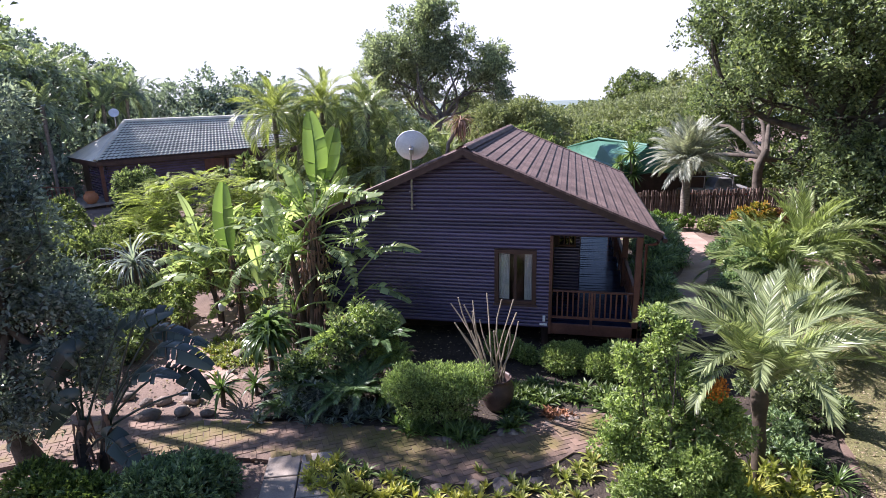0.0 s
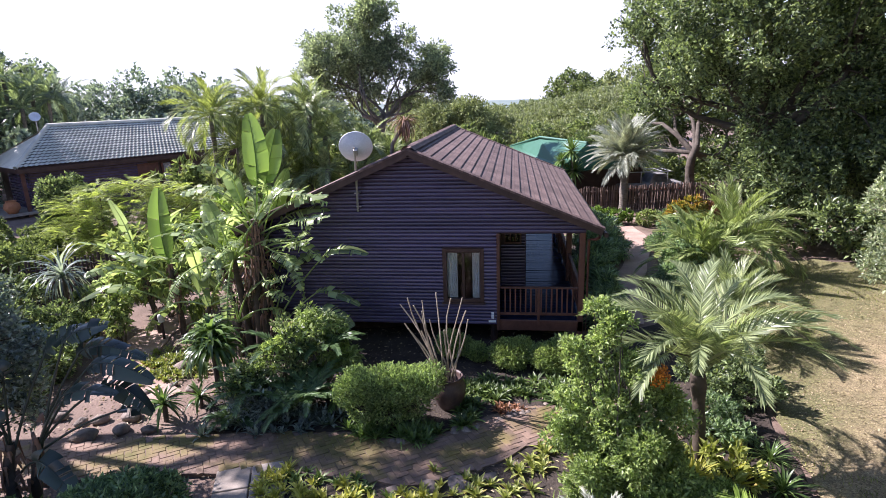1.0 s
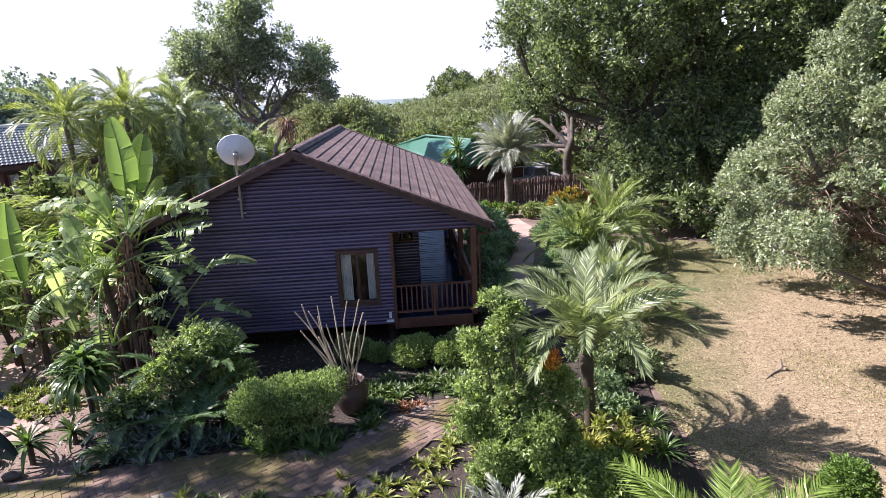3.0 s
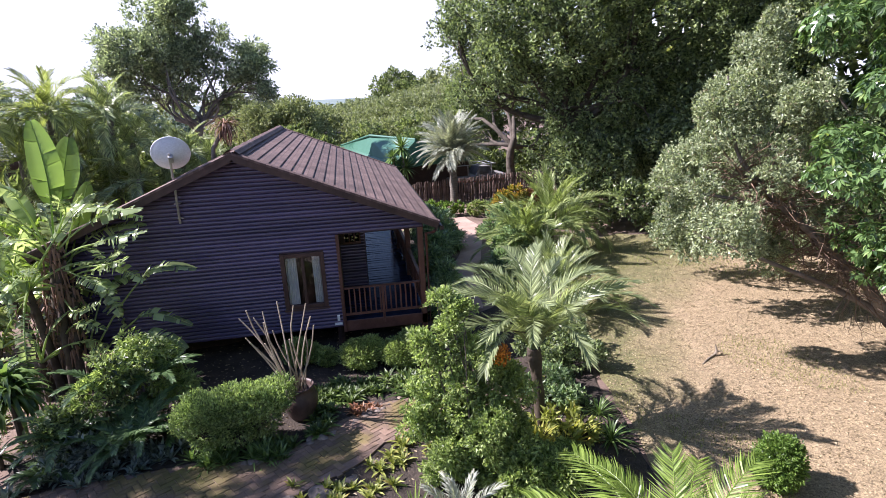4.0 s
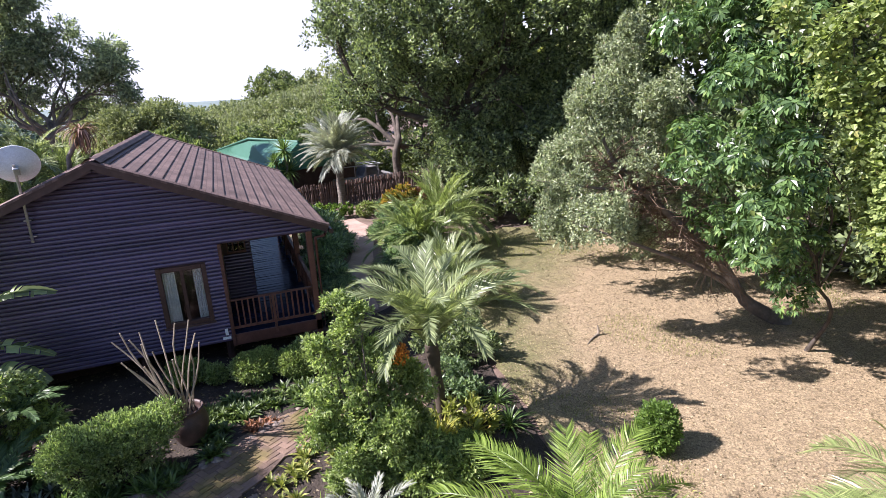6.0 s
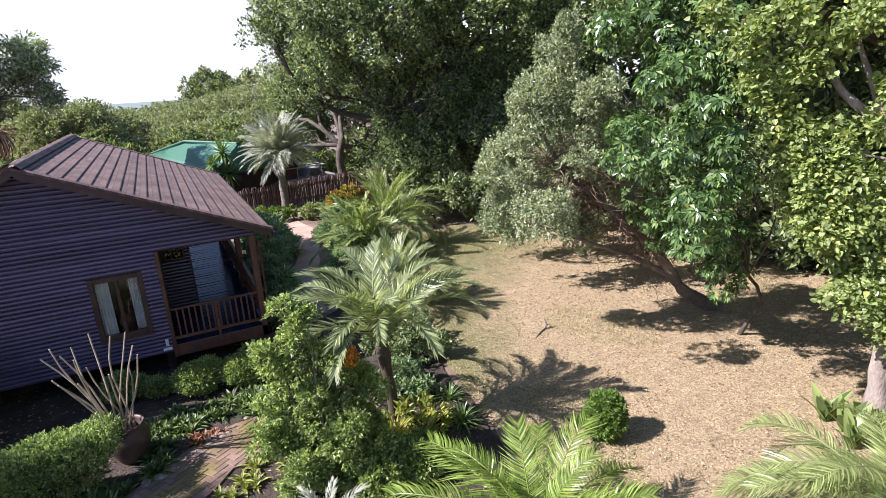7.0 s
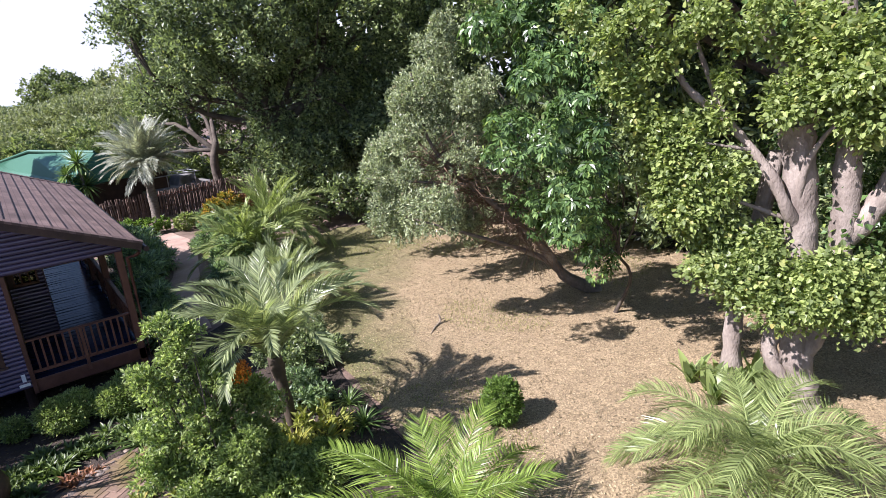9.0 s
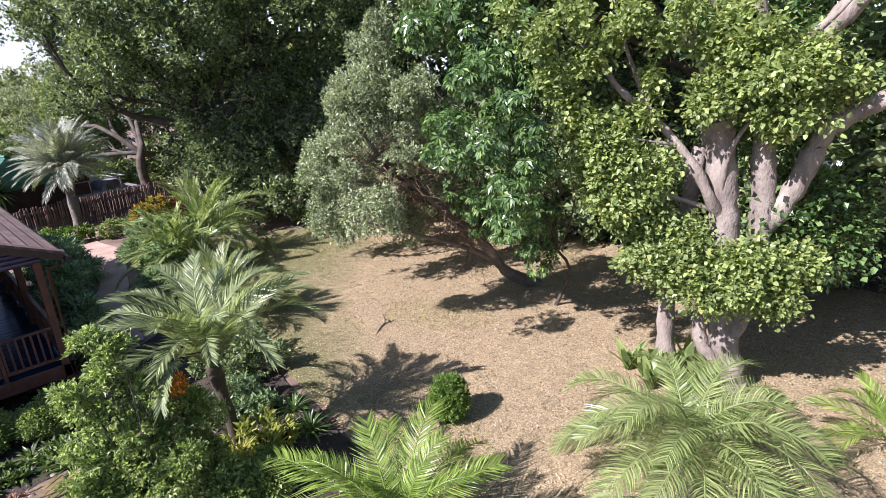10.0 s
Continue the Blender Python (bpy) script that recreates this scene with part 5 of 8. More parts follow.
def spray_geo(length, leaflet, pairs, r):
    """A light feathery spray: a thin drooping rib with fine leaflets along both sides."""
    s = np.linspace(0.08, 1, pairs)
    bend = -0.22 * length * s**2
    rib = np.stack([0.05 * length * r.normal() * s**2, length * s, bend], 1)
    g = Geo()
    for sgn in (1, -1):
        L = leaflet * (0.5 + 0.5 * np.sin(np.pi * (0.15 + 0.8 * s))) * (1 + 0.15 * r.normal(size=pairs))
        tip = rib + np.stack([sgn * L * 0.9, L * 0.45, -0.15 * L + 0.12 * L * r.normal(size=pairs)], 1)
        w = np.array([0, 0.012, 0])
        v = np.stack([rib - w, rib + w, tip], 1).reshape(-1, 3)
        g.tris(v, np.arange(3 * pairs).reshape(-1, 3))
    k = np.array([0, pairs // 2, pairs - 1])
    e = rib[k]
    x = np.array([0.006, 0, 0])
    g.quads([e[0] - x, e[0] + x, e[1] + x, e[1] - x, e[1] - x, e[1] + x, e[2] + x * 0.3, e[2] - x * 0.3], [(0, 1, 2, 3), (4, 5, 6, 7)])
    return g


def feathery():
    r = np.random.default_rng(17)
    off = np.array([-16.3, 5.6, 0])
    ob = thing("feathery_tree", "low spreading tree with feathery bright yellow-green foliage", "tree", tuple(off))
    local = [(x - off[0], y - off[1], z, s) for x, y, z, s in ACACIA]
    part("trunk", trunk_geo((0, 0, -0.1), (0, 0, 1.3), local, 0.10, r, 5), M["bark"], ob, smooth=True)
    sprays = []
    for k in range(6):
        g = spray_geo(0.62, 0.12, 16, r)
        sprays.append((np.concatenate(g.v), np.concatenate(g.q), np.concatenate(g.t)))
    out = Geo()
    for x, y, z, s in local:
        for _ in range(int(330 * s * s)):
            d = unit(r.normal(size=3) * np.array([1, 1, 0.55]) + np.array([0, 0, 0.2]))
            layer = 0.16 * round(d[2] * s * 0.6 / 0.16)
            p = np.array([x, y, z]) + d * s * np.array([0.85, 0.85, 0.0]) * r.random() ** 0.4 + np.array([0, 0, layer + 0.03 * r.normal()])
            m = np.array((Matrix.Translation(p) @ pose(0, 0, 0, 12 + 12 * r.normal(), 14 * r.normal(), math.degrees(math.atan2(-d[0], d[1])) + 30 * r.normal()) @ Matrix.Scale(0.7 + 0.5 * r.random(), 4)))
            v, q, t = sprays[int(r.integers(0, 6))]
            base = out.n
            out.v.append(v @ m[:3, :3].T + m[:3, 3])
            out.q.append(q + base)
            out.t.append(t + base)
            out.n += len(v)
    part("crown", out, M["leaf_acacia"], ob)


feathery()


# ---- palms ----
def palm(name, label, at, height, fronds, length, leaflet, pairs, mat, seed=1, lean=(0, 0), radius=0.14, width=0.03, steep=(-15, 80), droop=95, scale_up=1.0, variants=4, bark="palm_bark", hang=0.25, vee=32, group="", splay=(62, 38), shorten=0.25, relax=(1.25, 0.5)):
    r = np.random.default_rng(seed)
    ob = thing(name, label, "palm", (at[0], at[1], 0), group=group)
    top = np.array([lean[0], lean[1], height])
    s = np.linspace(0, 1, 9)[:, None]
    path = top * s + np.array([0, 0, -0.1]) * (1 - s) + np.sin(s * np.pi) * np.array([-lean[0], -lean[1], 0]) * 0.15
    rad = radius * (1 + 0.10 * np.sin(np.arange(9) * 2.1))
    rad[-1] *= 1.25
    rad[-2] *= 1.2
    part("trunk", Geo().tube(path, rad, 10, True), M[bark], ob, smooth=True)
    meshes = []
    for k in range(variants):
        me = frond_geo(length, leaflet, pairs, 0, droop * (relax[0] + (relax[1] - relax[0]) * k / (variants - 1)), width, vee, r, hang, splay=splay).mesh("frond")
        me.materials.append(M[mat])
        meshes.append(me)
    for k in range(fronds):
        f = k / (fronds - 1)
        b = part("frond", meshes[int(min(variants - 1, max(0, f * variants + r.normal() * 0.5)))], None, ob)
        el = steep[0] + (steep[1] - steep[0]) * f + r.normal() * 5
        b.matrix_local = Matrix.Translation(path[-1]) @ pose(0, 0, 0, 0, 0, math.degrees(k * 2.39996) + r.normal() * 9) @ pose(0, 0.06, 0, el, r.normal() * 12, 0) @ Matrix.Scale((1 - shorten * f) * (0.9 + 0.2 * r.random()), 4)
    return ob


palm("date_palm", "young date palm with arching grey-green feather leaves", (1.42, -4.45), 1.6, 28, 2.2, 0.34, 84, "palm_leaf", 21, (-0.12, 0.05), 0.1, 0.021, bark="stem", steep=(52, 89), droop=106, vee=22, hang=0.06, variants=7, relax=(1.0, 0.8), shorten=0.05)
palm("date_palm", "bushy feather palm beside the lawn edge", (5.6, 6.3), 1.1, 44, 2.7, 0.5, 64, "palm_pale", 22, (0, 0), 0.14, 0.026, steep=(-5, 88), droop=90, hang=0.15)
palm("silver_palm", "grey silvery feather palm with a ringed trunk", (3.8, 15.7), 2.75, 110, 1.85, 0.34, 52, "palm_grey", 23, (0.05, 0), 0.2, 0.022, shorten=-0.2, steep=(8, 96), droop=62, hang=0.22, variants=7, vee=14, relax=(1.1, 0.7))
palm("date_palm", "bushy dark green feather palm behind the date palm", (3.6, 0.5), 0.75, 38, 1.8, 0.42, 56, "palm_leaf", 29, (0, 0), 0.1, 0.022, steep=(5, 88), droop=70, vee=35, hang=0.12, variants=5)
palm("young_palm", "young palm with glowing yellow-green upright leaves", (1.75, -8.35), 0.4, 16, 1.9, 0.42, 66, "palm_lime", 24, (0, 0), 0.08, 0.021, steep=(30, 86), droop=75, relax=(0.8, 1.0), vee=14, hang=0.2, variants=5, splay=(74, 34))
palm("young_palm", "wide low palm with pale green feather leaves", (5.0, -10.6), 0.88, 34, 2.0, 0.37, 84, "palm_pale", 25, (0, 0), 0.12, 0.015, steep=(8, 86), droop=122, vee=16, variants=8, hang=0.18, splay=(76, 32), relax=(0.85, 1.0), shorten=0.1)
# ---- woods and distance ----
SKYLINE = [(-70, 8.0), (-53.5, 7.0), (-48, 6.6), (-46.9, 4.9), (-43.2, 4.1), (-40.9, 2.8), (-37.5, 1.8), (-35, 2.7), (-32.8, 2.3), (-30.2, 3.0), (-26.7, 2.2), (-20.5, 1.0), (-12, 0.0), (-6.1, -0.5), (-1.5, -1.0), (0.9, -0.7), (3.4, 0.2), (4.9, 1.2), (7.3, 1.7), (9.5, 2.6), (12, 3.2), (16, 3.4)]


def woods(name, az0, az1, near, far, step, size, mat, label, seed, drop=7.0, leaf=0.36, cover=0.5, per=16, rows=4):
    """Far trees in one mesh: lobes stacked under the skyline, with a few stems between them."""
    r = np.random.default_rng(seed)
    lobes = []
    az = az0
    while az < az1:
        top = np.interp(az, [a for a, _ in SKYLINE], [e for _, e in SKYLINE])
        for k in range(rows):
            d = near + (far - near) * (1 - k / rows) + r.normal() * 2
            s = size * (0.45 + 0.9 * r.random() ** 1.5)
            a = math.radians(az + r.normal() * step * 0.5)
            z = EYE[2] + d * math.tan(math.radians(top)) - s * 0.9 - k * drop / rows * (0.8 + 0.4 * r.random()) - (abs(r.normal()) * 0.5 if k == 0 else 0)
            lobes.append((EYE[0] + d * math.sin(a), EYE[1] + d * math.cos(a), max(z, 0.4), s))
        az += step
    g = crown(sublobes(lobes, 4, 0.55, r), leaf, 0.8, cover, per, 0.22, r, 0.1)
    solid(name, g, M[mat], label, "trees", kind="stuff")
    return lobes


woods("far_woods", -74, -18, 50, 66, 1.4, 2.5, "leaf_far_haze", "distant subtropical woodland, hazy green", 31, drop=7, rows=4, leaf=0.36, cover=0.5)
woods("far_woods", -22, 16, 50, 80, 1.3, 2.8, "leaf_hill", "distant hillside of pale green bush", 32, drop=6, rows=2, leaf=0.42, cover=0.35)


def umbrella_trees():
    """Flat-topped trees that step up the hillside."""
    spots = [(-1.5, -1.3, 64, 3.6), (1.2, -0.95, 66, 4.0), (3.2, -0.7, 62, 3.8), (5.6, -0.3, 66, 4.4), (8.2, 0.4, 64, 4.4), (0.0, -2.0, 55, 3.6), (2.4, -1.9, 54, 3.8), (4.8, -1.4, 55, 4.0), (7.2, -0.9, 54, 4.0), (9.4, 0.2, 53, 4.0), (1.0, -3.0, 47, 2.8), (3.6, -2.9, 46, 3.2), (6.2, -2.4, 47, 3.4), (8.6, -1.6, 46, 3.4)]
    for k, (az, el, d, w) in enumerate(spots):
        r = np.random.default_rng(600 + k)
        a = math.radians(az)
        x, y, top = EYE[0] + d * math.sin(a), EYE[1] + d * math.cos(a), EYE[2] + d * math.tan(math.radians(el))
        lobes = []
        for j in range(20):
            q, h = w * math.sqrt((j + 0.5) / 20), j * 2.39996
            lobes.append((x + q * math.cos(h), y + q * math.sin(h), top - 0.5 - 1.1 * (q / w) ** 2 + 0.2 * r.normal(), 0.85 + 0.4 * r.random()))
        tree("umbrella_tree", "flat-topped tree with fine pale green foliage on the hillside", (x, y, -0.1), (x, y, max(0.5, top - 2.2)), lobes, 0.16, 0.24, 0.6, "leaf_hill", "pale_bark", cover=0.42, per=16, spread=0.16, seed=620 + k, twigs=1, flat=0.5, rise=0.7, group="flat-topped trees on the hillside")
    for k, (az, el, d, w) in enumerate(((-7.6, 0.1, 46, 2.0), (-5.8, 0.2, 48, 2.0), (-4.2, -0.2, 46, 1.8), (-2.9, -0.7, 50, 1.8), (-1.6, -1.2, 52, 1.5), (-9.6, 0.6, 50, 2.2))):
        a = math.radians(az)
        x, y, top = EYE[0] + d * math.sin(a), EYE[1] + d * math.cos(a), EYE[2] + d * math.tan(math.radians(el))
        tree("bush_tree", "bushy bright green tree behind the cabin roof", (x, y, -0.1), (x, y, 1.5), [(x, y, top - 1.2, 1.2), (x - 0.9, y, top - 1.7, 1.1), (x + 0.9, y - 0.3, top - 1.6, 1.1), (x, y - 0.8, top - 2.6, w * 0.8), (x - 1.0, y, top - 3.4, w * 0.7), (x + 1.0, y, top - 3.4, w * 0.7)], 0.16, 0.26, 0.45, "leaf_hill", cover=0.6, per=14, spread=0.15, seed=680 + k, split=(6, 0.45), twigs=1, group="bushy trees behind the cabin")
    a = math.radians(5.4)
    x, y = EYE[0] + 70 * math.sin(a), EYE[1] + 70 * math.cos(a)
    tree("hill_tree", "rounded dark green tree rising over the hillside", (x, y, -0.1), (x, y, 4.0), [(x - 2.2, y, 5.6, 1.3), (x - 1.2, y, 6.6, 1.3), (x, y, 7.3, 1.3), (x + 1.1, y, 7.0, 1.3), (x + 2.2, y, 6.4, 1.3), (x, y - 1, 5.6, 1.6), (x + 1.6, y - 1, 5.4, 1.4)], 0.25, 0.3, 0.55, "leaf_sunny", cover=0.8, per=14, spread=0.16, seed=640, split=(6, 0.45), twigs=1)


umbrella_trees()


def grove():
    """Tall dark trees and slender palms that stand behind the neighbouring house's end."""
    for k, (az, d, z) in enumerate(((-47.8, 46, 9.6), (-46.6, 47, 9.4), (-45.2, 54, 10.0), (-43.8, 55, 9.6), (-42.4, 54, 8.8), (-46.0, 50, 10.0), (-49.2, 46, 9.6), (-41.4, 53, 8.2), (-43.0, 52, 7.4), (-47.2, 43, 7.4))):
        a = math.radians(az)
        palm("tall_palm", "tall slender palm in the shady grove", (EYE[0] + d * math.sin(a), EYE[1] + d * math.cos(a)), z - 1.2, 18, 2.5, 0.55, 30, "palm_shade", 660 + k, (0.3 * math.sin(k * 2.0), 0.2), 0.11, 0.07, steep=(-35, 80), droop=85, variants=3, group="palms of the grove")
    lobes = []
    r = np.random.default_rng(655)
    for az in np.arange(-56, -40.5, 1.5):
        for k in range(6):
            d, a = (44 if az < -46 else 55) + 5 * r.random(), math.radians(az)
            lobes.append((EYE[0] + d * math.sin(a), EYE[1] + d * math.cos(a), 1.0 + 1.4 * k * (1.0 if az < -46 else 0.95 - 0.03 * (az + 46)) + 0.4 * r.normal(), 1.5 + 0.4 * r.random()))
    solid("grove_trees", crown(sublobes(lobes, 5, 0.5, r), 0.34, 0.6, 0.5, 14, 0.2, r, 0.1), M["leaf_grove_haze"], "grove behind the neighbouring house, haze in its pale leaf colour", "trees", kind="stuff")


grove()


def forest_wall():
    """Dark trees that close the view beyond the lawn."""
    r = np.random.default_rng(33)
    lobes = []
    for az in np.arange(27, 92, 2.0):
        for k in range(7):
            d = (31 if az < 50 else 26 if az < 75 else 42) + r.random() * 6
            a = math.radians(az + r.normal())
            lobes.append((EYE[0] + d * math.sin(a), EYE[1] + d * math.cos(a), 0.8 + k * 2.0 + r.normal() * 0.5 if az < 75 else 3.5 + k * 2.0 + r.normal() * 0.5, 1.9 + 0.5 * r.random()))
    solid("backdrop_trees", crown(sublobes(lobes, 4, 0.55, r), 0.6, 0.6, 0.32, 12, 0.24, r, 0.1), M["leaf_dark"], "deep dark green woodland behind the lawn", "trees", kind="stuff")


forest_wall()


def unseen_trees_behind():
    """Tall trees out of view behind the camera, added to dim the sky's fill."""
    r = np.random.default_rng(48)
    lobes = []
    for az in np.arange(116, 160, 5.0):
        for k in range(5):
            d = 16 + r.random() * 5
            a = math.radians(az + 2 * r.normal())
            lobes.append((EYE[0] + d * math.sin(a), EYE[1] + d * math.cos(a), 1.2 + k * 2.6 + r.normal() * 0.5, 2.2 + 0.5 * r.random()))
    solid("backdrop_trees", crown(lobes, 0.8, 0.6, 0.6, 10, 0.3, r), M["leaf_dark"], "unseen dark trees added to block sky light from behind", "trees", kind="stuff")


unseen_trees_behind()


def mid_woods():
    r = np.random.default_rng(34)
    lobes = [(9.55, 23.4, 5.1, 2.2), (7.3, 24.0, 3.4, 1.5), (10.9, 22.9, 3.6, 1.5), (6.7, 24.1, 5.2, 1.5), (8.5, 23.6, 6.9, 2.2), (12.0, 22.5, 2.1, 1.5), (5.4, 25.5, 2.6, 1.4), (3.6, 27.0, 2.2, 1.3), (13.5, 19.5, 3.0, 2.5), (12.5, 17.0, 6.5, 2.4), (15.0, 16.0, 3.5, 2.6), (11.8, 15.6, 2.0, 1.8), (14.0, 13.0, 1.6, 1.7), (13.0, 12.0, 3.6, 2.0)]
    tree("shade_tree", "broad pale-stemmed tree behind the pole fence", (8.3, 19.8, -0.1), (8.4, 19.9, 3.0), lobes[:8], 0.28, 0.2, 0.5, "leaf_sunny", "bark", cover=0.7, per=16, spread=0.13, seed=35, gaps=0.15, split=(8, 0.45))
    tree("shade_tree", "dark leafy tree at the far lawn edge", (13.6, 15.0, -0.1), (13.5, 15.0, 2.5), lobes[8:], 0.25, 0.21, 0.5, "leaf_dark", cover=0.7, per=16, spread=0.13, seed=36, gaps=0.1, split=(7, 0.45))


mid_woods()
LOWD = [(8.0, 8.8, 1.0, 1.1), (9.4, 8.2, 1.2, 1.2), (10.8, 7.2, 1.3, 1.3), (12.2, 6.0, 1.4, 1.3), (8.8, 9.0, 2.6, 1.3), (11.2, 7.8, 3.0, 1.4), (13.6, 5.0, 2.0, 1.6), (12.8, 6.4, 4.0, 1.6)]
tree("shrub", "tall dark shrubs in shade at the lawn's far edge", (10.5, 8.0, -0.1), (10.4, 8.0, 0.8), LOWD, 0.12, 0.18, 0.5, "leaf_dark", cover=0.75, per=14, spread=0.1, seed=37, category="shrub", split=(7, 0.45))

UNDER = [(4.5, 23.5, 0.8, 1.2), (7.0, 23.0, 0.9, 1.3), (9.5, 22.0, 1.0, 1.4), (11.5, 20.5, 1.0, 1.4), (2.6, 26.5, 1.2, 1.5), (6.0, 27.0, 1.4, 1.8), (10.0, 26.0, 1.4, 1.8), (13.5, 23.0, 1.4, 1.8), (14.5, 19.0, 1.2, 1.6), (0.0, 30.0, 1.6, 2.0), (3.5, 31.0, 2.2, 2.2), (8.0, 31.0, 2.4, 2.4)]
tree("thicket", "dark tangled thicket behind the pole fence", (8.0, 25.0, -0.1), (8.0, 25.0, 0.5), UNDER, 0.08, 0.27, 0.5, "leaf_sunny", cover=0.7, per=14, spread=0.12, seed=38, category="thicket", split=(7, 0.45), twigs=1)

# ---- neighbouring house ----
def neighbour():
    u, n = np.array([0.51, 0.86, 0]), np.array([-0.86, 0.51, 0])
    e0 = np.array([-29.5, 15.7, 0.0])
    ob = thing("neighbour_house", "single-storey dark log house with grey tiled hip roof", "house")

    def P(a, b, z):
        return tuple(e0 + u * a + n * b + np.array([0, 0, z]))

    L, W, ze, zr = 16.0, 6.0, 2.83, 5.05

    def block(a0, a1, b0, b1, z0, z1):
        v = [P(a, b, z) for z in (z0, z1) for a, b in ((a0, b0), (a1, b0), (a1, b1), (a0, b1))]
        return Geo().quads(v, [(0, 3, 2, 1), (4, 5, 6, 7), (0, 1, 5, 4), (1, 2, 6, 5), (2, 3, 7, 6), (3, 0, 4, 7)])

    wall = part("wall", block(0.8, L, 0.7, W, 0.2, ze - 0.02), M["dark_wood"], ob)
    for k in range(15):
        z = 0.25 + k * 0.17
        part("log", block(0.8, 7.6, 0.64, 0.7, z, z + 0.13), M["log"], wall)
        part("log", block(0.74, 0.8, 0.7, 4.4, z, z + 0.13), M["log"], wall)
    # roof: a long front slope of wavy tile rows, the hip end and the back
    rows, cols = 15, 60
    g = Geo()

    def front(s, t):
        a = np.interp(t, [0, 1], [3.0 * s, L])
        return np.array(P(a, W / 2 * s, ze + (zr - ze) * s))

    roof_ob = part("roof", Geo().quads([P(0, 0, ze - 0.04), P(L, 0, ze - 0.04), P(L, W / 2, zr - 0.04), P(3.0, W / 2, zr - 0.04)], [(0, 1, 2, 3)]), M["dark_wood"], ob)
    for k in range(rows):
        g = Geo()
        v, ss = [], (k / rows, (k + 1.12) / rows)
        for j in range(cols * 2 + 1):
            t = j / (cols * 2)
            wave = 0.05 if j % 2 else 0.0
            for m, s in enumerate(ss):
                v.append(front(min(s, 1.0), t) + np.array([0, 0, wave + (0.085 if m == 0 else 0.02)]))
        i = np.arange(cols * 2) * 2
        g.quads(v, np.stack([i, i + 2, i + 3, i + 1], 1))
        part("tile_course", g, M["roof_grey"], roof_ob)
    h = Geo()
    a, b, c, d = P(0, 0, ze), P(0, W, ze), P(2.4, W / 2, zr - 0.45), P(L, W / 2, zr)
    h.tris([a, b, c], [(0, 2, 1)])
    h.tris([b, P(L, W, ze), d, P(3.0, W / 2, zr)], [(0, 2, 1), (0, 3, 2)])
    part("hip", h, M["roof_grey"], roof_ob)
    part("ridge", Geo().tube([P(2.9, W / 2, zr + 0.04), P(L, W / 2, zr + 0.04)], 0.12, 8), M["roof_grey"], roof_ob)
    part("hip_ridge", Geo().tube([P(0, 0, ze + 0.06), P(2.9, W / 2 * 0.97, zr)], 0.11, 8), M["roof_grey"], roof_ob)
    part("fascia", block(0.05, L, 0.02, 0.10, ze - 0.28, ze), M["dark_wood"], ob)
    part("fascia", block(0.02, 0.10, 0.1, W, ze - 0.28, ze), M["dark_wood"], ob)
    w = part("window", block(8.6, 10.6, 0.60, 0.66, 1.0, 2.25), M["glass"], ob)
    for x0, x1 in ((8.5, 8.62), (9.2, 9.3), (9.9, 10.0), (10.58, 10.7)):
        part("window_frame", block(x0, x1, 0.55, 0.67, 0.95, 2.3), M["red_wood"], w)
    for x0, x1 in ((8.65, 9.15), (10.05, 10.55)):
        part("curtain", block(x0, x1, 0.67, 0.69, 1.0, 2.25), M["curtain"], w)
    part("door", block(6.9, 8.3, 0.62, 0.70, 0.3, 2.35), M["red_wood"], ob, "closed red-brown wooden door")
    part("porch_post", block(0.3, 0.48, 0.4, 0.58, 0.0, ze), M["red_wood"], ob)
    part("porch_floor", block(-1.0, 0.8, 0.2, 4.0, 0.15, 0.3), M["slab"], ob)
    rail = thing("railing", "dark red wooden porch railing of the neighbouring house", "railing")
    for z in (0.55, 1.25):
        v = Geo().tube([P(-1.0, 1.6, z), P(-2.6, 5.0, z)], 0.04, 6)
        part("rail", v, M["red_wood"], rail)
    for k in range(10):
        p = np.array(P(-1.0 - 0.16 * k, 1.6 + 0.34 * k, 0.2))
        part("baluster", Geo().tube([p, p + np.array([0, 0, 1.05])], 0.03, 5), M["red_wood"], rail)
    s = thing("satellite_dish", "small grey satellite dish on the neighbouring roof", "satellite dish", P(2.4, W / 2, zr))
    dd = part("dish", Geo().lathe([(0, 0), (0.15, 0.02), (0.3, 0.09), (0.31, 0.08), (0.15, 0.01), (0, -0.02)], 20), M["dish_grey"], s, smooth=True)
    dd.matrix_local = pose(0, 0, 0.55, 60, 0, 35)
    part("pole", Geo().tube([(0, 0, -0.3), (0, 0, 0.5)], 0.03, 6), M["metal"], s)
    urn = thing("urn", "round terracotta urn on the neighbour's porch", "urn", P(-0.4, 0.6, 0.3))
    part("body", Geo().lathe([(0, 0), (0.22, 0), (0.42, 0.3), (0.38, 0.55), (0.24, 0.68), (0.28, 0.75)], 16), M["terracotta"], urn, smooth=True)


M["terracotta"] = rough_mat("terracotta", [(0.3, (0.30, 0.12, 0.05)), (0.7, (0.45, 0.20, 0.09))], 4.0, 0.8, 0.4, 0.01, 30.0)
neighbour()


GREEN = ((-2.18, 30.6, 2.2), (0.93, 17.6, 2.2), (2.35, 18.9, 3.35), (0.02, 23.6, 3.4))


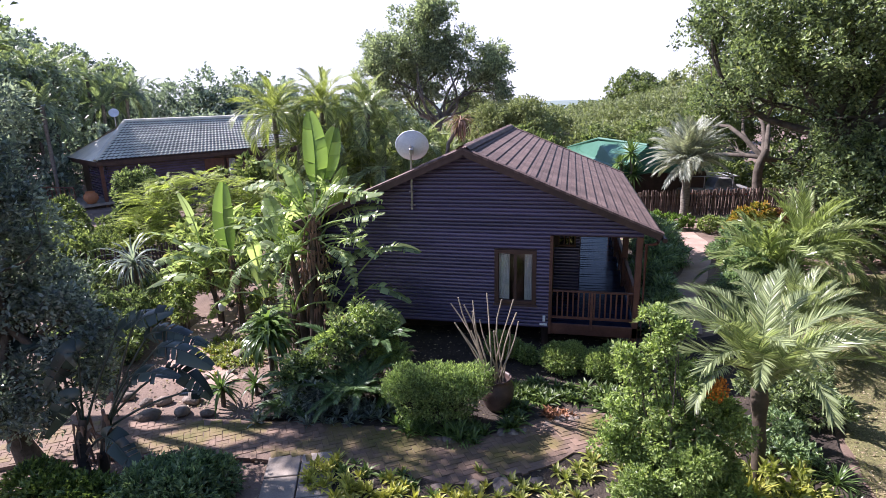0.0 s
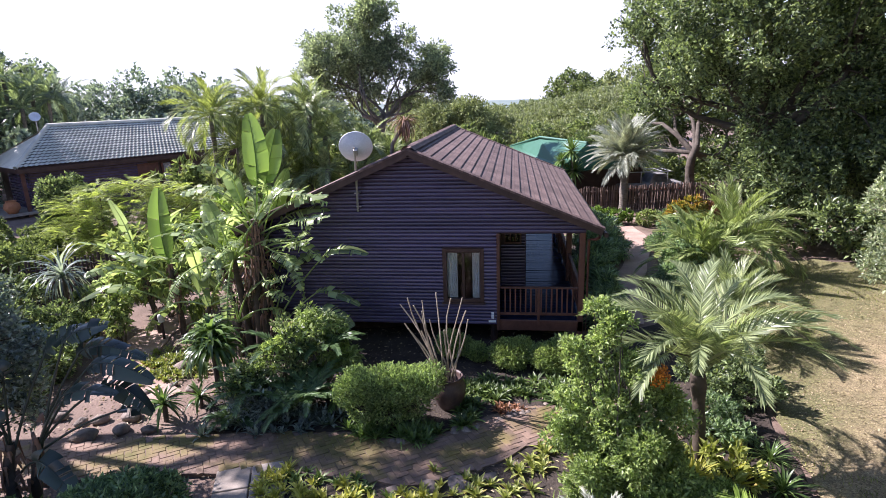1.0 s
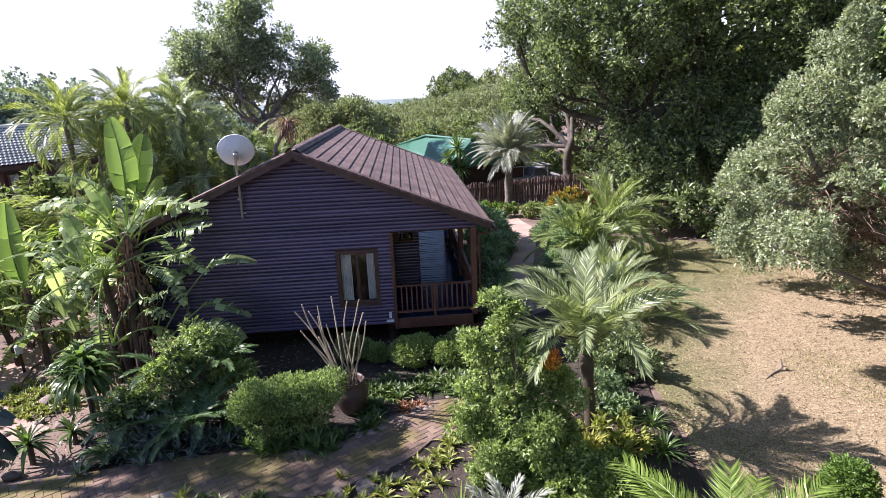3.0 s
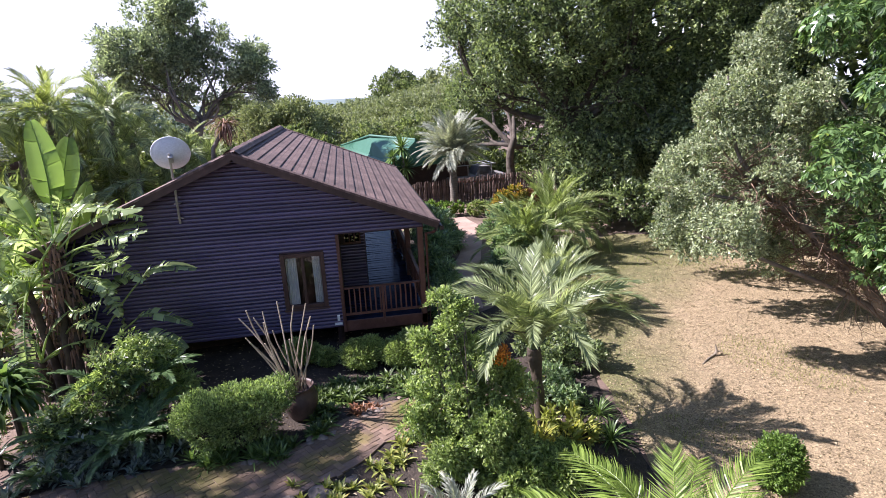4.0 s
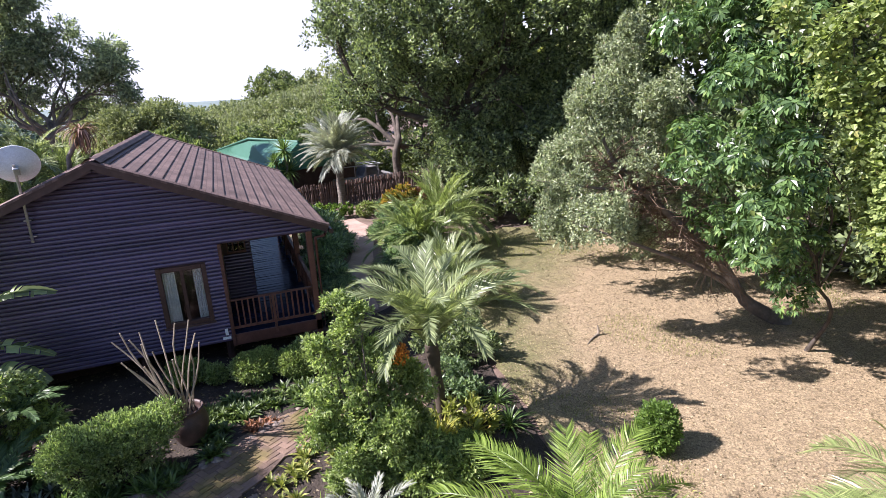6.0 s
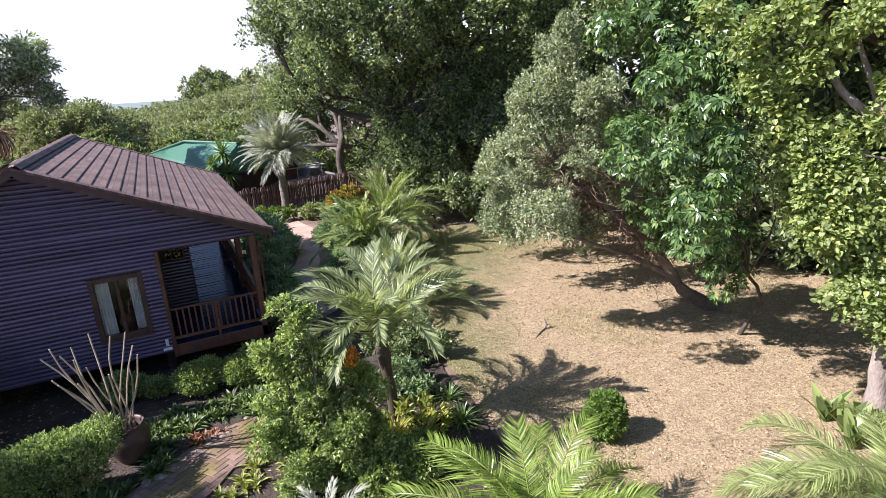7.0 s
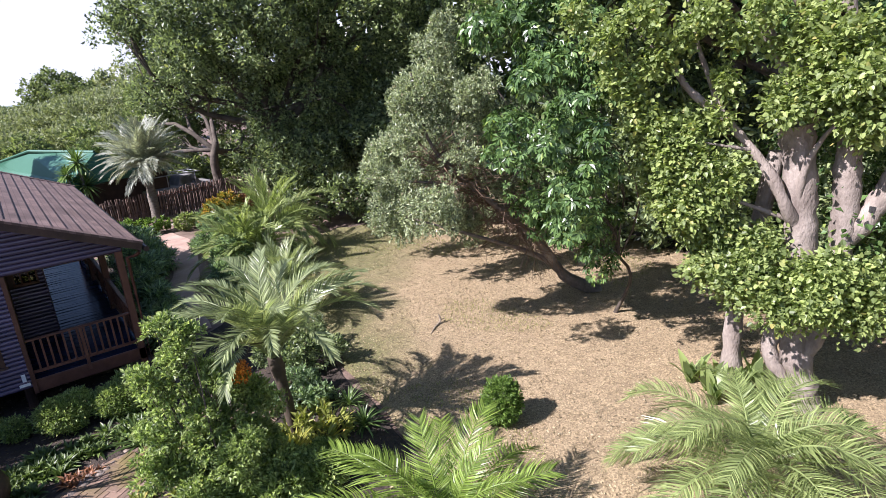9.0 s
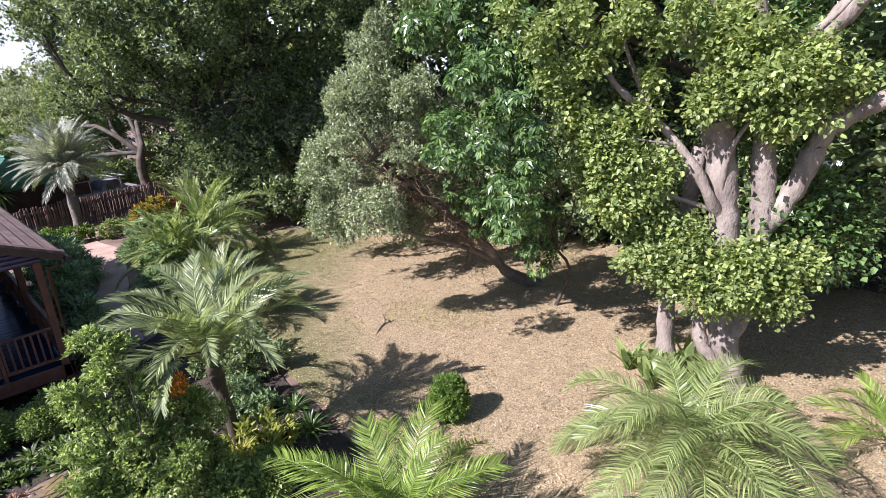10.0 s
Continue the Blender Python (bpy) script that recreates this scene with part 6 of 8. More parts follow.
def green_building():
    ob = thing("outbuilding", "low building with a green sheet-metal roof", "building")
    a, b, c, d = (np.array(p) for p in GREEN)
    g = Geo().box((1.0, 20.0, 0), (5.6, 27.0, 2.15))
    part("wall", g, M["dark_wood"], ob)
    r = Geo()
    n = 26
    v = []
    for k in range(n + 1):
        p, q = a + (b - a) * k / n, d + (c - d) * k / n
        for w in (0.0, 0.03) if k < n else (0.0,):
            v += [p + np.array([0, 0, 0.06 if w else 0.0]), q + np.array([0, 0, 0.06 if w else 0.0])]
    m = len(v) // 2
    i = np.arange(m - 1) * 2
    r.quads(v, np.stack([i, i + 1, i + 3, i + 2], 1))
    r.quads([a - (0, 0, 0.10), b - (0, 0, 0.10), c - (0, 0, 0.10), d - (0, 0, 0.10)], [(0, 3, 2, 1)])
    roof_ob = part("roof", r, M["roof_green"], ob, "green ribbed metal roof sheets")
    back, hip = Geo(), Geo()
    e, f = c + np.array([3.4, 1.0, -1.2]), d + np.array([3.8, 4.0, -1.2])
    back.quads([c, e, f, d], [(0, 1, 2, 3)])
    part("roof_back", back, M["roof_green"], roof_ob)
    hip.tris([a, d, f], [(0, 1, 2)])
    part("hip", hip, M["roof_green"], roof_ob)
    part("hip", Geo().tris([b, e, c], [(0, 1, 2)]), M["roof_green"], roof_ob)
    t = Geo()
    t.quads([a + (-0.03, 0, 0.04), b + (-0.03, 0, 0.04), b + (-0.03, 0, -0.22), a + (-0.03, 0, -0.22)], [(0, 1, 2, 3)])
    t.quads([b + (0, -0.03, 0.04), e + (0, -0.03, 0.04), e + (0, -0.03, -0.22), b + (0, -0.03, -0.22)], [(0, 1, 2, 3)])
    part("fascia", t, M["roof_green"], ob)
    part("ridge", Geo().tube([d + (0, 0, 0.04), c + (0, 0, 0.04)], 0.07, 6).tube([a + (0, 0, 0.04), d + (0, 0, 0.04)], 0.06, 6), M["roof_green"], ob)
    low = Geo()
    k = b - np.array([0, 0, 0.42])
    m = a * 0.45 + b * 0.55 - np.array([0, 0, 0.42])
    low.quads([m, k, k + np.array([2.0, 0.6, 0.35]), m + np.array([2.0, 0.6, 0.35])], [(0, 1, 2, 3)])
    low.quads([m, k, k - (0, 0, 0.12), m - (0, 0, 0.12)], [(0, 3, 2, 1)])
    part("lean_to", low, M["roof_green"], ob, "lower green lean-to roof sheet")
    hut = thing("hut", "small dark hut with a flat roof among the bushes", "hut", (-2.2, 35.0, 0))
    part("wall", Geo().box((-1.2, -1, 0), (1.2, 1, 3.0)), M["dark_wood"], hut)
    part("roof", Geo().bevel_box((-1.5, -1.4, 3.0), (1.5, 1.4, 3.12), 0.03), M["pole"], hut)


green_building()


# ---- pole fence, vehicle, yard ----
def pole_fence(p, q, height, n, label, seed=41, r0=0.035, mat="pole"):
    r = np.random.default_rng(seed)
    ob = thing("pole_fence", label, "fence", (p[0], p[1], 0))
    (x0, y0), (x1, y1) = p, q
    meshes = []
    for k in range(4):
        me = Geo().tube([(0, 0, -0.05), (0.015 * r.normal(), 0.01 * r.normal(), height * 0.5), (0.02 * r.normal(), 0, height)], [r0 * 1.1, r0, r0 * 0.85], 6, True).mesh("pole")
        me.materials.append(M[mat])
        meshes.append(me)
    for k in range(n):
        f = k / (n - 1)
        b = part("pole", meshes[k % 4], None, ob)
        b.matrix_local = pose((x1 - x0) * f + r.normal() * 0.008, (y1 - y0) * f + r.normal() * 0.012, 0, r.normal() * 1.2, r.normal() * 1.2, r.random() * 360) @ Matrix.Diagonal((1, 1, 0.94 + 0.1 * r.random(), 1))
    for z in (height * 0.25, height * 0.8):
        part("rail", Geo().tube([(0, 0.05, z), (x1 - x0, y1 - y0 + 0.05, z)], 0.035, 6), M[mat], ob)


pole_fence((1.7, 16.5), (8.5, 18.3), 1.3, 78, "rustic fence of upright brown poles")
pole_fence((8.5, 18.3), (12.0, 17.2), 1.2, 36, "rustic fence of upright brown poles running into shade", 42)
pole_fence((15.0, -9.0), (15.8, -13.5), 1.2, 44, "dark pole fence in the shade of trees", 43, mat="dark_pole")
pole_fence((-15.7, 2.2), (-13.2, 4.3), 1.5, 34, "dark pole fence beside strappy plants", 44, mat="dark_pole")
pole_fence((-15.7, 2.2), (-20.5, -0.2), 1.5, 40, "dark pole fence behind shrubs", 45, mat="dark_pole")


def vehicle():
    ob = thing("pickup", "old white pickup with a pipe rack parked behind the fence", "vehicle", (6.0, 20.6, 0), 8)
    body = Geo().bevel_box((-1.9, -0.75, 0.45), (1.9, 0.75, 0.98), 0.08)
    part("body", body, M["dusty_paint"], ob)
    cab = Geo()
    v = [(-0.1, y, 0.98) for y in (-0.7, 0.7)] + [(1.2, y, 0.98) for y in (-0.7, 0.7)] + [(0.15, y, 1.48) for y in (-0.6, 0.6)] + [(0.85, y, 1.48) for y in (-0.6, 0.6)]
    cab.quads(v, [(0, 2, 6, 4), (1, 5, 7, 3), (4, 6, 7, 5), (0, 4, 5, 1), (2, 3, 7, 6)])
    part("cab", cab, M["dusty_paint"], ob)
    part("windscreen", Geo().quads([(1.15, -0.6, 1.02), (1.15, 0.6, 1.02), (0.9, 0.52, 1.44), (0.9, -0.52, 1.44)], [(0, 1, 2, 3)]), M["glass"], ob)
    part("side_window", Geo().quads([(0.1, -0.70, 1.03), (1.0, -0.70, 1.03), (0.8, -0.62, 1.42), (0.22, -0.62, 1.42)], [(0, 1, 2, 3)]), M["glass"], ob)
    part("stripe", Geo().bevel_box((-1.8, -0.765, 0.60), (1.7, -0.752, 0.74), 0.004), M["red_paint"], ob, "faded red stripe")
    for x in (-1.2, 1.2):
        for y in (-0.72, 0.72):
            w = part("wheel", Geo().lathe([(0.0, -0.1), (0.3, -0.1), (0.34, 0.0), (0.3, 0.1), (0.0, 0.1)], 18), M["rubber"], ob)
            w.matrix_local = pose(x, y, 0.34, 90, 0, 0)
    rack = Geo()
    for y in (-0.7, 0.7):
        rack.tube([(-1.8, y, 1.62), (1.2, y, 1.62)], 0.03, 6)
        for x in (-1.7, -0.6, 0.9):
            rack.tube([(x, y, 0.98), (x, y, 1.62)], 0.025, 6)
    for x in np.linspace(-1.7, 1.1, 7):
        rack.tube([(x, -0.7, 1.62), (x, 0.7, 1.62)], 0.022, 6)
    part("rack", rack, M["metal"], ob, "pale welded pipe rack")


M["dusty_paint"] = rough_mat("dusty_paint", [(0.3, (0.15, 0.145, 0.14)), (0.7, (0.26, 0.255, 0.25))], 2.0, 0.6, 0.2, 0.003, 30.0)
M["red_paint"] = rough_mat("red_paint", [(0.3, (0.30, 0.05, 0.04)), (0.7, (0.45, 0.09, 0.06))], 4.0, 0.5, 0.2, 0.003, 40.0)
M["rubber"] = rough_mat("rubber", [(0.3, (0.02, 0.02, 0.02)), (0.7, (0.05, 0.05, 0.05))], 6.0, 0.85, 0.3, 0.004, 50.0)
vehicle()


def street_side():
    """What shows between the trunks: grass, a drive, a white wall board and a post."""
    sheet("verge_grass", [(17, -6), (40, -2), (60, -8), (60, -24), (30, -22), (18, -14)], 0.02, M["grass"], "sunlit green grass beyond the trees", "grass", 2.0)
    sheet("driveway", [(18.5, -8.5), (26, -8.3), (34, -10.5), (34, -13.5), (26, -11.4), (18.5, -11)], 0.05, M["tarmac"], "grey tarred driveway in dappled shade", "driveway", 1.0)
    ob = thing("sign_board", "white painted board wall with dark lettering bars", "sign", (30.9, -7.2, 0), -80)
    part("board", Geo().bevel_box((-0.95, -0.06, 0.0), (0.95, 0.06, 0.55), 0.01), M["white"], ob)
    for k in range(5):
        part("lettering", Geo().box((-0.7 + k * 0.3, -0.075, 0.2), (-0.7 + k * 0.3 + 0.16, -0.062, 0.4)), M["dish_grey"], ob)
    post = thing("post", "thin dark upright post beside the drive", "post", (26.0, -7.9, 0))
    part("shaft", Geo().tube([(0, 0, 0), (0, 0, 3.4)], 0.07, 8, True), M["dark_wood"], post)
    r = np.random.default_rng(46)
    lobes = []
    for az in np.arange(58, 92, 2.4):
        for k in range(3):
            d, a = 50 + r.random() * 10, math.radians(az)
            lobes.append((EYE[0] + d * math.sin(a), EYE[1] + d * math.cos(a), 2.2 + k * 3 + r.normal(), 2.2))
    solid("far_trees", crown(sublobes(lobes, 4, 0.55, r), 0.5, 0.55, 0.4, 10, 0.2, r, 0.2), M["leaf_sunny"], "sunlit trees beyond the drive", "trees", kind="stuff")
    tree("shrub", "leafy dark shrub under the tall trunk", (12.2, -10.0, 0), (12.2, -10.0, 0.6), [(12.0, -10.0, 1.6, 0.9), (12.6, -10.4, 2.4, 0.8), (11.9, -9.7, 2.9, 0.7), (12.4, -9.4, 1.2, 0.9)], 0.05, 0.13, 0.5, "leaf_dark", cover=1.6, per=10, spread=0.07, seed=47, category="shrub")


M["grass"] = rough_mat("grass", [(0.3, (0.10, 0.15, 0.03)), (0.7, (0.22, 0.27, 0.06))], 0.6, 0.95, 0.8, 0.03, 20.0)
M["tarmac"] = rough_mat("tarmac", [(0.3, (0.10, 0.10, 0.11)), (0.7, (0.18, 0.18, 0.19))], 0.8, 0.9, 0.4, 0.01, 40.0)
street_side()
THICK = [(13.6, -1.2, 1.0, 1.3), (14.6, -2.6, 1.2, 1.4), (15.2, -4.2, 1.3, 1.5), (15.4, -5.8, 1.3, 1.5), (15.6, -7.4, 1.1, 1.3), (14.8, -1.6, 3.4, 1.6), (15.6, -3.8, 3.7, 1.7), (16.0, -6.0, 3.6, 1.7), (16.2, -7.8, 3.0, 1.3), (15.5, -2.4, 6.0, 1.8), (16.2, -5.2, 6.2, 1.9), (16.6, -7.4, 5.4, 1.5), (13.2, 0.6, 1.2, 1.4), (14.0, 1.0, 3.4, 1.6)]
tree("thicket", "dense dark evergreen thicket closing the lawn", (15.2, -4.4, -0.1), (15.2, -4.4, 0.8), THICK, 0.10, 0.25, 0.5, "leaf_dark", cover=0.75, per=14, spread=0.12, seed=39, category="thicket", split=(7, 0.45), twigs=1)
EDGE = [(14.2, -9.6, 0.6, 0.7), (14.5, -10.6, 0.7, 0.8), (14.9, -11.6, 0.7, 0.8), (14.6, -10.0, 1.6, 0.7), (15.2, -11.2, 1.5, 0.7), (14.3, -10.4, 2.6, 0.4), (14.4, -11.0, 2.5, 0.45), (14.5, -11.4, 3.0, 0.35)]
tree("thicket", "dark leafy undergrowth before the shaded fence", (14.5, -10.6, -0.1), (14.5, -10.6, 0.3), EDGE, 0.05, 0.13, 0.5, "leaf_dark", cover=0.9, per=12, spread=0.1, seed=40, category="thicket", split=(6, 0.45), twigs=1)


# ---- palms and tall plants behind the cabin ----
M["palm_gold"] = leaf_mat("palm_gold", (0.19, 0.235, 0.07), (0.36, 0.4, 0.14), None, 0.38, 0.45, 1.3)
CANES = [(-14.2, 9.8, 5.6, 0), (-12.5, 10.7, 5.9, 0), (-10.7, 11.4, 5.6, 0), (-13.4, 10.2, 4.2, 0), (-11.7, 11.0, 4.3, 1), (-9.8, 11.7, 4.5, 1), (-12.2, 10.8, 3.0, 0), (-10.9, 11.3, 2.5, 0), (-8.6, 12.4, 3.6, 1), (-7.4, 13.0, 3.2, 1)]
for k, (x, y, z, m) in enumerate(CANES):
    palm("cane_palm", "tall slender palm with arching feather leaves" if m else "tall palm with bright yellow-green arching feather leaves", (x, y), z, 26, 2.3, 0.55, 42, "palm_leaf" if m or k % 3 == 2 else "palm_gold", 50 + k, (0.2 * math.sin(k), 0.1), 0.09, 0.036, steep=(-12, 86), droop=112, variants=4, group="palms behind the cabin")
for k, (x, y, z) in enumerate(((-11.5, 9.6, 2.8), (-9.6, 10.6, 3.2), (-8.4, 11.0, 2.4), (-13.2, 9.2, 2.4))):
    palm("cane_palm", "leafy green palm filling the clump behind the cabin", (x, y), z, 16, 2.0, 0.5, 40, "palm_leaf", 75 + k, (0, 0), 0.08, 0.036, steep=(-15, 80), droop=95, variants=2, group="palms behind the cabin")
for k, (x, y, z) in enumerate(((-9.2, 4.6, 2.2), (-9.9, 3.2, 1.7), (-10.9, 4.2, 2.4))):
    palm("cane_palm", "low palm with lime green leaves beside the cabin", (x, y), z, 12, 1.7, 0.45, 30, "palm_lime", 70 + k, (0, 0), 0.08, 0.06, variants=2, group="palms behind the cabin")
for k, (az, d, z) in enumerate(((-40.3, 54, 7.0),)):
    a = math.radians(az)
    palm("tall_palm", "distant palm standing above the woods", (EYE[0] + d * math.sin(a), EYE[1] + d * math.cos(a)), z, 14, 2.6, 0.6, 24, "leaf_far_haze", 80 + k, (0.3, 0), 0.14, 0.08, variants=2, group="palms over the woods")


def yucca(at, heads, label, seed):
    r = np.random.default_rng(seed)
    ob = thing("yucca", label, "yucca", (at[0], at[1], 0))
    for dx, dy, z, s in heads:
        part("stem", Geo().tube(limb_path((0, 0, -0.05), (dx, dy, z), r, 0.05, 5), [0.10, 0.09, 0.08, 0.07, 0.06], 7), M["palm_bark"], ob)
        part("rosette", strap_geo(80, s, 0.10, (-50, 85), 20, r, 4, at=(dx, dy, z)), M["strap_green"], ob, "spiky green rosette")


yucca((1.45, 17.6), [(-0.05, 0, 3.1, 0.85), (0.1, 0.1, 2.0, 0.85), (-0.55, 0.1, 2.6, 0.6)], "many-headed spiky yucca beside the green roof", 91)
yucca((11.2, 17.6), [(0, 0, 3.1, 0.9)], "spiky dry plant beneath the trees", 92)


def dry_head():
    """A spent palm head hanging over the roof ridge."""
    r = np.random.default_rng(93)
    ob = thing("dead_palm", "dead palm with a hanging brown thatch of dry leaves", "palm", (-6.1, 8.6 + 2.0, 0))
    part("trunk", Geo().tube([(-0.9, 0, -0.1), (-0.8, 0, 2.6), (-0.55, -0.1, 4.2), (0.0, -0.1, 5.0)], [0.10, 0.09, 0.08, 0.07], 8), M["pale_bark"], ob, smooth=True)
    part("dry_leaves", strap_geo(120, 1.0, 0.05, (-60, 45), 140, r, 6, at=(0, -0.1, 5.1)), M["dry_brown"], ob, "hanging dry brown leaves")


M["dry_brown"] = leaf_mat("dry_brown", (0.16, 0.085, 0.06), (0.36, 0.22, 0.16), None, 0.7, 0.15, 1.1)
dry_head()


# ---- giant strelitzias and bananas ----
def banana(at, height, leaves, length, width, mat, seed, label, lean=(0, 0), erect=0.0, stems=1, tears=10, radius=0.11, rise=(8, 78), droop=85, only=None, stalk=0.8):
    r = np.random.default_rng(seed)
    ob = thing("strelitzia", label, "plant", (at[0], at[1], 0))
    path = np.array([[0, 0, -0.05], [lean[0] * 0.2, lean[1] * 0.2, height * 0.35], [lean[0] * 0.6, lean[1] * 0.6, height * 0.7], [lean[0], lean[1], height]])
    part("stem", Geo().tube(path, [radius * 1.2, radius, radius * 0.95, radius * 0.7], 9), M["stem"], ob, smooth=True)
    for k in range(max(0, int(height * 6))):
        z = height * (0.35 + 0.6 * r.random())
        a = r.random() * 6.28
        p = np.array([np.interp(z, path[:, 2], path[:, 0]), np.interp(z, path[:, 2], path[:, 1]), z])
        q = np.array([math.cos(a), math.sin(a), 0])
        part("dry_sheath", Geo().tube([p + q * radius * 0.8, p + q * radius * 1.8 + (0, 0, 0.12), p + q * radius * 2.4 + (0, 0, 0.02 - 0.25 * r.random())], [0.03, 0.022, 0.006], 4), M["dry_brown"], ob)
    for k in range(leaves):
        f = k / max(1, leaves - 1)
        me = paddle_geo(length * (0.8 + 0.3 * r.random()), width * (0.85 + 0.3 * r.random()), int(tears * (2.2 - 1.6 * f)), 0, droop * (1.25 - 0.8 * f) + r.normal() * 8, stalk * (0.7 + 0.6 * r.random()), r, 16, 1.5 - 0.9 * f)
        b = part("leaf", me, M[mat], ob, smooth=True)
        yaw = (k % 2) * 180 + r.normal() * 55 if only is None else only + r.normal() * 35
        el = rise[0] + (rise[1] - rise[0]) * f + r.normal() * 6
        b.matrix_local = Matrix.Translation(path[-1]) @ pose(0, 0, 0, 0, 0, yaw - 90) @ pose(0, 0, 0, el, 0, 0) @ pose(0, 0, 0, 0, r.normal() * 22, 0)
    if erect:
        for k, (ye, tilt) in enumerate(((35, 86), (-60, 80))):
            me = paddle_geo(erect * (1 - 0.12 * k), width * 1.35, 3, 0, 12, 0.6, r, 20, 0.3)
            b = part("leaf", me, M["banana_leaf"], ob, "upright untorn young leaf", smooth=True)
            b.matrix_local = Matrix.Translation(path[-1]) @ pose(0, 0, 0, 0, 0, ye) @ pose(0, 0, 0, tilt, 0, 0)
    return ob


FACES = {"f": (0.1, -1.0, 0.15), "u": (0.1, -0.45, 1.0), "c": (0.6, -0.8, 0.35)}


def strelitzia(label, foot, stems, leaves, mat, seed, ragged=1.2, tears=22):
    """A clump with stout stems, shed sheaths and paddle leaves on long stalks."""
    r = np.random.default_rng(seed)
    ob = thing("strelitzia", label, "plant", (foot[0], foot[1], 0))
    off = np.array([foot[0], foot[1], 0.0])
    for pts, rad in stems:
        p = np.array(pts, float) - off
        q = np.linspace(0, len(p) - 1, 10)
        fine = np.stack([np.interp(q, np.arange(len(p)), p[:, k]) for k in range(3)], 1)
        part("stem", Geo().tube(fine, np.linspace(rad * 1.15, rad * 0.8, 10) * (1 + 0.08 * r.normal(size=10)), 9), M["stem"], ob, smooth=True)
        for k in range(int(p[-1][2] * 16)):
            c = fine[int(r.integers(3, 10))] + np.array([0, 0, 0.1 * r.normal()])
            d = r.random() * 6.28
            w = np.array([math.cos(d), math.sin(d), 0])
            part("dry_sheath", Geo().tube([c + w * rad * 0.7, c + w * rad * 1.5 + (0, 0, 0.10), c + w * rad * 2.0 + (0, 0, -0.05 - 0.3 * r.random())], [0.045, 0.03, 0.006], 4), M["dry_brown"], ob)
    for base, start, tip, width, face in leaves:
        young = face == "f"
        g = paddle_to(np.array(base) - off, np.array(start) - off, np.array(tip) - off, width, FACES[face], 4 if young else tears, r, 0.25 if young else ragged)
        part("leaf", g, M["banana_young" if young else mat], ob, "upright untorn young leaf" if young else "", smooth=True)
    return ob


strelitzia("tall giant strelitzia with torn paddle leaves against the cabin", (-7.95, -0.5), [([(-7.95, -0.5, -0.05), (-7.95, -0.5, 1.0), (-7.9, -0.5, 1.9), (-7.7, -0.5, 3.2)], 0.12), ([(-8.2, -0.3, -0.05), (-8.15, -0.3, 1.2), (-8.0, -0.35, 2.5)], 0.09)], [
    ((-7.7, -0.5, 3.15), (-7.57, -0.5, 4.1), (-7.64, -0.4, 5.76), 0.62, "f"),
    ((-7.59, -0.5, 3.2), (-7.44, -0.3, 4.15), (-7.19, 0.0, 5.38), 0.60, "f"),
    ((-7.81, -0.5, 3.06), (-7.99, -0.8, 4.31), (-8.66, -1.4, 4.69), 0.40, "u"),
    ((-7.82, -0.5, 2.96), (-8.2, -0.6, 3.73), (-9.7, -0.2, 3.9), 0.42, "u"),
    ((-7.78, -0.5, 2.77), (-8.23, -1.0, 3.34), (-8.8, -1.7, 2.9), 0.40, "u"),
    ((-7.56, -0.5, 2.97), (-7.09, -0.8, 3.78), (-5.66, -1.2, 3.8), 0.42, "u"),
    ((-7.58, -0.5, 2.78), (-7.18, -0.3, 3.22), (-5.92, -0.3, 3.48), 0.44, "u"),
    ((-7.55, -0.5, 2.58), (-7.41, -0.1, 3.37), (-7.22, 0.5, 4.38), 0.42, "f"),
    ((-7.55, -0.5, 2.49), (-6.87, -1.0, 2.78), (-5.95, -1.5, 3.1), 0.40, "u")], "banana_leaf", 101)
strelitzia("strelitzia stem crowned with pale torn leaves over the cabin corner", (-7.85, -0.75), [([(-7.85, -0.75, -0.05), (-7.8, -0.7, 1.4), (-7.62, -0.6, 3.1)], 0.085)], [
    ((-7.62, -0.6, 3.14), (-6.75, -0.9, 3.74), (-5.62, -1.2, 3.99), 0.42, "u"),
    ((-7.61, -0.6, 2.97), (-6.72, -1.0, 3.32), (-5.56, -1.4, 3.57), 0.42, "u"),
    ((-7.59, -0.6, 2.62), (-6.66, -0.8, 2.92), (-6.22, -0.8, 3.27), 0.34, "u"),
    ((-7.59, -0.6, 2.62), (-6.75, -1.0, 2.87), (-5.79, -1.4, 2.57), 0.4, "u"),
    ((-7.66, -0.6, 2.74), (-7.17, -1.0, 2.7), (-6.32, -1.5, 2.42), 0.36, "u"),
    ((-7.75, -0.6, 2.16), (-7.42, -1.0, 1.98), (-6.75, -1.2, 2.17), 0.32, "u"),
    ((-7.91, -0.6, 1.21), (-7.37, -1.1, 1.69), (-6.71, -1.3, 1.56), 0.34, "u"),
    ((-7.61, -0.6, 3.19), (-7.31, -0.4, 3.85), (-6.92, 0.2, 3.92), 0.4, "u"),
    ((-7.64, -0.6, 3.26), (-7.22, -0.8, 3.92), (-7.26, -1.2, 4.38), 0.4, "u")], "banana_leaf", 116, 1.1, 20)
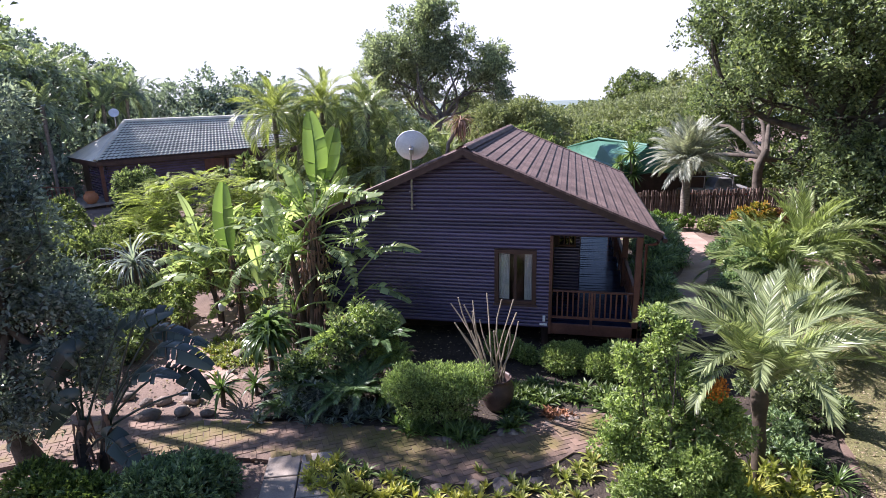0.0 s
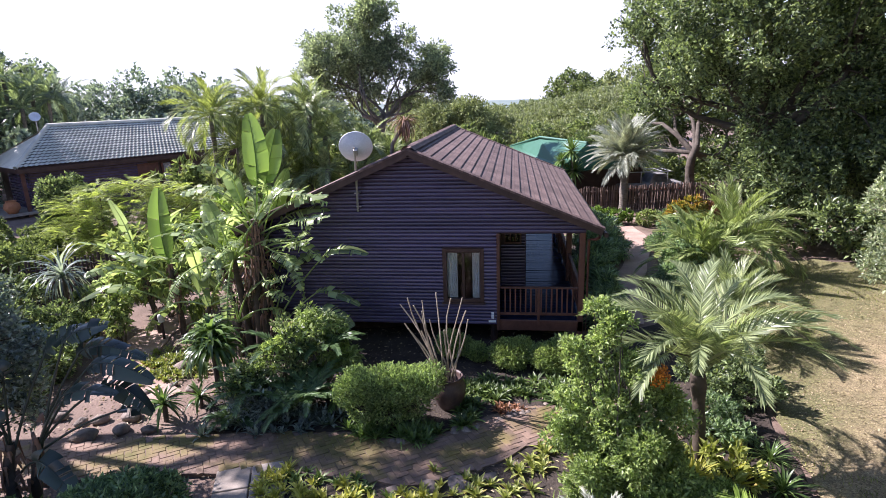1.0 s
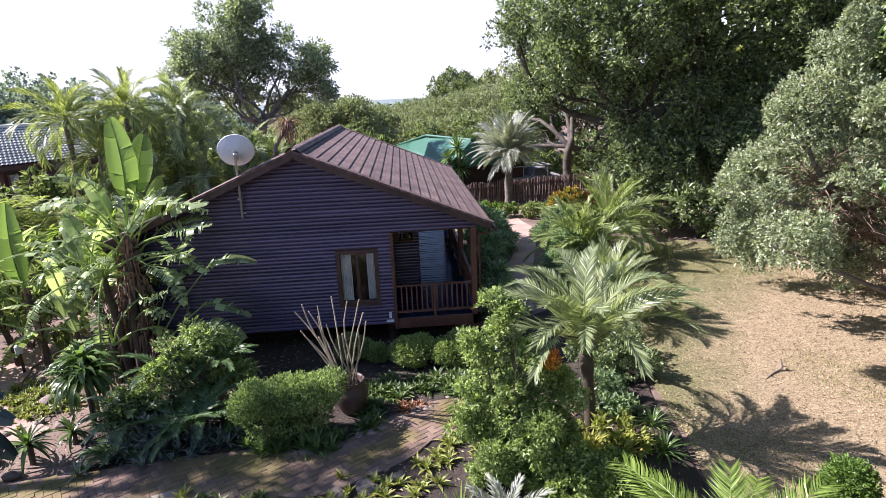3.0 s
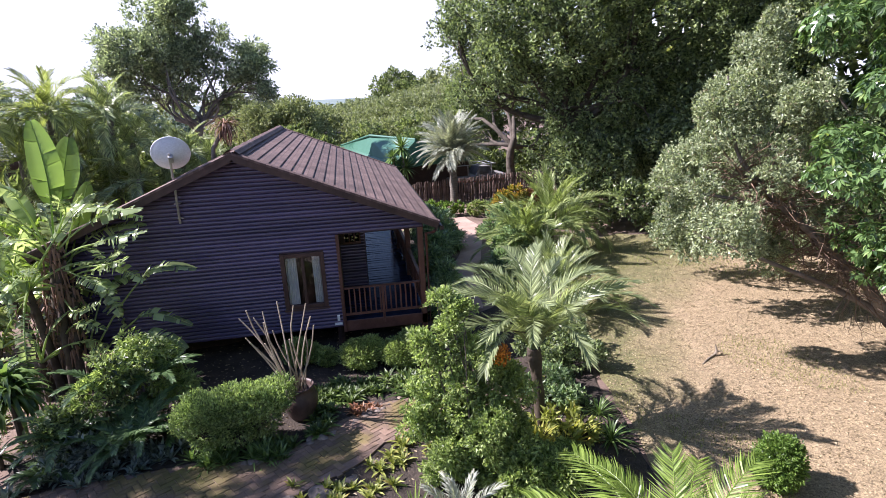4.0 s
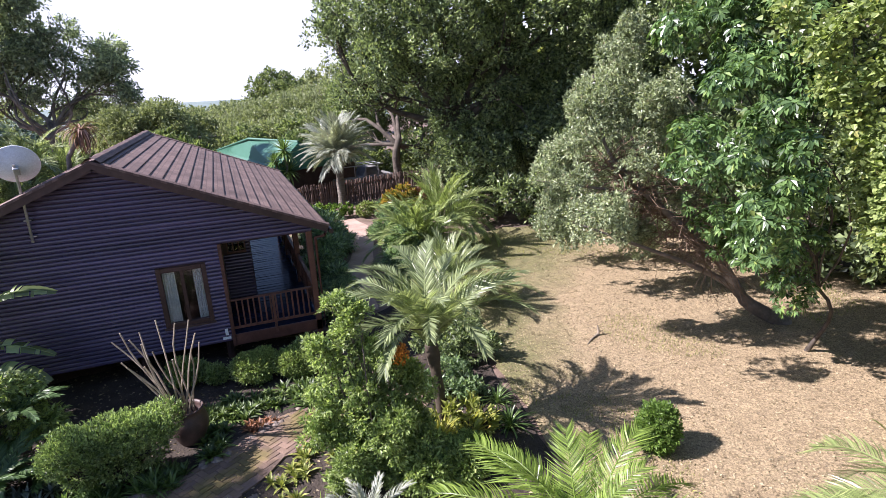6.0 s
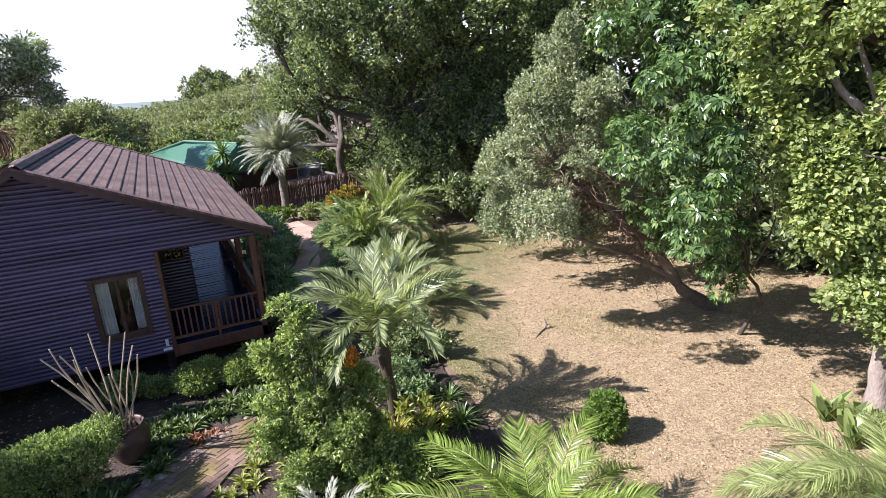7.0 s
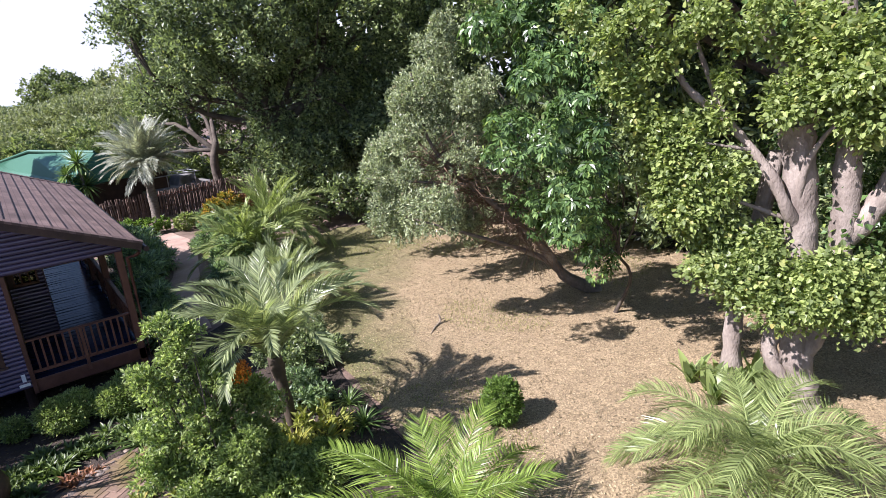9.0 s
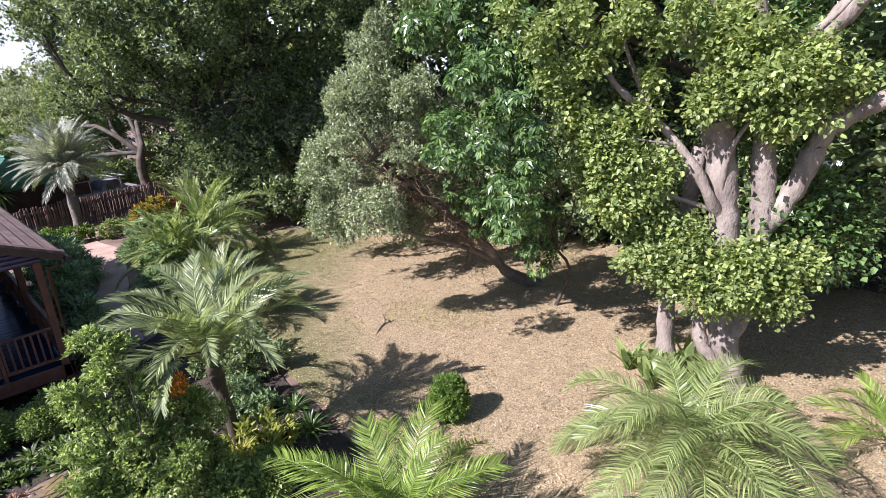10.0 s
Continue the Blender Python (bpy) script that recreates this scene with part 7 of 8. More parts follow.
strelitzia("giant strelitzia stem with torn drooping leaves", (-7.75, -0.7), [([(-7.75, -0.7, -0.05), (-7.6, -0.65, 1.3), (-7.52, -0.5, 2.3)], 0.09)], [
    ((-7.52, -0.5, 2.29), (-6.84, -1.1, 2.58), (-6.27, -1.6, 1.93), 0.38, "u"),
    ((-7.7, -0.5, 2.3), (-8.25, 0.0, 3.63), (-8.91, 0.5, 4.38), 0.42, "f"),
    ((-7.6, -0.5, 2.2), (-7.9, -1.2, 2.7), (-8.5, -1.8, 2.2), 0.38, "u"),
    ((-7.5, -0.5, 2.2), (-7.0, 0.1, 3.0), (-6.1, 0.2, 3.1), 0.40, "u")], "banana_leaf", 102)
strelitzia("strelitzia sucker leaning towards the cabin wall on long stalks", (-7.5, -0.6), [([(-7.55, -0.6, -0.05), (-7.4, -0.6, 0.9)], 0.07)], [
    ((-7.38, -0.6, 0.8), (-6.02, -0.8, 2.48), (-4.88, -1.0, 2.6), 0.40, "u"),
    ((-7.3, -0.6, 0.63), (-6.27, -0.9, 1.6), (-5.12, -1.1, 1.4), 0.34, "u"),
    ((-7.22, -0.6, 0.43), (-6.27, -1.1, 1.24), (-5.19, -1.5, 1.05), 0.50, "u"),
    ((-7.46, -0.6, 0.9), (-7.12, -0.3, 1.95), (-6.35, 0.0, 2.35), 0.40, "u")], "banana_leaf", 103, 0.9, 9)
strelitzia("young banana plant with one tall upright leaf", (-10.3, -0.1), [([(-10.25, -0.1, -0.05), (-10.3, -0.1, 1.3), (-10.34, -0.1, 2.0)], 0.075)], [
    ((-10.34, -0.1, 1.86), (-10.4, -0.1, 2.2), (-10.4, 0.0, 4.03), 0.66, "f"),
    ((-10.3, -0.1, 0.89), (-11.19, -0.4, 1.47), (-12.72, -0.6, 1.2), 0.42, "u"),
    ((-10.3, -0.1, 1.76), (-9.55, -0.4, 2.44), (-8.48, -0.7, 2.35), 0.36, "u"),
    ((-10.3, -0.1, 1.55), (-9.65, -0.5, 2.01), (-8.97, -0.9, 1.25), 0.42, "u"),
    ((-10.35, -0.1, 1.54), (-11.05, 0.1, 1.99), (-12.23, 0.3, 2.2), 0.42, "u"),
    ((-10.3, -0.1, 1.11), (-10.18, 0.3, 1.65), (-9.36, 0.5, 1.18), 0.34, "u"),
    ((-10.3, -0.1, 0.89), (-9.76, 0.2, 1.8), (-8.52, 0.2, 1.8), 0.36, "u")], "banana_leaf", 105, 1.0, 9)
strelitzia("dark blue-green strelitzia over the path, shade in its leaf colour", (-9.2, -6.45), [([(-9.2, -6.5, -0.05), (-9.4, -6.3, 0.6), (-9.34, -6.2, 1.0)], 0.085)], [
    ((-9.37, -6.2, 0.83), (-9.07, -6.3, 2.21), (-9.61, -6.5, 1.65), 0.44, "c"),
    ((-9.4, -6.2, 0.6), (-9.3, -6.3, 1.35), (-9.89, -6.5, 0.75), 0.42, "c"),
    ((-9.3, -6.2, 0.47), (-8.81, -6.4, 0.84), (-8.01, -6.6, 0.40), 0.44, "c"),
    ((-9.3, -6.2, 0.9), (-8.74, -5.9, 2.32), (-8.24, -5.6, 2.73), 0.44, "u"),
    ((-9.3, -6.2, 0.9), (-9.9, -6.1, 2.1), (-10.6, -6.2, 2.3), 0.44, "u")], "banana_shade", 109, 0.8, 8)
strelitzia("strelitzia stem with glossy arching leaves, darkened to stand for shade", (-9.1, -6.2), [([(-9.15, -6.2, -0.05), (-9.0, -6.2, 0.6), (-8.85, -6.2, 1.1)], 0.075)], [
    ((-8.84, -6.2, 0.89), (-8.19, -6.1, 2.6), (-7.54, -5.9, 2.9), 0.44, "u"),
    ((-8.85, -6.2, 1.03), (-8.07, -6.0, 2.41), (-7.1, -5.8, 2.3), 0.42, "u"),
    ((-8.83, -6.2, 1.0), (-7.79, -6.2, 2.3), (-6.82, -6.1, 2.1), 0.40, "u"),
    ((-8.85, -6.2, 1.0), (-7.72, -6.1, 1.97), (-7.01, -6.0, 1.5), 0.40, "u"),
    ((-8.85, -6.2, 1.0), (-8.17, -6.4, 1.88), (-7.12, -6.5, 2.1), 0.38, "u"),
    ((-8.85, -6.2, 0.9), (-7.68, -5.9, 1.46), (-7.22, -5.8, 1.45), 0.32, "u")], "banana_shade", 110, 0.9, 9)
banana((-8.0, -0.3), 2.7, 12, 1.2, 0.36, "banana_leaf", 101, "tall strelitzia stem with finely torn grey-green leaves", (0.1, 0.1), radius=0.10, tears=26, stalk=0.9, rise=(0, 75))
banana((-8.15, -0.6), 2.4, 12, 1.3, 0.38, "banana_leaf", 115, "strelitzia stem with long drooping tattered leaves", (-0.1, -0.15), radius=0.09, tears=28, stalk=1.0, rise=(-10, 70), droop=100)
banana((-8.5, -0.35), 2.0, 7, 1.25, 0.40, "banana_leaf", 112, "giant strelitzia stem behind the tall clump", (-0.4, 0.2), radius=0.08, tears=16)
banana((-9.45, -0.5), 1.1, 6, 1.1, 0.38, "banana_leaf", 106, "banana plant with leaning torn leaves", (0.25, 0), radius=0.07)
banana((-8.3, -0.9), 0.9, 6, 0.9, 0.34, "banana_leaf", 114, "low strelitzia growth at the clump's foot", (0.1, -0.1), radius=0.07, tears=12)
banana((-11.2, 0.3), 1.6, 8, 1.3, 0.42, "banana_leaf", 107, "banana plant among lime green shrubs", (-0.3, 0), radius=0.07)


# ---- shrubs ----
def shrub(name, label, at, lobes, leaf, mat, seed, slim=0.5, cover=2.6, per=10, spread=0.03, rise=0.35, loose=0.7, gaps=0.0, shell=0.8, split=None):
    r = np.random.default_rng(seed)
    ob = thing(name, label, "shrub", (at[0], at[1], 0))
    local = [(x - at[0], y - at[1], z, s) for x, y, z, s in lobes]
    g = Geo()
    for x, y, z, s in local:
        for _ in range(2):
            g.tube(limb_path((0.06 * r.normal(), 0.06 * r.normal(), -0.05), np.array([x, y, z]) + r.normal(size=3) * s * 0.2, r, 0.04, 5), [0.018, 0.015, 0.012, 0.009, 0.005], 5)
    part("woody_base", g, M["bark"], ob)
    part("foliage", crown(sublobes(local, *split, r) if split else local, leaf, slim, cover, per, spread, r, gaps, rise, shell, loose), M[mat], ob)


shrub("clipped_shrub", "clipped rounded hedge shrub with small grey-green leaves", (-3.95, -3.75), [(-4.61, -4.02, 0.83, 0.25), (-4.56, -3.82, 0.89, 0.25), (-4.51, -3.62, 0.86, 0.25), (-4.34, -3.99, 0.89, 0.25), (-4.29, -3.79, 0.86, 0.25), (-4.24, -3.59, 0.83, 0.25), (-4.07, -3.96, 0.86, 0.25), (-4.02, -3.76, 0.83, 0.25), (-3.97, -3.56, 0.89, 0.25), (-3.80, -3.93, 0.83, 0.25), (-3.75, -3.73, 0.89, 0.25), (-3.70, -3.53, 0.86, 0.25), (-3.53, -3.90, 0.89, 0.25), (-3.48, -3.70, 0.86, 0.25), (-3.43, -3.50, 0.83, 0.25), (-3.26, -3.87, 0.86, 0.25), (-3.21, -3.67, 0.83, 0.25), (-3.16, -3.47, 0.89, 0.25), (-4.33, -3.85, 0.5, 0.32), (-3.93, -3.80, 0.5, 0.36), (-3.53, -3.70, 0.5, 0.33), (-3.93, -3.60, 0.6, 0.34)], 0.055, "leaf_clipped", 121, rise=0.9, shell=0.85, cover=1.1)
for k, (x, y, lobes) in enumerate(((-3.05, -0.75, [(-3.1, -0.75, 0.34, 0.30), (-2.78, -0.7, 0.27, 0.20)]), (-1.62, -1.2, [(-1.78, -1.2, 0.34, 0.31), (-1.42, -1.15, 0.40, 0.27), (-1.6, -1.3, 0.26, 0.26)]), (-0.66, -1.35, [(-0.88, -1.35, 0.34, 0.30), (-0.5, -1.3, 0.46, 0.33), (-0.68, -1.4, 0.28, 0.30), (-0.25, -1.35, 0.34, 0.24)]), (-2.3, -0.9, [(-2.42, -0.9, 0.20, 0.20)]))):
    shrub("ball_shrub", "rounded compact green shrub before the deck", (x, y), lobes, 0.05, "leaf_fresh", 130 + k, shell=0.8)
# dark leaf picked to paint the strelitzias' shade onto this shrub
shrub("leafy_shrub", "large leafy shrub mixed with ferns before the cabin wall", (-6.1, -3.1), [(-6.61, -3.28, 0.7, 0.46), (-5.86, -2.93, 1.0, 0.42), (-5.75, -2.98, 0.42, 0.55), (-6.6, -3.4, 0.28, 0.5), (-6.96, -3.47, 0.6, 0.4), (-5.24, -2.69, 0.68, 0.33), (-6.09, -3.03, 1.5, 0.34), (-6.2, -3.5, 0.2, 0.55)], 0.11, "leaf_dark", 141, slim=0.42, split=(8, 0.4), cover=0.65, gaps=0.32)
shrub("leafy_shrub", "bright sunlit shrub with pale green drooping leaves", (-5.7, -2.4), [(-5.75, -2.35, 1.45, 0.42), (-5.4, -2.3, 1.25, 0.38), (-6.0, -2.4, 1.2, 0.36), (-5.3, -2.5, 0.8, 0.35), (-4.95, -2.6, 0.75, 0.25)], 0.11, "leaf_fresh", 142, slim=0.32, rise=-0.3, split=(5, 0.5), cover=1.1)
# the same shrub's tops in a lighter leaf, coloured as if sunlit
shrub("leafy_shrub", "yellow-green shrub tops, sunshine put into a lighter leaf colour", (-6.4, -3.3), [(-6.35, -3.3, 1.15, 0.24), (-6.0, -3.1, 1.4, 0.24), (-6.95, -3.5, 0.8, 0.22)], 0.1, "leaf_fresh", 148, slim=0.4, cover=1.2, gaps=0.1)
shrub("leafy_shrub", "dark broad-leaved undergrowth at the shaded bed's edge", (-6.3, -3.75), [(-6.75, -3.75, 0.22, 0.34), (-6.3, -3.8, 0.25, 0.34), (-5.95, -3.75, 0.22, 0.3), (-6.5, -3.55, 0.4, 0.3)], 0.13, "leaf_shade", 152, slim=0.4, cover=1.0, split=(4, 0.5))
FRONT = [(0.1, -5.26, 1.92, 0.38), (-0.22, -5.19, 2.32, 0.33), (-0.19, -5.2, 1.35, 0.52), (0.51, -5.36, 1.41, 0.43), (-0.15, -5.21, 0.5, 0.55), (0.57, -5.38, 0.6, 0.5), (-0.53, -5.14, 0.77, 0.36), (-0.28, -5.18, 2.7, 0.26), (-0.43, -5.16, 2.95, 0.16), (0.38, -5.32, 0.3, 0.47), (-0.59, -5.14, 1.97, 0.22)]
shrub("leafy_shrub", "tall upright shrub with glossy light green leaves", (0.1, -5.25), FRONT + [(-0.75, -5.2, 1.5, 0.26), (-0.75, -5.15, 2.3, 0.2), (-0.1, -5.2, 2.75, 0.2), (-0.85, -5.2, 1.0, 0.3), (-0.5, -5.4, 0.5, 0.45), (0.0, -5.7, 0.4, 0.5), (0.2, -5.5, 1.0, 0.5)], 0.066, "leaf_fresh", 143, split=(9, 0.36), cover=1.2, shell=0.75)
shrub("leafy_shrub", "low dark green bush at the palm's foot", (1.0, -5.7), [(0.9, -5.8, 0.25, 0.34), (1.35, -5.7, 0.2, 0.3), (1.2, -6.0, 0.25, 0.3), (0.6, -5.95, 0.28, 0.33)], 0.075, "leaf_fresh", 144)
shrub("leafy_shrub", "dark leafy bushes in the palm's shade by the lawn", (2.7, -2.2), [(2.2, -1.9, 0.35, 0.42), (2.7, -2.3, 0.4, 0.45), (3.1, -2.7, 0.3, 0.36), (3.2, -1.7, 0.35, 0.42), (2.3, -2.7, 0.28, 0.36), (2.5, -1.4, 0.5, 0.42)], 0.085, "leaf_dark", 181, split=(7, 0.42), cover=1.0, gaps=0.1)
shrub("leafy_shrub", "low green bushes at the shaded foot of the palm", (1.9, -3.6), [(1.55, -3.5, 0.25, 0.36), (2.1, -3.4, 0.28, 0.36), (2.3, -3.9, 0.22, 0.3), (1.9, -4.0, 0.2, 0.28)], 0.08, "leaf_glossy", 182, split=(6, 0.45), cover=0.9, gaps=0.1)
shrub("leafy_shrub", "yellow-green broad-leaved plants at the palm's foot", (1.5, -5.0), [(1.25, -4.85, 0.3, 0.25), (1.7, -4.8, 0.35, 0.26), (1.95, -4.95, 0.25, 0.24), (1.5, -5.25, 0.2, 0.25)], 0.15, "brom_lime", 183, slim=0.42, cover=0.8, rise=0.5)
def fern(at, z, n, length, seed, label):
    r = np.random.default_rng(seed)
    ob = thing("fern", label, "fern", (at[0], at[1], 0))
    for k in range(n):
        b = part("frond", frond_geo(length * (0.8 + 0.4 * r.random()), 0.16, 30, 0, 70, 0.03, 6, r, 0.1, 0.1), M["fern_green"], ob)
        b.matrix_local = pose(0, 0, z, 0, 0, k * 137.5) @ pose(0, 0, 0, 25 + 40 * r.random(), 0, 0)


M["fern_green"] = leaf_mat("fern_green", (0.07, 0.13, 0.05), (0.15, 0.23, 0.09), None, 0.4, 0.35, 1.4)
fern((-5.75, -3.75), 0.35, 12, 0.8, 148, "arching fern among the shaded shrubs")
fern((-6.3, -3.0), 1.1, 12, 0.8, 149, "fern crown among sunlit shrubs")
fern((-6.7, -3.65), 0.5, 14, 0.9, 153, "broad fern over the dark shrubs")
fern((-5.5, -3.45), 0.45, 12, 0.85, 155, "fern leaning over the shaded path edge")
fern((-5.4, -2.6), 1.0, 13, 0.8, 157, "pale fern crown catching the sun")
fern((-5.1, -3.2), 0.15, 10, 0.6, 158, "small fern at the shrub's edge")
fern((-7.0, -3.9), 0.1, 10, 0.6, 159, "low fern in the shaded bed")
shrub("round_bush", "small round dense green bush standing alone on the lawn", (4.31, -6.73), [(4.31, -6.73, 0.42, 0.30), (4.33, -6.72, 0.58, 0.24), (4.29, -6.74, 0.28, 0.26)], 0.055, "leaf_bright", 145)
shrub("groundcover", "low dark leafy groundcover beside the stepping slabs", (-7.3, -6.6), [(-7.7, -6.6, 0.25, 0.4), (-7.2, -6.5, 0.3, 0.42), (-6.95, -6.25, 0.2, 0.32), (-7.6, -7.0, 0.3, 0.45), (-7.1, -6.9, 0.28, 0.45)], 0.09, "leaf_glossy", 146)
shrub("groundcover", "low yellowish shrub at the foot of the shady tree", (-8.9, -7.1), [(-9.2, -7.1, 0.2, 0.4), (-8.7, -7.1, 0.2, 0.35), (-8.3, -7.0, 0.2, 0.3), (-9.6, -7.0, 0.2, 0.4)], 0.09, "brom_green", 147)
SIDE = [(0.75, 1.6, 0.35, 0.5), (0.9, 2.8, 0.4, 0.55), (0.8, 4.0, 0.5, 0.6), (1.2, 5.2, 0.5, 0.65), (1.4, 6.6, 0.55, 0.7), (1.9, 7.6, 0.5, 0.65), (1.6, 8.8, 0.6, 0.75), (2.0, 9.8, 0.45, 0.6), (1.0, 7.6, 0.6, 0.6), (1.3, 10.8, 0.5, 0.7)]
for k in range(0, 10, 2):
    shrub("side_shrub", "spreading dark green shrub along the cabin's side path", SIDE[k][:2], SIDE[k : k + 2], 0.24, "leaf_glossy", 150 + k, slim=0.16, cover=1.6, split=(6, 0.45))
MIDB = [(3.3, 3.6, 0.4, 0.6), (3.7, 4.8, 0.5, 0.7), (4.2, 6.0, 0.5, 0.75), (4.6, 7.4, 0.5, 0.8), (4.9, 8.6, 0.6, 0.8), (4.2, 9.2, 0.5, 0.7)]
for k in range(0, 6, 2):
    shrub("side_shrub", "low dark shrub under the bushy palm", MIDB[k][:2], MIDB[k : k + 2], 0.12, "leaf_glossy", 180 + k, slim=0.35, cover=1.6, split=(5, 0.5))
palm("date_palm", "second bushy feather palm between path and lawn", (4.4, 5.0), 0.7, 34, 2.4, 0.5, 50, "palm_pale", 28, (0, 0), 0.12, 0.045, steep=(-20, 85), droop=80)
for k, (x, y, s, m) in enumerate(((2.3, 14.2, 0.33, "leaf_bright"), (3.2, 13.9, 0.3, "leaf_bright"), (4.4, 13.4, 0.33, "leaf_lime"), (5.3, 13.2, 0.33, "leaf_glossy"), (1.4, 14.6, 0.33, "leaf_bright"), (6.2, 13.0, 0.38, "leaf_glossy"))):
    shrub("fence_shrub", "low leafy shrub planted along the pole fence", (x, y), [(x, y, 0.35, s), (x + 0.5, y + 0.1, 0.3, s * 0.8)], 0.13, m, 160 + k)
M["croton_leaf"] = leaf_mat("croton_leaf", (0.14, 0.17, 0.04), (0.45, 0.36, 0.06), (0.60, 0.26, 0.05), 0.38, 0.35, 1.2, 0.25)
shrub("croton", "croton shrub with yellow and orange leaves", (5.0, 10.4), [(5.0, 10.4, 1.25, 0.38), (5.5, 10.3, 1.5, 0.32), (4.7, 10.4, 0.8, 0.36), (5.9, 10.4, 1.2, 0.36)], 0.14, "croton_leaf", 166)
shrub("croton", "shrub with coral red flower heads", (6.3, 10.2), [(6.3, 10.2, 1.35, 0.3), (6.7, 10.1, 1.25, 0.25)], 0.10, "brom_red", 167)
shrub("silver_shrub", "low silver-grey shrub at the lawn's shaded edge", (13.5, 3.6), [(13.5, 3.6, 0.5, 0.6), (14.2, 3.2, 0.45, 0.5)], 0.09, "leaf_grey", 168)
LIME = [(-11.2, 0.9, 1.5, 0.7), (-12.2, 1.4, 1.4, 0.8), (-10.3, 0.6, 1.1, 0.6), (-13.0, 2.2, 1.6, 0.8), (-11.5, 2.2, 2.0, 0.7)]
shrub("lime_shrub", "tall lime green broad-leaved shrub by the fence", (-11.6, 1.4), LIME, 0.26, "leaf_lime", 169, slim=0.36, rise=-0.3, cover=1.1)
shrub("hedge", "mixed low shrubs between the shady tree and the upper path", (-12.6, -1.4), [(-12.9, -0.9, 0.6, 0.6), (-12.2, -2.4, 0.45, 0.55), (-13.1, 0.3, 0.6, 0.6), (-13.7, -1.4, 0.8, 0.7), (-11.7, -3.5, 0.35, 0.45), (-13.0, -2.6, 0.7, 0.7), (-12.4, -1.6, 0.4, 0.5), (-14.6, -0.6, 1.0, 0.8)], 0.10, "leaf_dark", 174, cover=1.1, split=(8, 0.42))
shrub("leafy_shrub", "yellow-green sapling with drooping leaves by the upper path", (-11.7, -0.6), [(-11.7, -0.6, 1.2, 0.4), (-11.4, -0.8, 0.8, 0.35), (-12.0, -0.4, 0.8, 0.4)], 0.14, "leaf_lime", 175, slim=0.4, rise=-0.3, cover=0.9, split=(5, 0.5))
shrub("dark_bush", "round dark bush beside the neighbouring house", (-18.8, 6.6), [(-18.8, 6.6, 2.9, 0.75), (-19.2, 6.3, 2.2, 0.8), (-18.3, 6.9, 2.3, 0.75), (-18.9, 6.5, 1.3, 0.8)], 0.13, "leaf_dark", 170, cover=1.3, split=(7, 0.45))
shrub("hedge", "low mixed shrubs before the neighbour's porch", (-19.5, 5.2), [(-20.4, 6.6, 0.5, 0.7), (-19.6, 5.4, 0.6, 0.7), (-18.7, 4.4, 0.6, 0.8), (-17.9, 3.6, 0.7, 0.8), (-21.6, 7.6, 0.5, 0.7), (-18.0, 5.2, 0.9, 0.8)], 0.12, "leaf_sunny", 173, cover=1.2, split=(7, 0.45))
shrub("hedge", "green bushes between the cabin and the neighbouring house", (-19.0, 3.0), [(-19.0, 3.0, 0.9, 1.1), (-21.0, 4.0, 1.0, 1.2), (-17.5, 2.0, 0.8, 1.0), (-23.0, 6.0, 1.0, 1.3), (-20.0, 8.0, 1.0, 1.3), (-14.5, 6.0, 0.9, 1.1), (-12.5, 6.5, 1.0, 1.0)], 0.16, "leaf_sunny", 171, cover=1.2, split=(6, 0.5))
shrub("hedge", "thick bushes behind the cabin roof", (-9.0, 15.0), [(-9.0, 15.0, 2.6, 1.6), (-7.0, 15.5, 2.4, 1.5), (-11.0, 14.5, 2.6, 1.6), (-5.0, 16.5, 2.2, 1.4), (-13.0, 13.5, 2.4, 1.6), (-3.2, 18.0, 2.2, 1.5), (-15.0, 12.5, 2.0, 1.6), (-5.0, 27.0, 2.2, 1.8), (-17.0, 12.0, 1.8, 1.5)], 0.32, "leaf_sunny", 172, cover=0.9, split=(7, 0.5))


# ---- strap-leaved plants ----
def straps(name, label, at, n, length, width, mat, seed, z=0.0, rise=(-20, 80), arch=75, scale=1.0, group=""):
    ob = thing(name, label, "plant", (at[0], at[1], 0), group=group)
    part("leaves", strap_geo(n, length, width, rise, arch, np.random.default_rng(seed), 6, at=(0, 0, z)), M[mat], ob, smooth=True)
    if z > 0.15:
        part("stem", Geo().tube([(0, 0, -0.05), (0.02, 0, z)], 0.05, 7), M["bark"], ob)
    return ob


straps("dracaena", "dense fountain of broad dark green strap leaves", (-8.0, -2.6), 130, 1.0, 0.10, "strap_green", 201, 0.8, (25, 88), 195)
straps("dracaena", "second crown of broad dark green strap leaves", (-8.15, -2.3), 80, 0.9, 0.09, "strap_green", 209, 1.05, (30, 88), 195)
straps("dracaena", "small strap-leaved plant beside the stones", (-8.42, -3.85), 40, 0.55, 0.06, "strap_green", 202, 0.35, (-20, 80), 80)
straps("dracaena", "small strap-leaved plant by the path", (-8.0, -3.3), 22, 0.55, 0.06, "strap_green", 203, 0.2)
straps("agave", "blue-green strap plant at the bed's corner", (-0.76, -2.8), 26, 0.55, 0.06, "strap_green", 204, 0.05, (0, 80), 45)
straps("pandanus", "tall drooping strap-leaved plant by the dark fence", (-13.8, 0.25), 80, 1.2, 0.05, "leaf_shade", 205, 1.6, (-20, 85), 130)
straps("strap_plant", "dark strap-leaved plant in the palm's shade", (2.15, -3.7), 46, 0.6, 0.04, "strap_green", 221, 0.0, (15, 85), 90)
straps("strap_plant", "spreading strap-leaved plant beside the lawn", (2.45, -5.1), 46, 0.6, 0.04, "strap_green", 222, 0.0, (15, 85), 90)
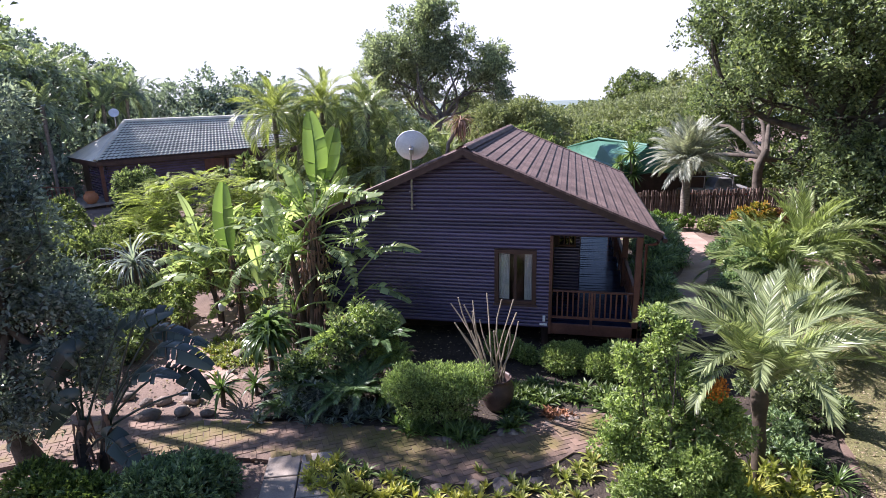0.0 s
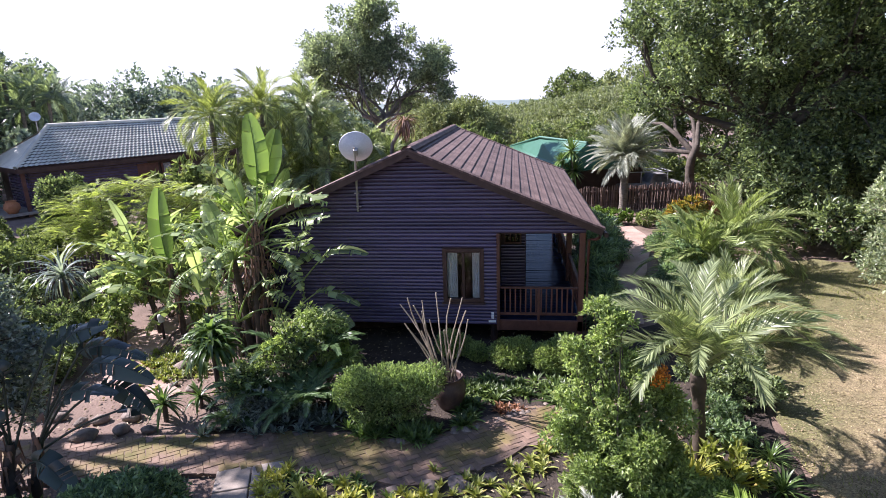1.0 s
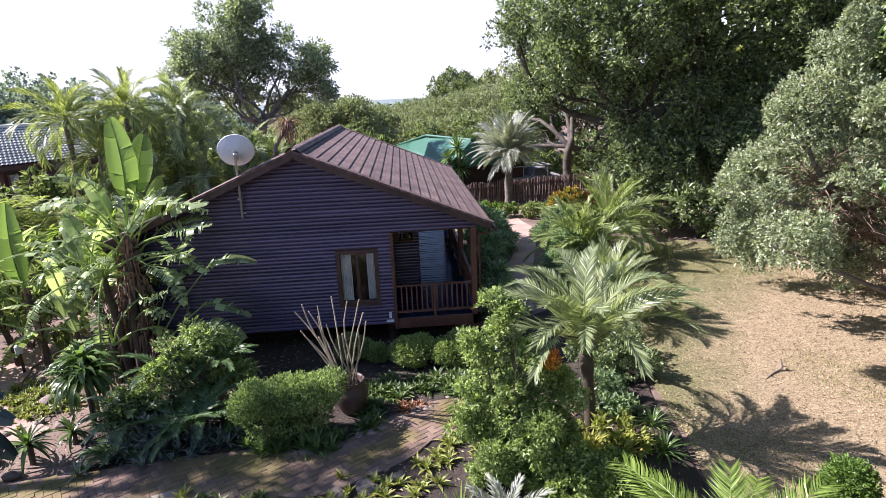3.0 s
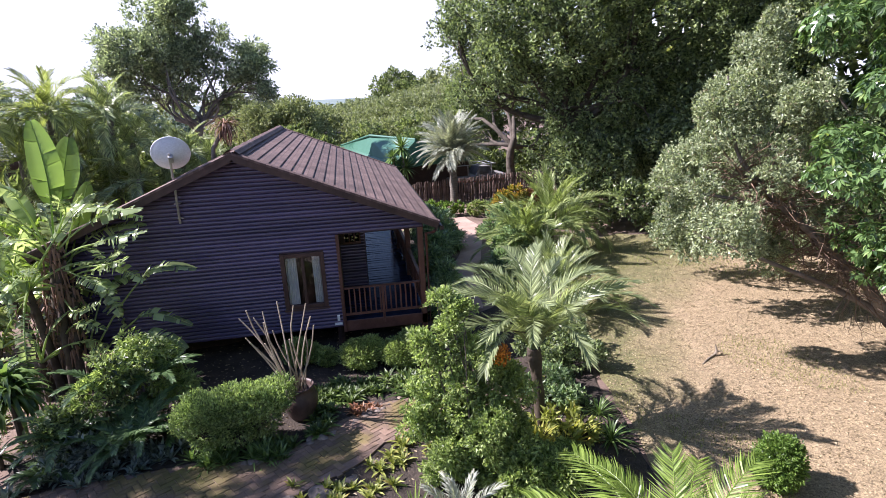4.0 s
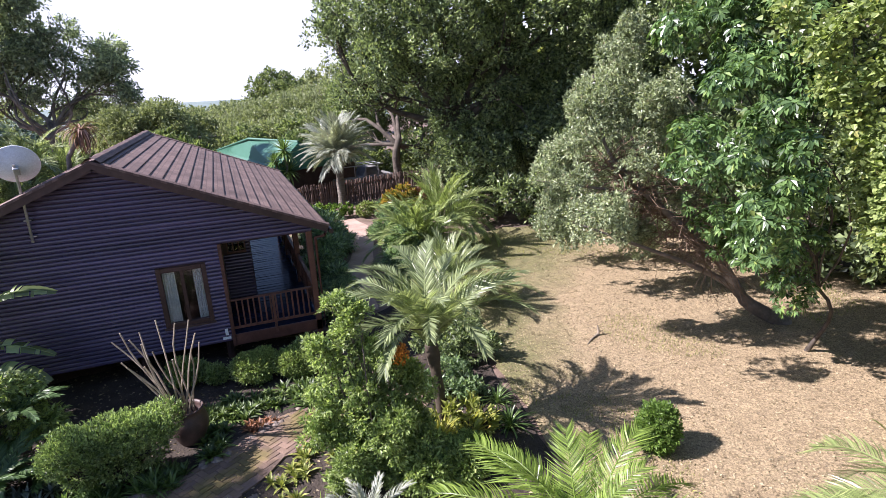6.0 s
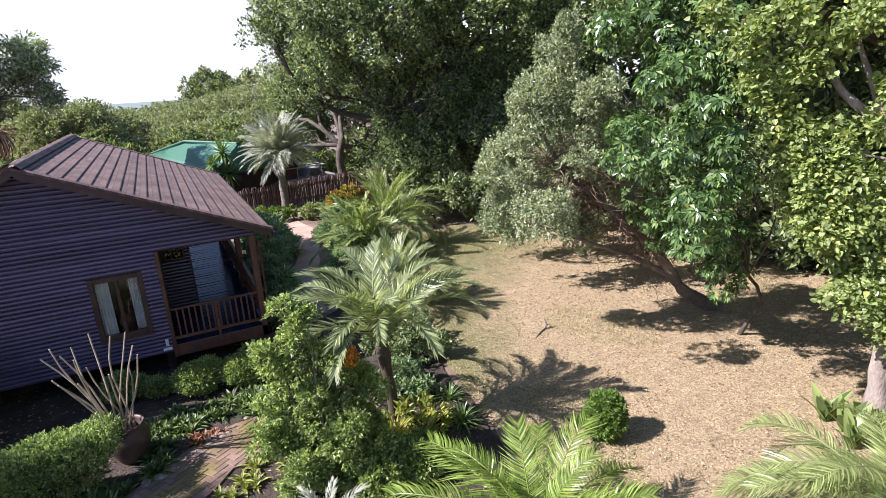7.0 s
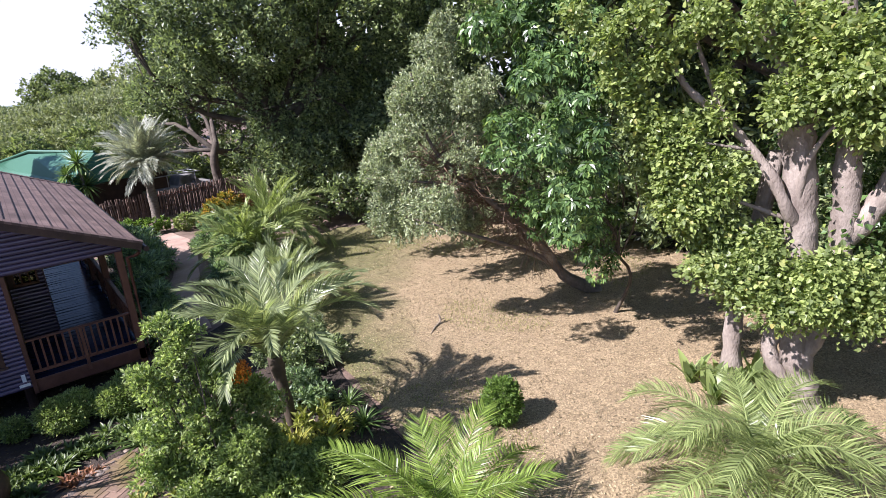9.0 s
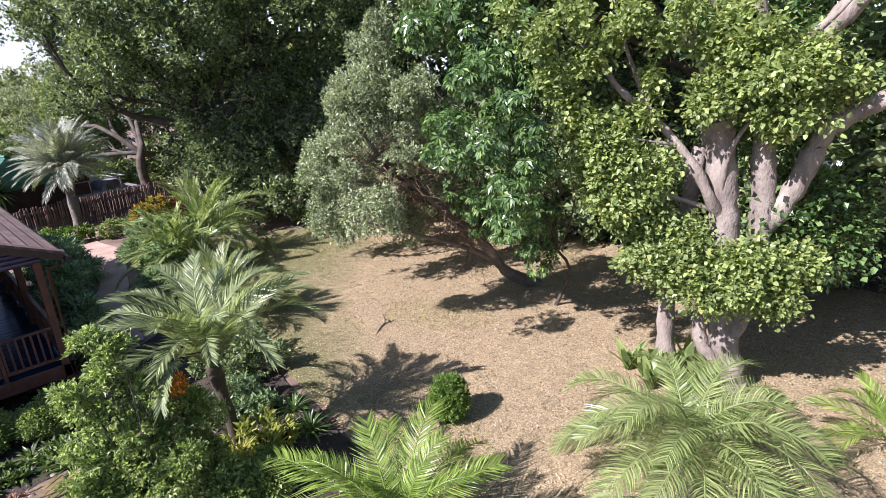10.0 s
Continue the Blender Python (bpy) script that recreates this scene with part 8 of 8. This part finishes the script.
straps("strap_plant", "low strap-leaved plant on shaded soil", (1.8, -3.3), 36, 0.5, 0.04, "strap_green", 223, 0.0, (15, 85), 90)
straps("grass_clump", "clump of narrow arching green leaves at the lawn edge", (2.6, -4.3), 60, 0.55, 0.022, "strap_green", 206, 0.0, (15, 85), 80)
straps("grass_clump", "tuft of narrow yellow-green leaves", (-1.1, -6.3), 40, 0.6, 0.03, "palm_lime", 207, 0.0, (30, 85), 50)
straps("cycad", "dark cycad leaves at the trunk's foot", (8.1, -10.8), 18, 0.45, 0.05, "strap_green", 208, 0.1, (0, 70), 50)
ARUMS = ((7.75, -8.33), (7.69, -8.69), (8.11, -8.78), (8.02, -9.1), (8.34, -9.24), (8.07, -9.56), (7.35, -8.97), (7.52, -9.48))
for k, (x, y) in enumerate(ARUMS):
    straps("arum", "arum plant with broad upright bright leaves", (x, y), 10, 0.68, 0.2, "leaf_fresh", 210 + k, 0.0, (55, 88), 30, group="arums at the trunk's foot")
palm("young_palm", "bright green feather palm in half shade", (8.0, -12.45), 0.2, 12, 1.4, 0.34, 46, "palm_lime", 26, (0, 0), 0.07, 0.017, steep=(15, 75))
palm("young_palm", "pale fan of spiky palm leaves in the bed", (-0.45, -6.35), 0.05, 9, 0.7, 0.2, 30, "palm_grey", 27, (0, 0), 0.04, 0.02, steep=(40, 85), droop=40)


# ---- bromeliads ----
def bromeliad(mat, label, seed, n=16, length=0.22, width=0.045):
    ob = thing("bromeliad", label, "bromeliad", (0, 0, -50), group="bromeliads in the beds")
    part("leaves", strap_geo(n, length, width, (15, 80), 45, np.random.default_rng(seed), 4), M[mat], ob)
    return ob


def sow(proto, spots, seed):
    r = np.random.default_rng(seed)
    first = True
    for x, y in spots:
        m = pose(x, y, 0.01, r.normal() * 6, r.normal() * 6, r.random() * 360)
        s = 0.75 + 0.6 * r.random()
        if first:
            proto.matrix_world = m @ Matrix.Scale(s, 4)
            first = False
        else:
            c = copy_thing(proto, m)
            c.scale = (s, s, s)


def sow_joined(name, label, mat, spots, seed, n, length, width):
    """Rosettes too many to tell apart, joined into one bed of plants."""
    r = np.random.default_rng(seed)
    g = Geo()
    for x, y in spots:
        strap_geo(n, length * (0.75 + 0.6 * r.random()), width, (15, 80), 45, r, 4, g, (x, y, 0.01))
    solid(name, g, M[mat], label, "plants", kind="stuff")


rb = np.random.default_rng(300)


def along(pts, n, spread):
    p = np.array(pts, float)
    s = rb.random(n) * (len(p) - 1)
    return [(np.interp(a, np.arange(len(p)), p[:, 0]) + rb.normal() * spread, np.interp(a, np.arange(len(p)), p[:, 1]) + rb.normal() * spread) for a in s]


sow(bromeliad("brom_yellow", "bright yellow-green bromeliad rosette in the garden bed", 301, 14, 0.2, 0.05), along([(-5.7, -5.35), (-5.4, -5.9), (-4.6, -5.8), (-3.6, -5.85), (-2.6, -5.7)], 66, 0.20) + along([(0.5, -6.6), (1.2, -6.9)], 8, 0.2), 302)
sow(bromeliad("brom_green", "green bromeliad rosette edging the bed", 303, 14, 0.17, 0.04), along([(-5.4, -5.25), (-4.6, -5.4), (-3.6, -5.8)], 22, 0.16) + along([(-1.5, -6.2), (0.2, -6.6)], 12, 0.25), 304)
sow(bromeliad("brom_lime", "small yellow-green bromeliad rosette on bare soil", 317, 14, 0.2, 0.045), along([(-3.6, -5.85), (-2.4, -5.6), (-1.6, -5.3), (-1.1, -4.7), (-0.8, -4.4)], 34, 0.22), 318)
sow(bromeliad("brom_deep", "dark green bromeliad beneath the pot", 305, 18, 0.24, 0.05), along([(-3.3, -3.9), (-2.4, -3.5), (-2.6, -2.6), (-1.8, -2.4), (-1.0, -2.3)], 50, 0.15) + along([(-2.6, -2.4), (-1.9, -2.2), (-1.1, -2.2), (-0.4, -2.2)], 45, 0.2), 306)
sow(bromeliad("brom_red", "red and orange bromeliad rosette by the path", 307, 14, 0.17, 0.04), along([(-2.1, -3.2), (-1.8, -3.1), (-1.35, -2.95)], 12, 0.12), 308)
sow(bromeliad("brom_yellow", "tall yellow variegated plant at the palm's foot", 309, 22, 0.46, 0.05), along([(0.85, -4.75), (1.3, -5.0), (1.75, -4.95), (1.95, -4.6)], 9, 0.14), 310)
sow(bromeliad("strap_green", "dark strap-leaved plant under the clipped shrub", 311, 20, 0.34, 0.035), along([(-4.4, -4.1), (-3.7, -4.15), (-3.1, -4.0), (-4.7, -3.9)], 34, 0.12), 312)
sow_joined("shade_groundcover", "dark groundcover rosettes in the shaded bed", "leaf_shade", along([(-7.2, -3.9), (-6.2, -4.0), (-5.2, -3.5), (-6.6, -3.7)], 50, 0.18), 314, 16, 0.25, 0.06)
sow_joined("path_groundcover", "pale yellow-green groundcover beside the upper path", "brom_lime", along([(-9.4, -1.2), (-9.9, -1.9), (-9.0, -1.8), (-10.4, -1.3), (-9.3, -2.3)], 220, 0.3), 316, 12, 0.13, 0.045)


# ---- pot, stones, lamp, small things ----
def pot():
    ob = thing("clay_pot", "dark glazed clay pot in the bed", "pot", (-2.88, -2.98, 0))
    prof = [(1.18 * a, 1.1 * b) for a, b in [(0.0, 0.0), (0.15, 0.0), (0.20, 0.08), (0.27, 0.26), (0.285, 0.40), (0.25, 0.52), (0.22, 0.57), (0.245, 0.61), (0.25, 0.635), (0.225, 0.635), (0.205, 0.58), (0.23, 0.45), (0.0, 0.42)]]
    part("body", Geo().lathe(prof, 28), M["pot"], ob, smooth=True)
    st = thing("bare_sticks", "sheaf of bare grey sticks standing in the clay pot", "sticks", (-2.88, -2.98, 0.45))
    r = np.random.default_rng(320)
    tips = [(-0.96, 1.28), (-0.78, 1.45), (-0.62, 1.40), (-0.55, 1.30), (-0.44, 1.34), (-0.70, 1.05), (-0.85, 0.98), (-0.36, 1.05), (-0.20, 1.60), (0.0, 1.10), (0.10, 1.55), (0.30, 1.50), (0.40, 1.42), (0.26, 1.05), (0.44, 1.28), (-0.5, 0.9)]
    for k, (dx, dz) in enumerate(tips):
        a = r.random() * 6.28
        b = np.array([0.12 * math.cos(a) + 0.06 * dx, 0.12 * math.sin(a), 0.0])
        t = np.array([dx, -0.12 * dx + 0.22 * r.normal(), dz * 1.1 + 0.2])
        p = limb_path(b, t, r, 0.025, 6)
        part("stick", Geo().tube(p, np.linspace(0.019, 0.013, 6), 6, True), M["stick"], st)


pot()


def boulder(at, size, seed, label="rounded pale garden boulder on sandy soil", sink=0.28):
    r = np.random.default_rng(seed)
    bm = bmesh.new()
    bmesh.ops.create_icosphere(bm, subdivisions=3, radius=1)
    for v in bm.verts:
        k = 1 + 0.28 * noise.noise(v.co * 1.1 + Vector((seed * 3.7, 0, 0))) + 0.06 * noise.noise(v.co * 4 + Vector((0, seed, 0)))
        v.co = Vector((v.co.x * size * k, v.co.y * size * 0.75 * k, v.co.z * size * 0.55 * k))
    me = bpy.data.meshes.new("boulder")
    bm.to_mesh(me)
    bm.free()
    for f in me.polygons:
        f.use_smooth = True
    me.materials.append(M["stone"])
    ob = tagged(new("boulder", me), label, "stone", "garden boulders")
    ob.matrix_world = pose(at[0], at[1], size * sink, 0, 0, r.random() * 360)


for k, (x, y, s) in enumerate(((-10.64, -3.95, 0.20), (-10.07, -4.08, 0.17), (-9.73, -3.98, 0.21), (-9.18, -3.81, 0.28), (-9.07, -4.28, 0.23), (-8.52, -4.24, 0.19), (-9.6, -4.59, 0.29), (-9.39, -1.69, 0.26), (-8.56, -2.67, 0.2), (-9.92, -2.7, 0.17), (-9.5, -2.9, 0.14), (-9.1, -2.5, 0.13))):
    boulder((x, y), s * 0.82, k + 1, sink=0.18)
for k, (x, y, q) in enumerate(((-2.95, -5.42, 0.2), (-2.45, -5.3, 0.26), (-2.0, -5.1, 0.18), (-3.5, -5.5, 0.13), (-1.6, -4.7, 0.14))):
    boulder((x, y), q, 60 + k, "flat weathered kerb stone along the brick path", -0.2)
for k in range(26):
    f = k / 25
    x = float(np.interp(f, [0, 0.35, 0.7, 1], [-3.75, -2.75, -1.9, -0.95]))
    y = float(np.interp(f, [0, 0.35, 0.7, 1], [-4.32, -3.98, -3.42, -2.82]))
    boulder((x + 0.05 * math.sin(k * 3), y + 0.05 * math.cos(k * 5)), 0.085 + 0.03 * math.sin(k * 7), 30 + k, "small rough edging stone along the bed")


def garden_lamp():
    ob = thing("garden_lamp", "short dark bollard lamp with a pale head", "lamp", (-10.83, -0.13, 0))
    part("post", Geo().tube([(0, 0, -0.02), (0, 0, 0.5)], 0.035, 10), M["dark_wood"], ob)
    part("head", Geo().lathe([(0, 0.5), (0.075, 0.5), (0.08, 0.56), (0.08, 0.68), (0.06, 0.71), (0, 0.72)], 16), M["white"], ob)


garden_lamp()


def stump():
    ob = thing("dead_branch", "small broken pale branch lying on the lawn", "branch", (6.07, -2.75, 0.02))
    r = np.random.default_rng(5)
    part("wood", Geo().tube([(0, 0, 0), (0.03, 0, 0.12), (0.0, 0.02, 0.26)], [0.04, 0.03, 0.015], 6).tube([(0, 0, 0.05), (-0.25, -0.12, 0.03), (-0.5, -0.3, 0.02)], [0.025, 0.02, 0.01], 5).tube([(0.02, 0, 0.1), (0.2, 0.08, 0.06)], [0.02, 0.01], 5), M["stick"], ob)


stump()


def fruit():
    ob = thing("fruit_cluster", "hanging cluster of small bright orange berries", "fruit", (0.42, -5.5, 2.1))
    r = np.random.default_rng(330)
    g = Geo()
    for _ in range(260):
        p = unit(r.normal(size=3)) * np.array([0.15, 0.12, 0.2]) * r.random() ** 0.4
        g.lathe([(0, -0.014), (0.012, -0.007), (0.012, 0.007), (0, 0.014)], 6, p)
    tagged(part("berries", g, M["orange"], ob), "", "", "", "stuff")
    part("stalk", Geo().tube([(0, 0, 0), (0.3, 0.35, 0.2), (0.85, 1.05, -0.2)], 0.009, 5), M["stem"], ob)


fruit()


def house_number():
    ob = thing("number_plate", "small pale sign plates on the log wall", "sign", (-2.12, -0.05, 0.72))
    part("bar", Geo().bevel_box((-0.03, -0.012, 0.0), (0.035, 0.0, 0.16), 0.004), M["white"], ob)
    part("plate", Geo().bevel_box((-0.10, -0.012, -0.10), (0.08, 0.0, -0.04), 0.004), M["white"], ob)


house_number()


def nest():
    r = np.random.default_rng(77)
    ob = thing("termite_nest", "dark red-brown crumbly termite nest on the pale trunk", "nest", (7.95, -9.88, 6.32))
    bm = bmesh.new()
    bmesh.ops.create_icosphere(bm, subdivisions=4, radius=1)
    for v in bm.verts:
        q = 1 + 0.25 * noise.noise(v.co * 1.4) + 0.10 * noise.noise(v.co * 7)
        v.co = Vector((v.co.x * 0.13 * q, v.co.y * 0.15 * q, v.co.z * 0.2 * q))
    me = bpy.data.meshes.new("lump")
    bm.to_mesh(me)
    bm.free()
    part("lump", me, M["nest_earth"], ob)


M["nest_earth"] = rough_mat("nest_earth", [(0.3, (0.022, 0.013, 0.01)), (0.7, (0.065, 0.036, 0.027))], 9.0, 0.95, 1.0, 0.03, 30.0)
nest()

# ---- paths, bricks, slabs, litter ----
PATHS = [
    ([(-12.0, -6.3), (-10.5, -5.55), (-9.2, -5.25), (-7.5, -4.95), (-6.0, -4.72), (-4.6, -4.68), (-3.4, -4.85), (-2.5, -4.45), (-1.7, -3.75), (-0.8, -3.4), (0.2, -3.35)], 0.52),
]


def to_path(x, y, line):
    best = 9e9
    for (x0, y0), (x1, y1) in zip(line[:-1], line[1:]):
        dx, dy = x1 - x0, y1 - y0
        k = min(1, max(0, ((x - x0) * dx + (y - y0) * dy) / (dx * dx + dy * dy)))
        best = min(best, math.hypot(x - x0 - k * dx, y - y0 - k * dy))
    return best


def ribbon(name, line, half, z, mat, label, category):
    p = np.array(line, float)
    s = np.linspace(0, len(p) - 1, len(p) * 8)
    c = np.stack([np.interp(s, np.arange(len(p)), p[:, k]) for k in range(2)], 1)
    t = unit(np.gradient(c, axis=0))
    n = np.stack([-t[:, 1], t[:, 0]], 1)
    w = half * (1 + 0.06 * np.sin(s * 5.3))[:, None]
    v = np.concatenate([np.c_[c + n * w, np.full(len(c), z)], np.c_[c - n * w, np.full(len(c), z)]])
    k, i = len(c), np.arange(len(c) - 1)
    g = Geo().quads(v, np.stack([i, i + k, i + k + 1, i + 1], 1))
    for side in (v[:k], v[k:]):
        g.quads(np.concatenate([side, side * (1, 1, 0) - (0, 0, 0.03)]), np.stack([i, i + 1, i + k + 1, i + k], 1))
    return solid(name, g, M[mat], label, category)


path_ob = ribbon("path", PATHS[0][0], 0.60, 0.042, "ground", "brick garden path bedded in dark sand", "path")
ribbon("side_path", [(1.4, 1.5), (1.6, 3.2), (1.9, 4.7), (2.6, 6.6), (3.2, 9.0), (3.6, 11.4), (3.4, 13.2)], 0.42, 0.018, "pinkpath", "pinkish sandy side path in sun and shade", "path")
ribbon("upper_path", [(-9.0, -3.2), (-10.2, -2.5), (-10.9, -1.4), (-11.3, 0.0), (-11.2, 2.0)], 0.5, 0.018, "pinkpath", "pinkish sandy path between boulders and bananas", "path")


def bricks():
    L, W, G = 0.217, 0.107, 0.005
    shared = []
    r = np.random.default_rng(401)
    for k in range(4):
        me = Geo().bevel_box((0, 0, -0.03), (L, W, 0.022 + 0.004 * r.random()), 0.006).mesh("brick")
        me.materials.append(M["brick"])
        shared.append(me)
    spots = []
    ang = math.radians(33)
    c, s = math.cos(ang), math.sin(ang)
    p = W + G
    # herringbone: pairs of a lying and a standing brick, stepped along the diagonal
    for i in range(-90, 90):
        for j in range(-60, 60):
            for turn in (0, 1):
                u = i * p + j * 2 * p * 0 + (0 if not turn else 0)
                bx, by = (i + 4 * j) * p, i * p
                if turn:
                    bx, by = bx + 2 * p + (W + G) , by - p
                x, y = bx * c - by * s - 4.0, bx * s + by * c - 4.7
                if -11.6 < x < 1.6 and -6.6 < y < -2.6:
                    a = ang + (math.pi / 2 if turn else 0)
                    cx, cy = x + math.cos(a) * L / 2, y + math.sin(a) * L / 2
                    if to_path(cx, cy, PATHS[0][0]) < PATHS[0][1]:
                        spots.append((x, y, math.degrees(a)))
    spots.sort(key=lambda q: math.hypot(q[0] + 3.0, q[1] + 4.2))
    rest = Geo()
    for k, (x, y, a) in enumerate(spots):
        m = pose(x, y, 0.028 + r.normal() * 0.002, r.normal() * 0.6, r.normal() * 0.6, a)
        if k < 300:
            b = part("brick", shared[k % 4], None, path_ob)
            b.matrix_local = m
        else:
            v = np.array([m @ q.co for q in shared[k % 4].vertices])
            f = [list(q.vertices) for q in shared[k % 4].polygons]
            base = rest.n
            rest.v.append(v)
            rest.q.append(np.array([q for q in f if len(q) == 4], int) + base)
            rest.t.append(np.array([q for q in f if len(q) == 3], int).reshape(-1, 3) + base)
            rest.n += len(v)
    if rest.n:
        tagged(part("bricks", rest, M["brick"], path_ob), "", "", "", "stuff")


bricks()


def slabs():
    ob = thing("stepping_slabs", "square grey concrete slabs leading from the brick path", "paving", (-6.55, -5.35, 0.0), 20)
    ob["kind"] = "structure"
    r = np.random.default_rng(402)
    for i in range(2):
        for j in range(5):
            b = part("slab", Geo().bevel_box((0.01, -0.56, 0.0), (0.56, -0.01, 0.05), 0.008), M["slab"], ob)
            b.location = (i * 0.575, -j * 0.575, r.normal() * 0.004)


slabs()


def litter(name, label, n, box, mat, size, keep, seed, z=0.034):
    r = np.random.default_rng(seed)
    x0, x1, y0, y1 = box
    p = np.stack([x0 + (x1 - x0) * r.random(n), y0 + (y1 - y0) * r.random(n), np.full(n, z)], 1)
    m = np.array([keep(x, y) for x, y, _ in p])
    p = p[m]
    n = len(p)
    p[:, 2] += r.random(n) * 0.005
    a = r.random(n) * 2 * np.pi
    out = np.stack([np.cos(a), np.sin(a), 0.07 * r.normal(size=n)], 1)
    g = Geo()
    put_leaves(g, p, out, size, 0.55, r, 0.0, 0.06, 0.1, 0.5)
    solid(name, g, M[mat], label, "leaves", kind="stuff")


def inside(x, y, poly):
    c = False
    for (x0, y0), (x1, y1) in zip(poly, poly[1:] + poly[:1]):
        if (y0 > y) != (y1 > y) and x < (x1 - x0) * (y - y0) / (y1 - y0) + x0:
            c = not c
    return c


def grassy(x, y):
    """How much grass shows between the fallen leaves: most towards the palms and the far end."""
    return min(0.85, max(0.0, 1.1 + 2.6 * (0.10 * y - 0.13 * x + 0.3 * noise.noise(Vector((x * 0.35, y * 0.35, 1))) + 0.4)))


litter("leaf_litter", "thick scatter of dry tan fallen leaves on the lawn", 96000, (2.6, 16, -14, 7.5), "dry_leaf", 0.042, lambda x, y: inside(x, y, LAWN) and (3.7 * x + 7.1 * y) % 1.0 > grassy(x, y), 411)
def edge_litter():
    r = np.random.default_rng(413)
    n = 24000
    x, y = 12.0 + 4.8 * r.random(n), -14 + 22 * r.random(n)
    keep = (r.random(n) < 1.0 - (x - 13.6) / 3.2) & np.array([not inside(a, b, LAWN) for a, b in zip(x, y)])
    p = np.stack([x, y, np.full(n, 0.02) + 0.012 * r.random(n)], 1)[keep]
    a = r.random(len(p)) * 2 * np.pi
    g = Geo()
    put_leaves(g, p, np.stack([np.cos(a), np.sin(a), 0.16 * r.normal(size=len(p))], 1), 0.05, 0.55, r, 0.0, 0.08, 0.16, 0.5)
    solid("leaf_litter", g, M["dry_leaf"], "dry leaves thinning out over the shaded soil", "leaves", kind="stuff")


edge_litter()
litter("leaf_litter", "fallen brown leaves on the garden soil", 7000, (-12, 2.6, -8, 1.0), "dry_leaf", 0.06, lambda x, y: to_path(x, y, PATHS[0][0]) > 0.5, 412, 0.01)


def grass_tufts():
    r = np.random.default_rng(421)
    P = np.stack([3 + 12 * r.random(60000), -13 + 20 * r.random(60000), np.full(60000, 0.03)], 1)
    m = np.array([inside(x, y, LAWN) and noise.noise(Vector((x * 0.35, y * 0.35, 1))) + grassy(x, y) > 0.3 for x, y, _ in P])
    P = P[m]
    g = Geo()
    put_leaves(g, P, np.tile([0, 0, 1.0], (len(P), 1)), 0.075, 0.14, r, 0.3, 0.45)
    solid("grass_tufts", g, M["grass_blade"], "short yellow-green grass between the fallen leaves", "grass", kind="stuff")


M["grass_blade"] = leaf_mat("grass_blade", (0.14, 0.17, 0.04), (0.30, 0.30, 0.09), None, 0.6, 0.3, 1.2)
grass_tufts()
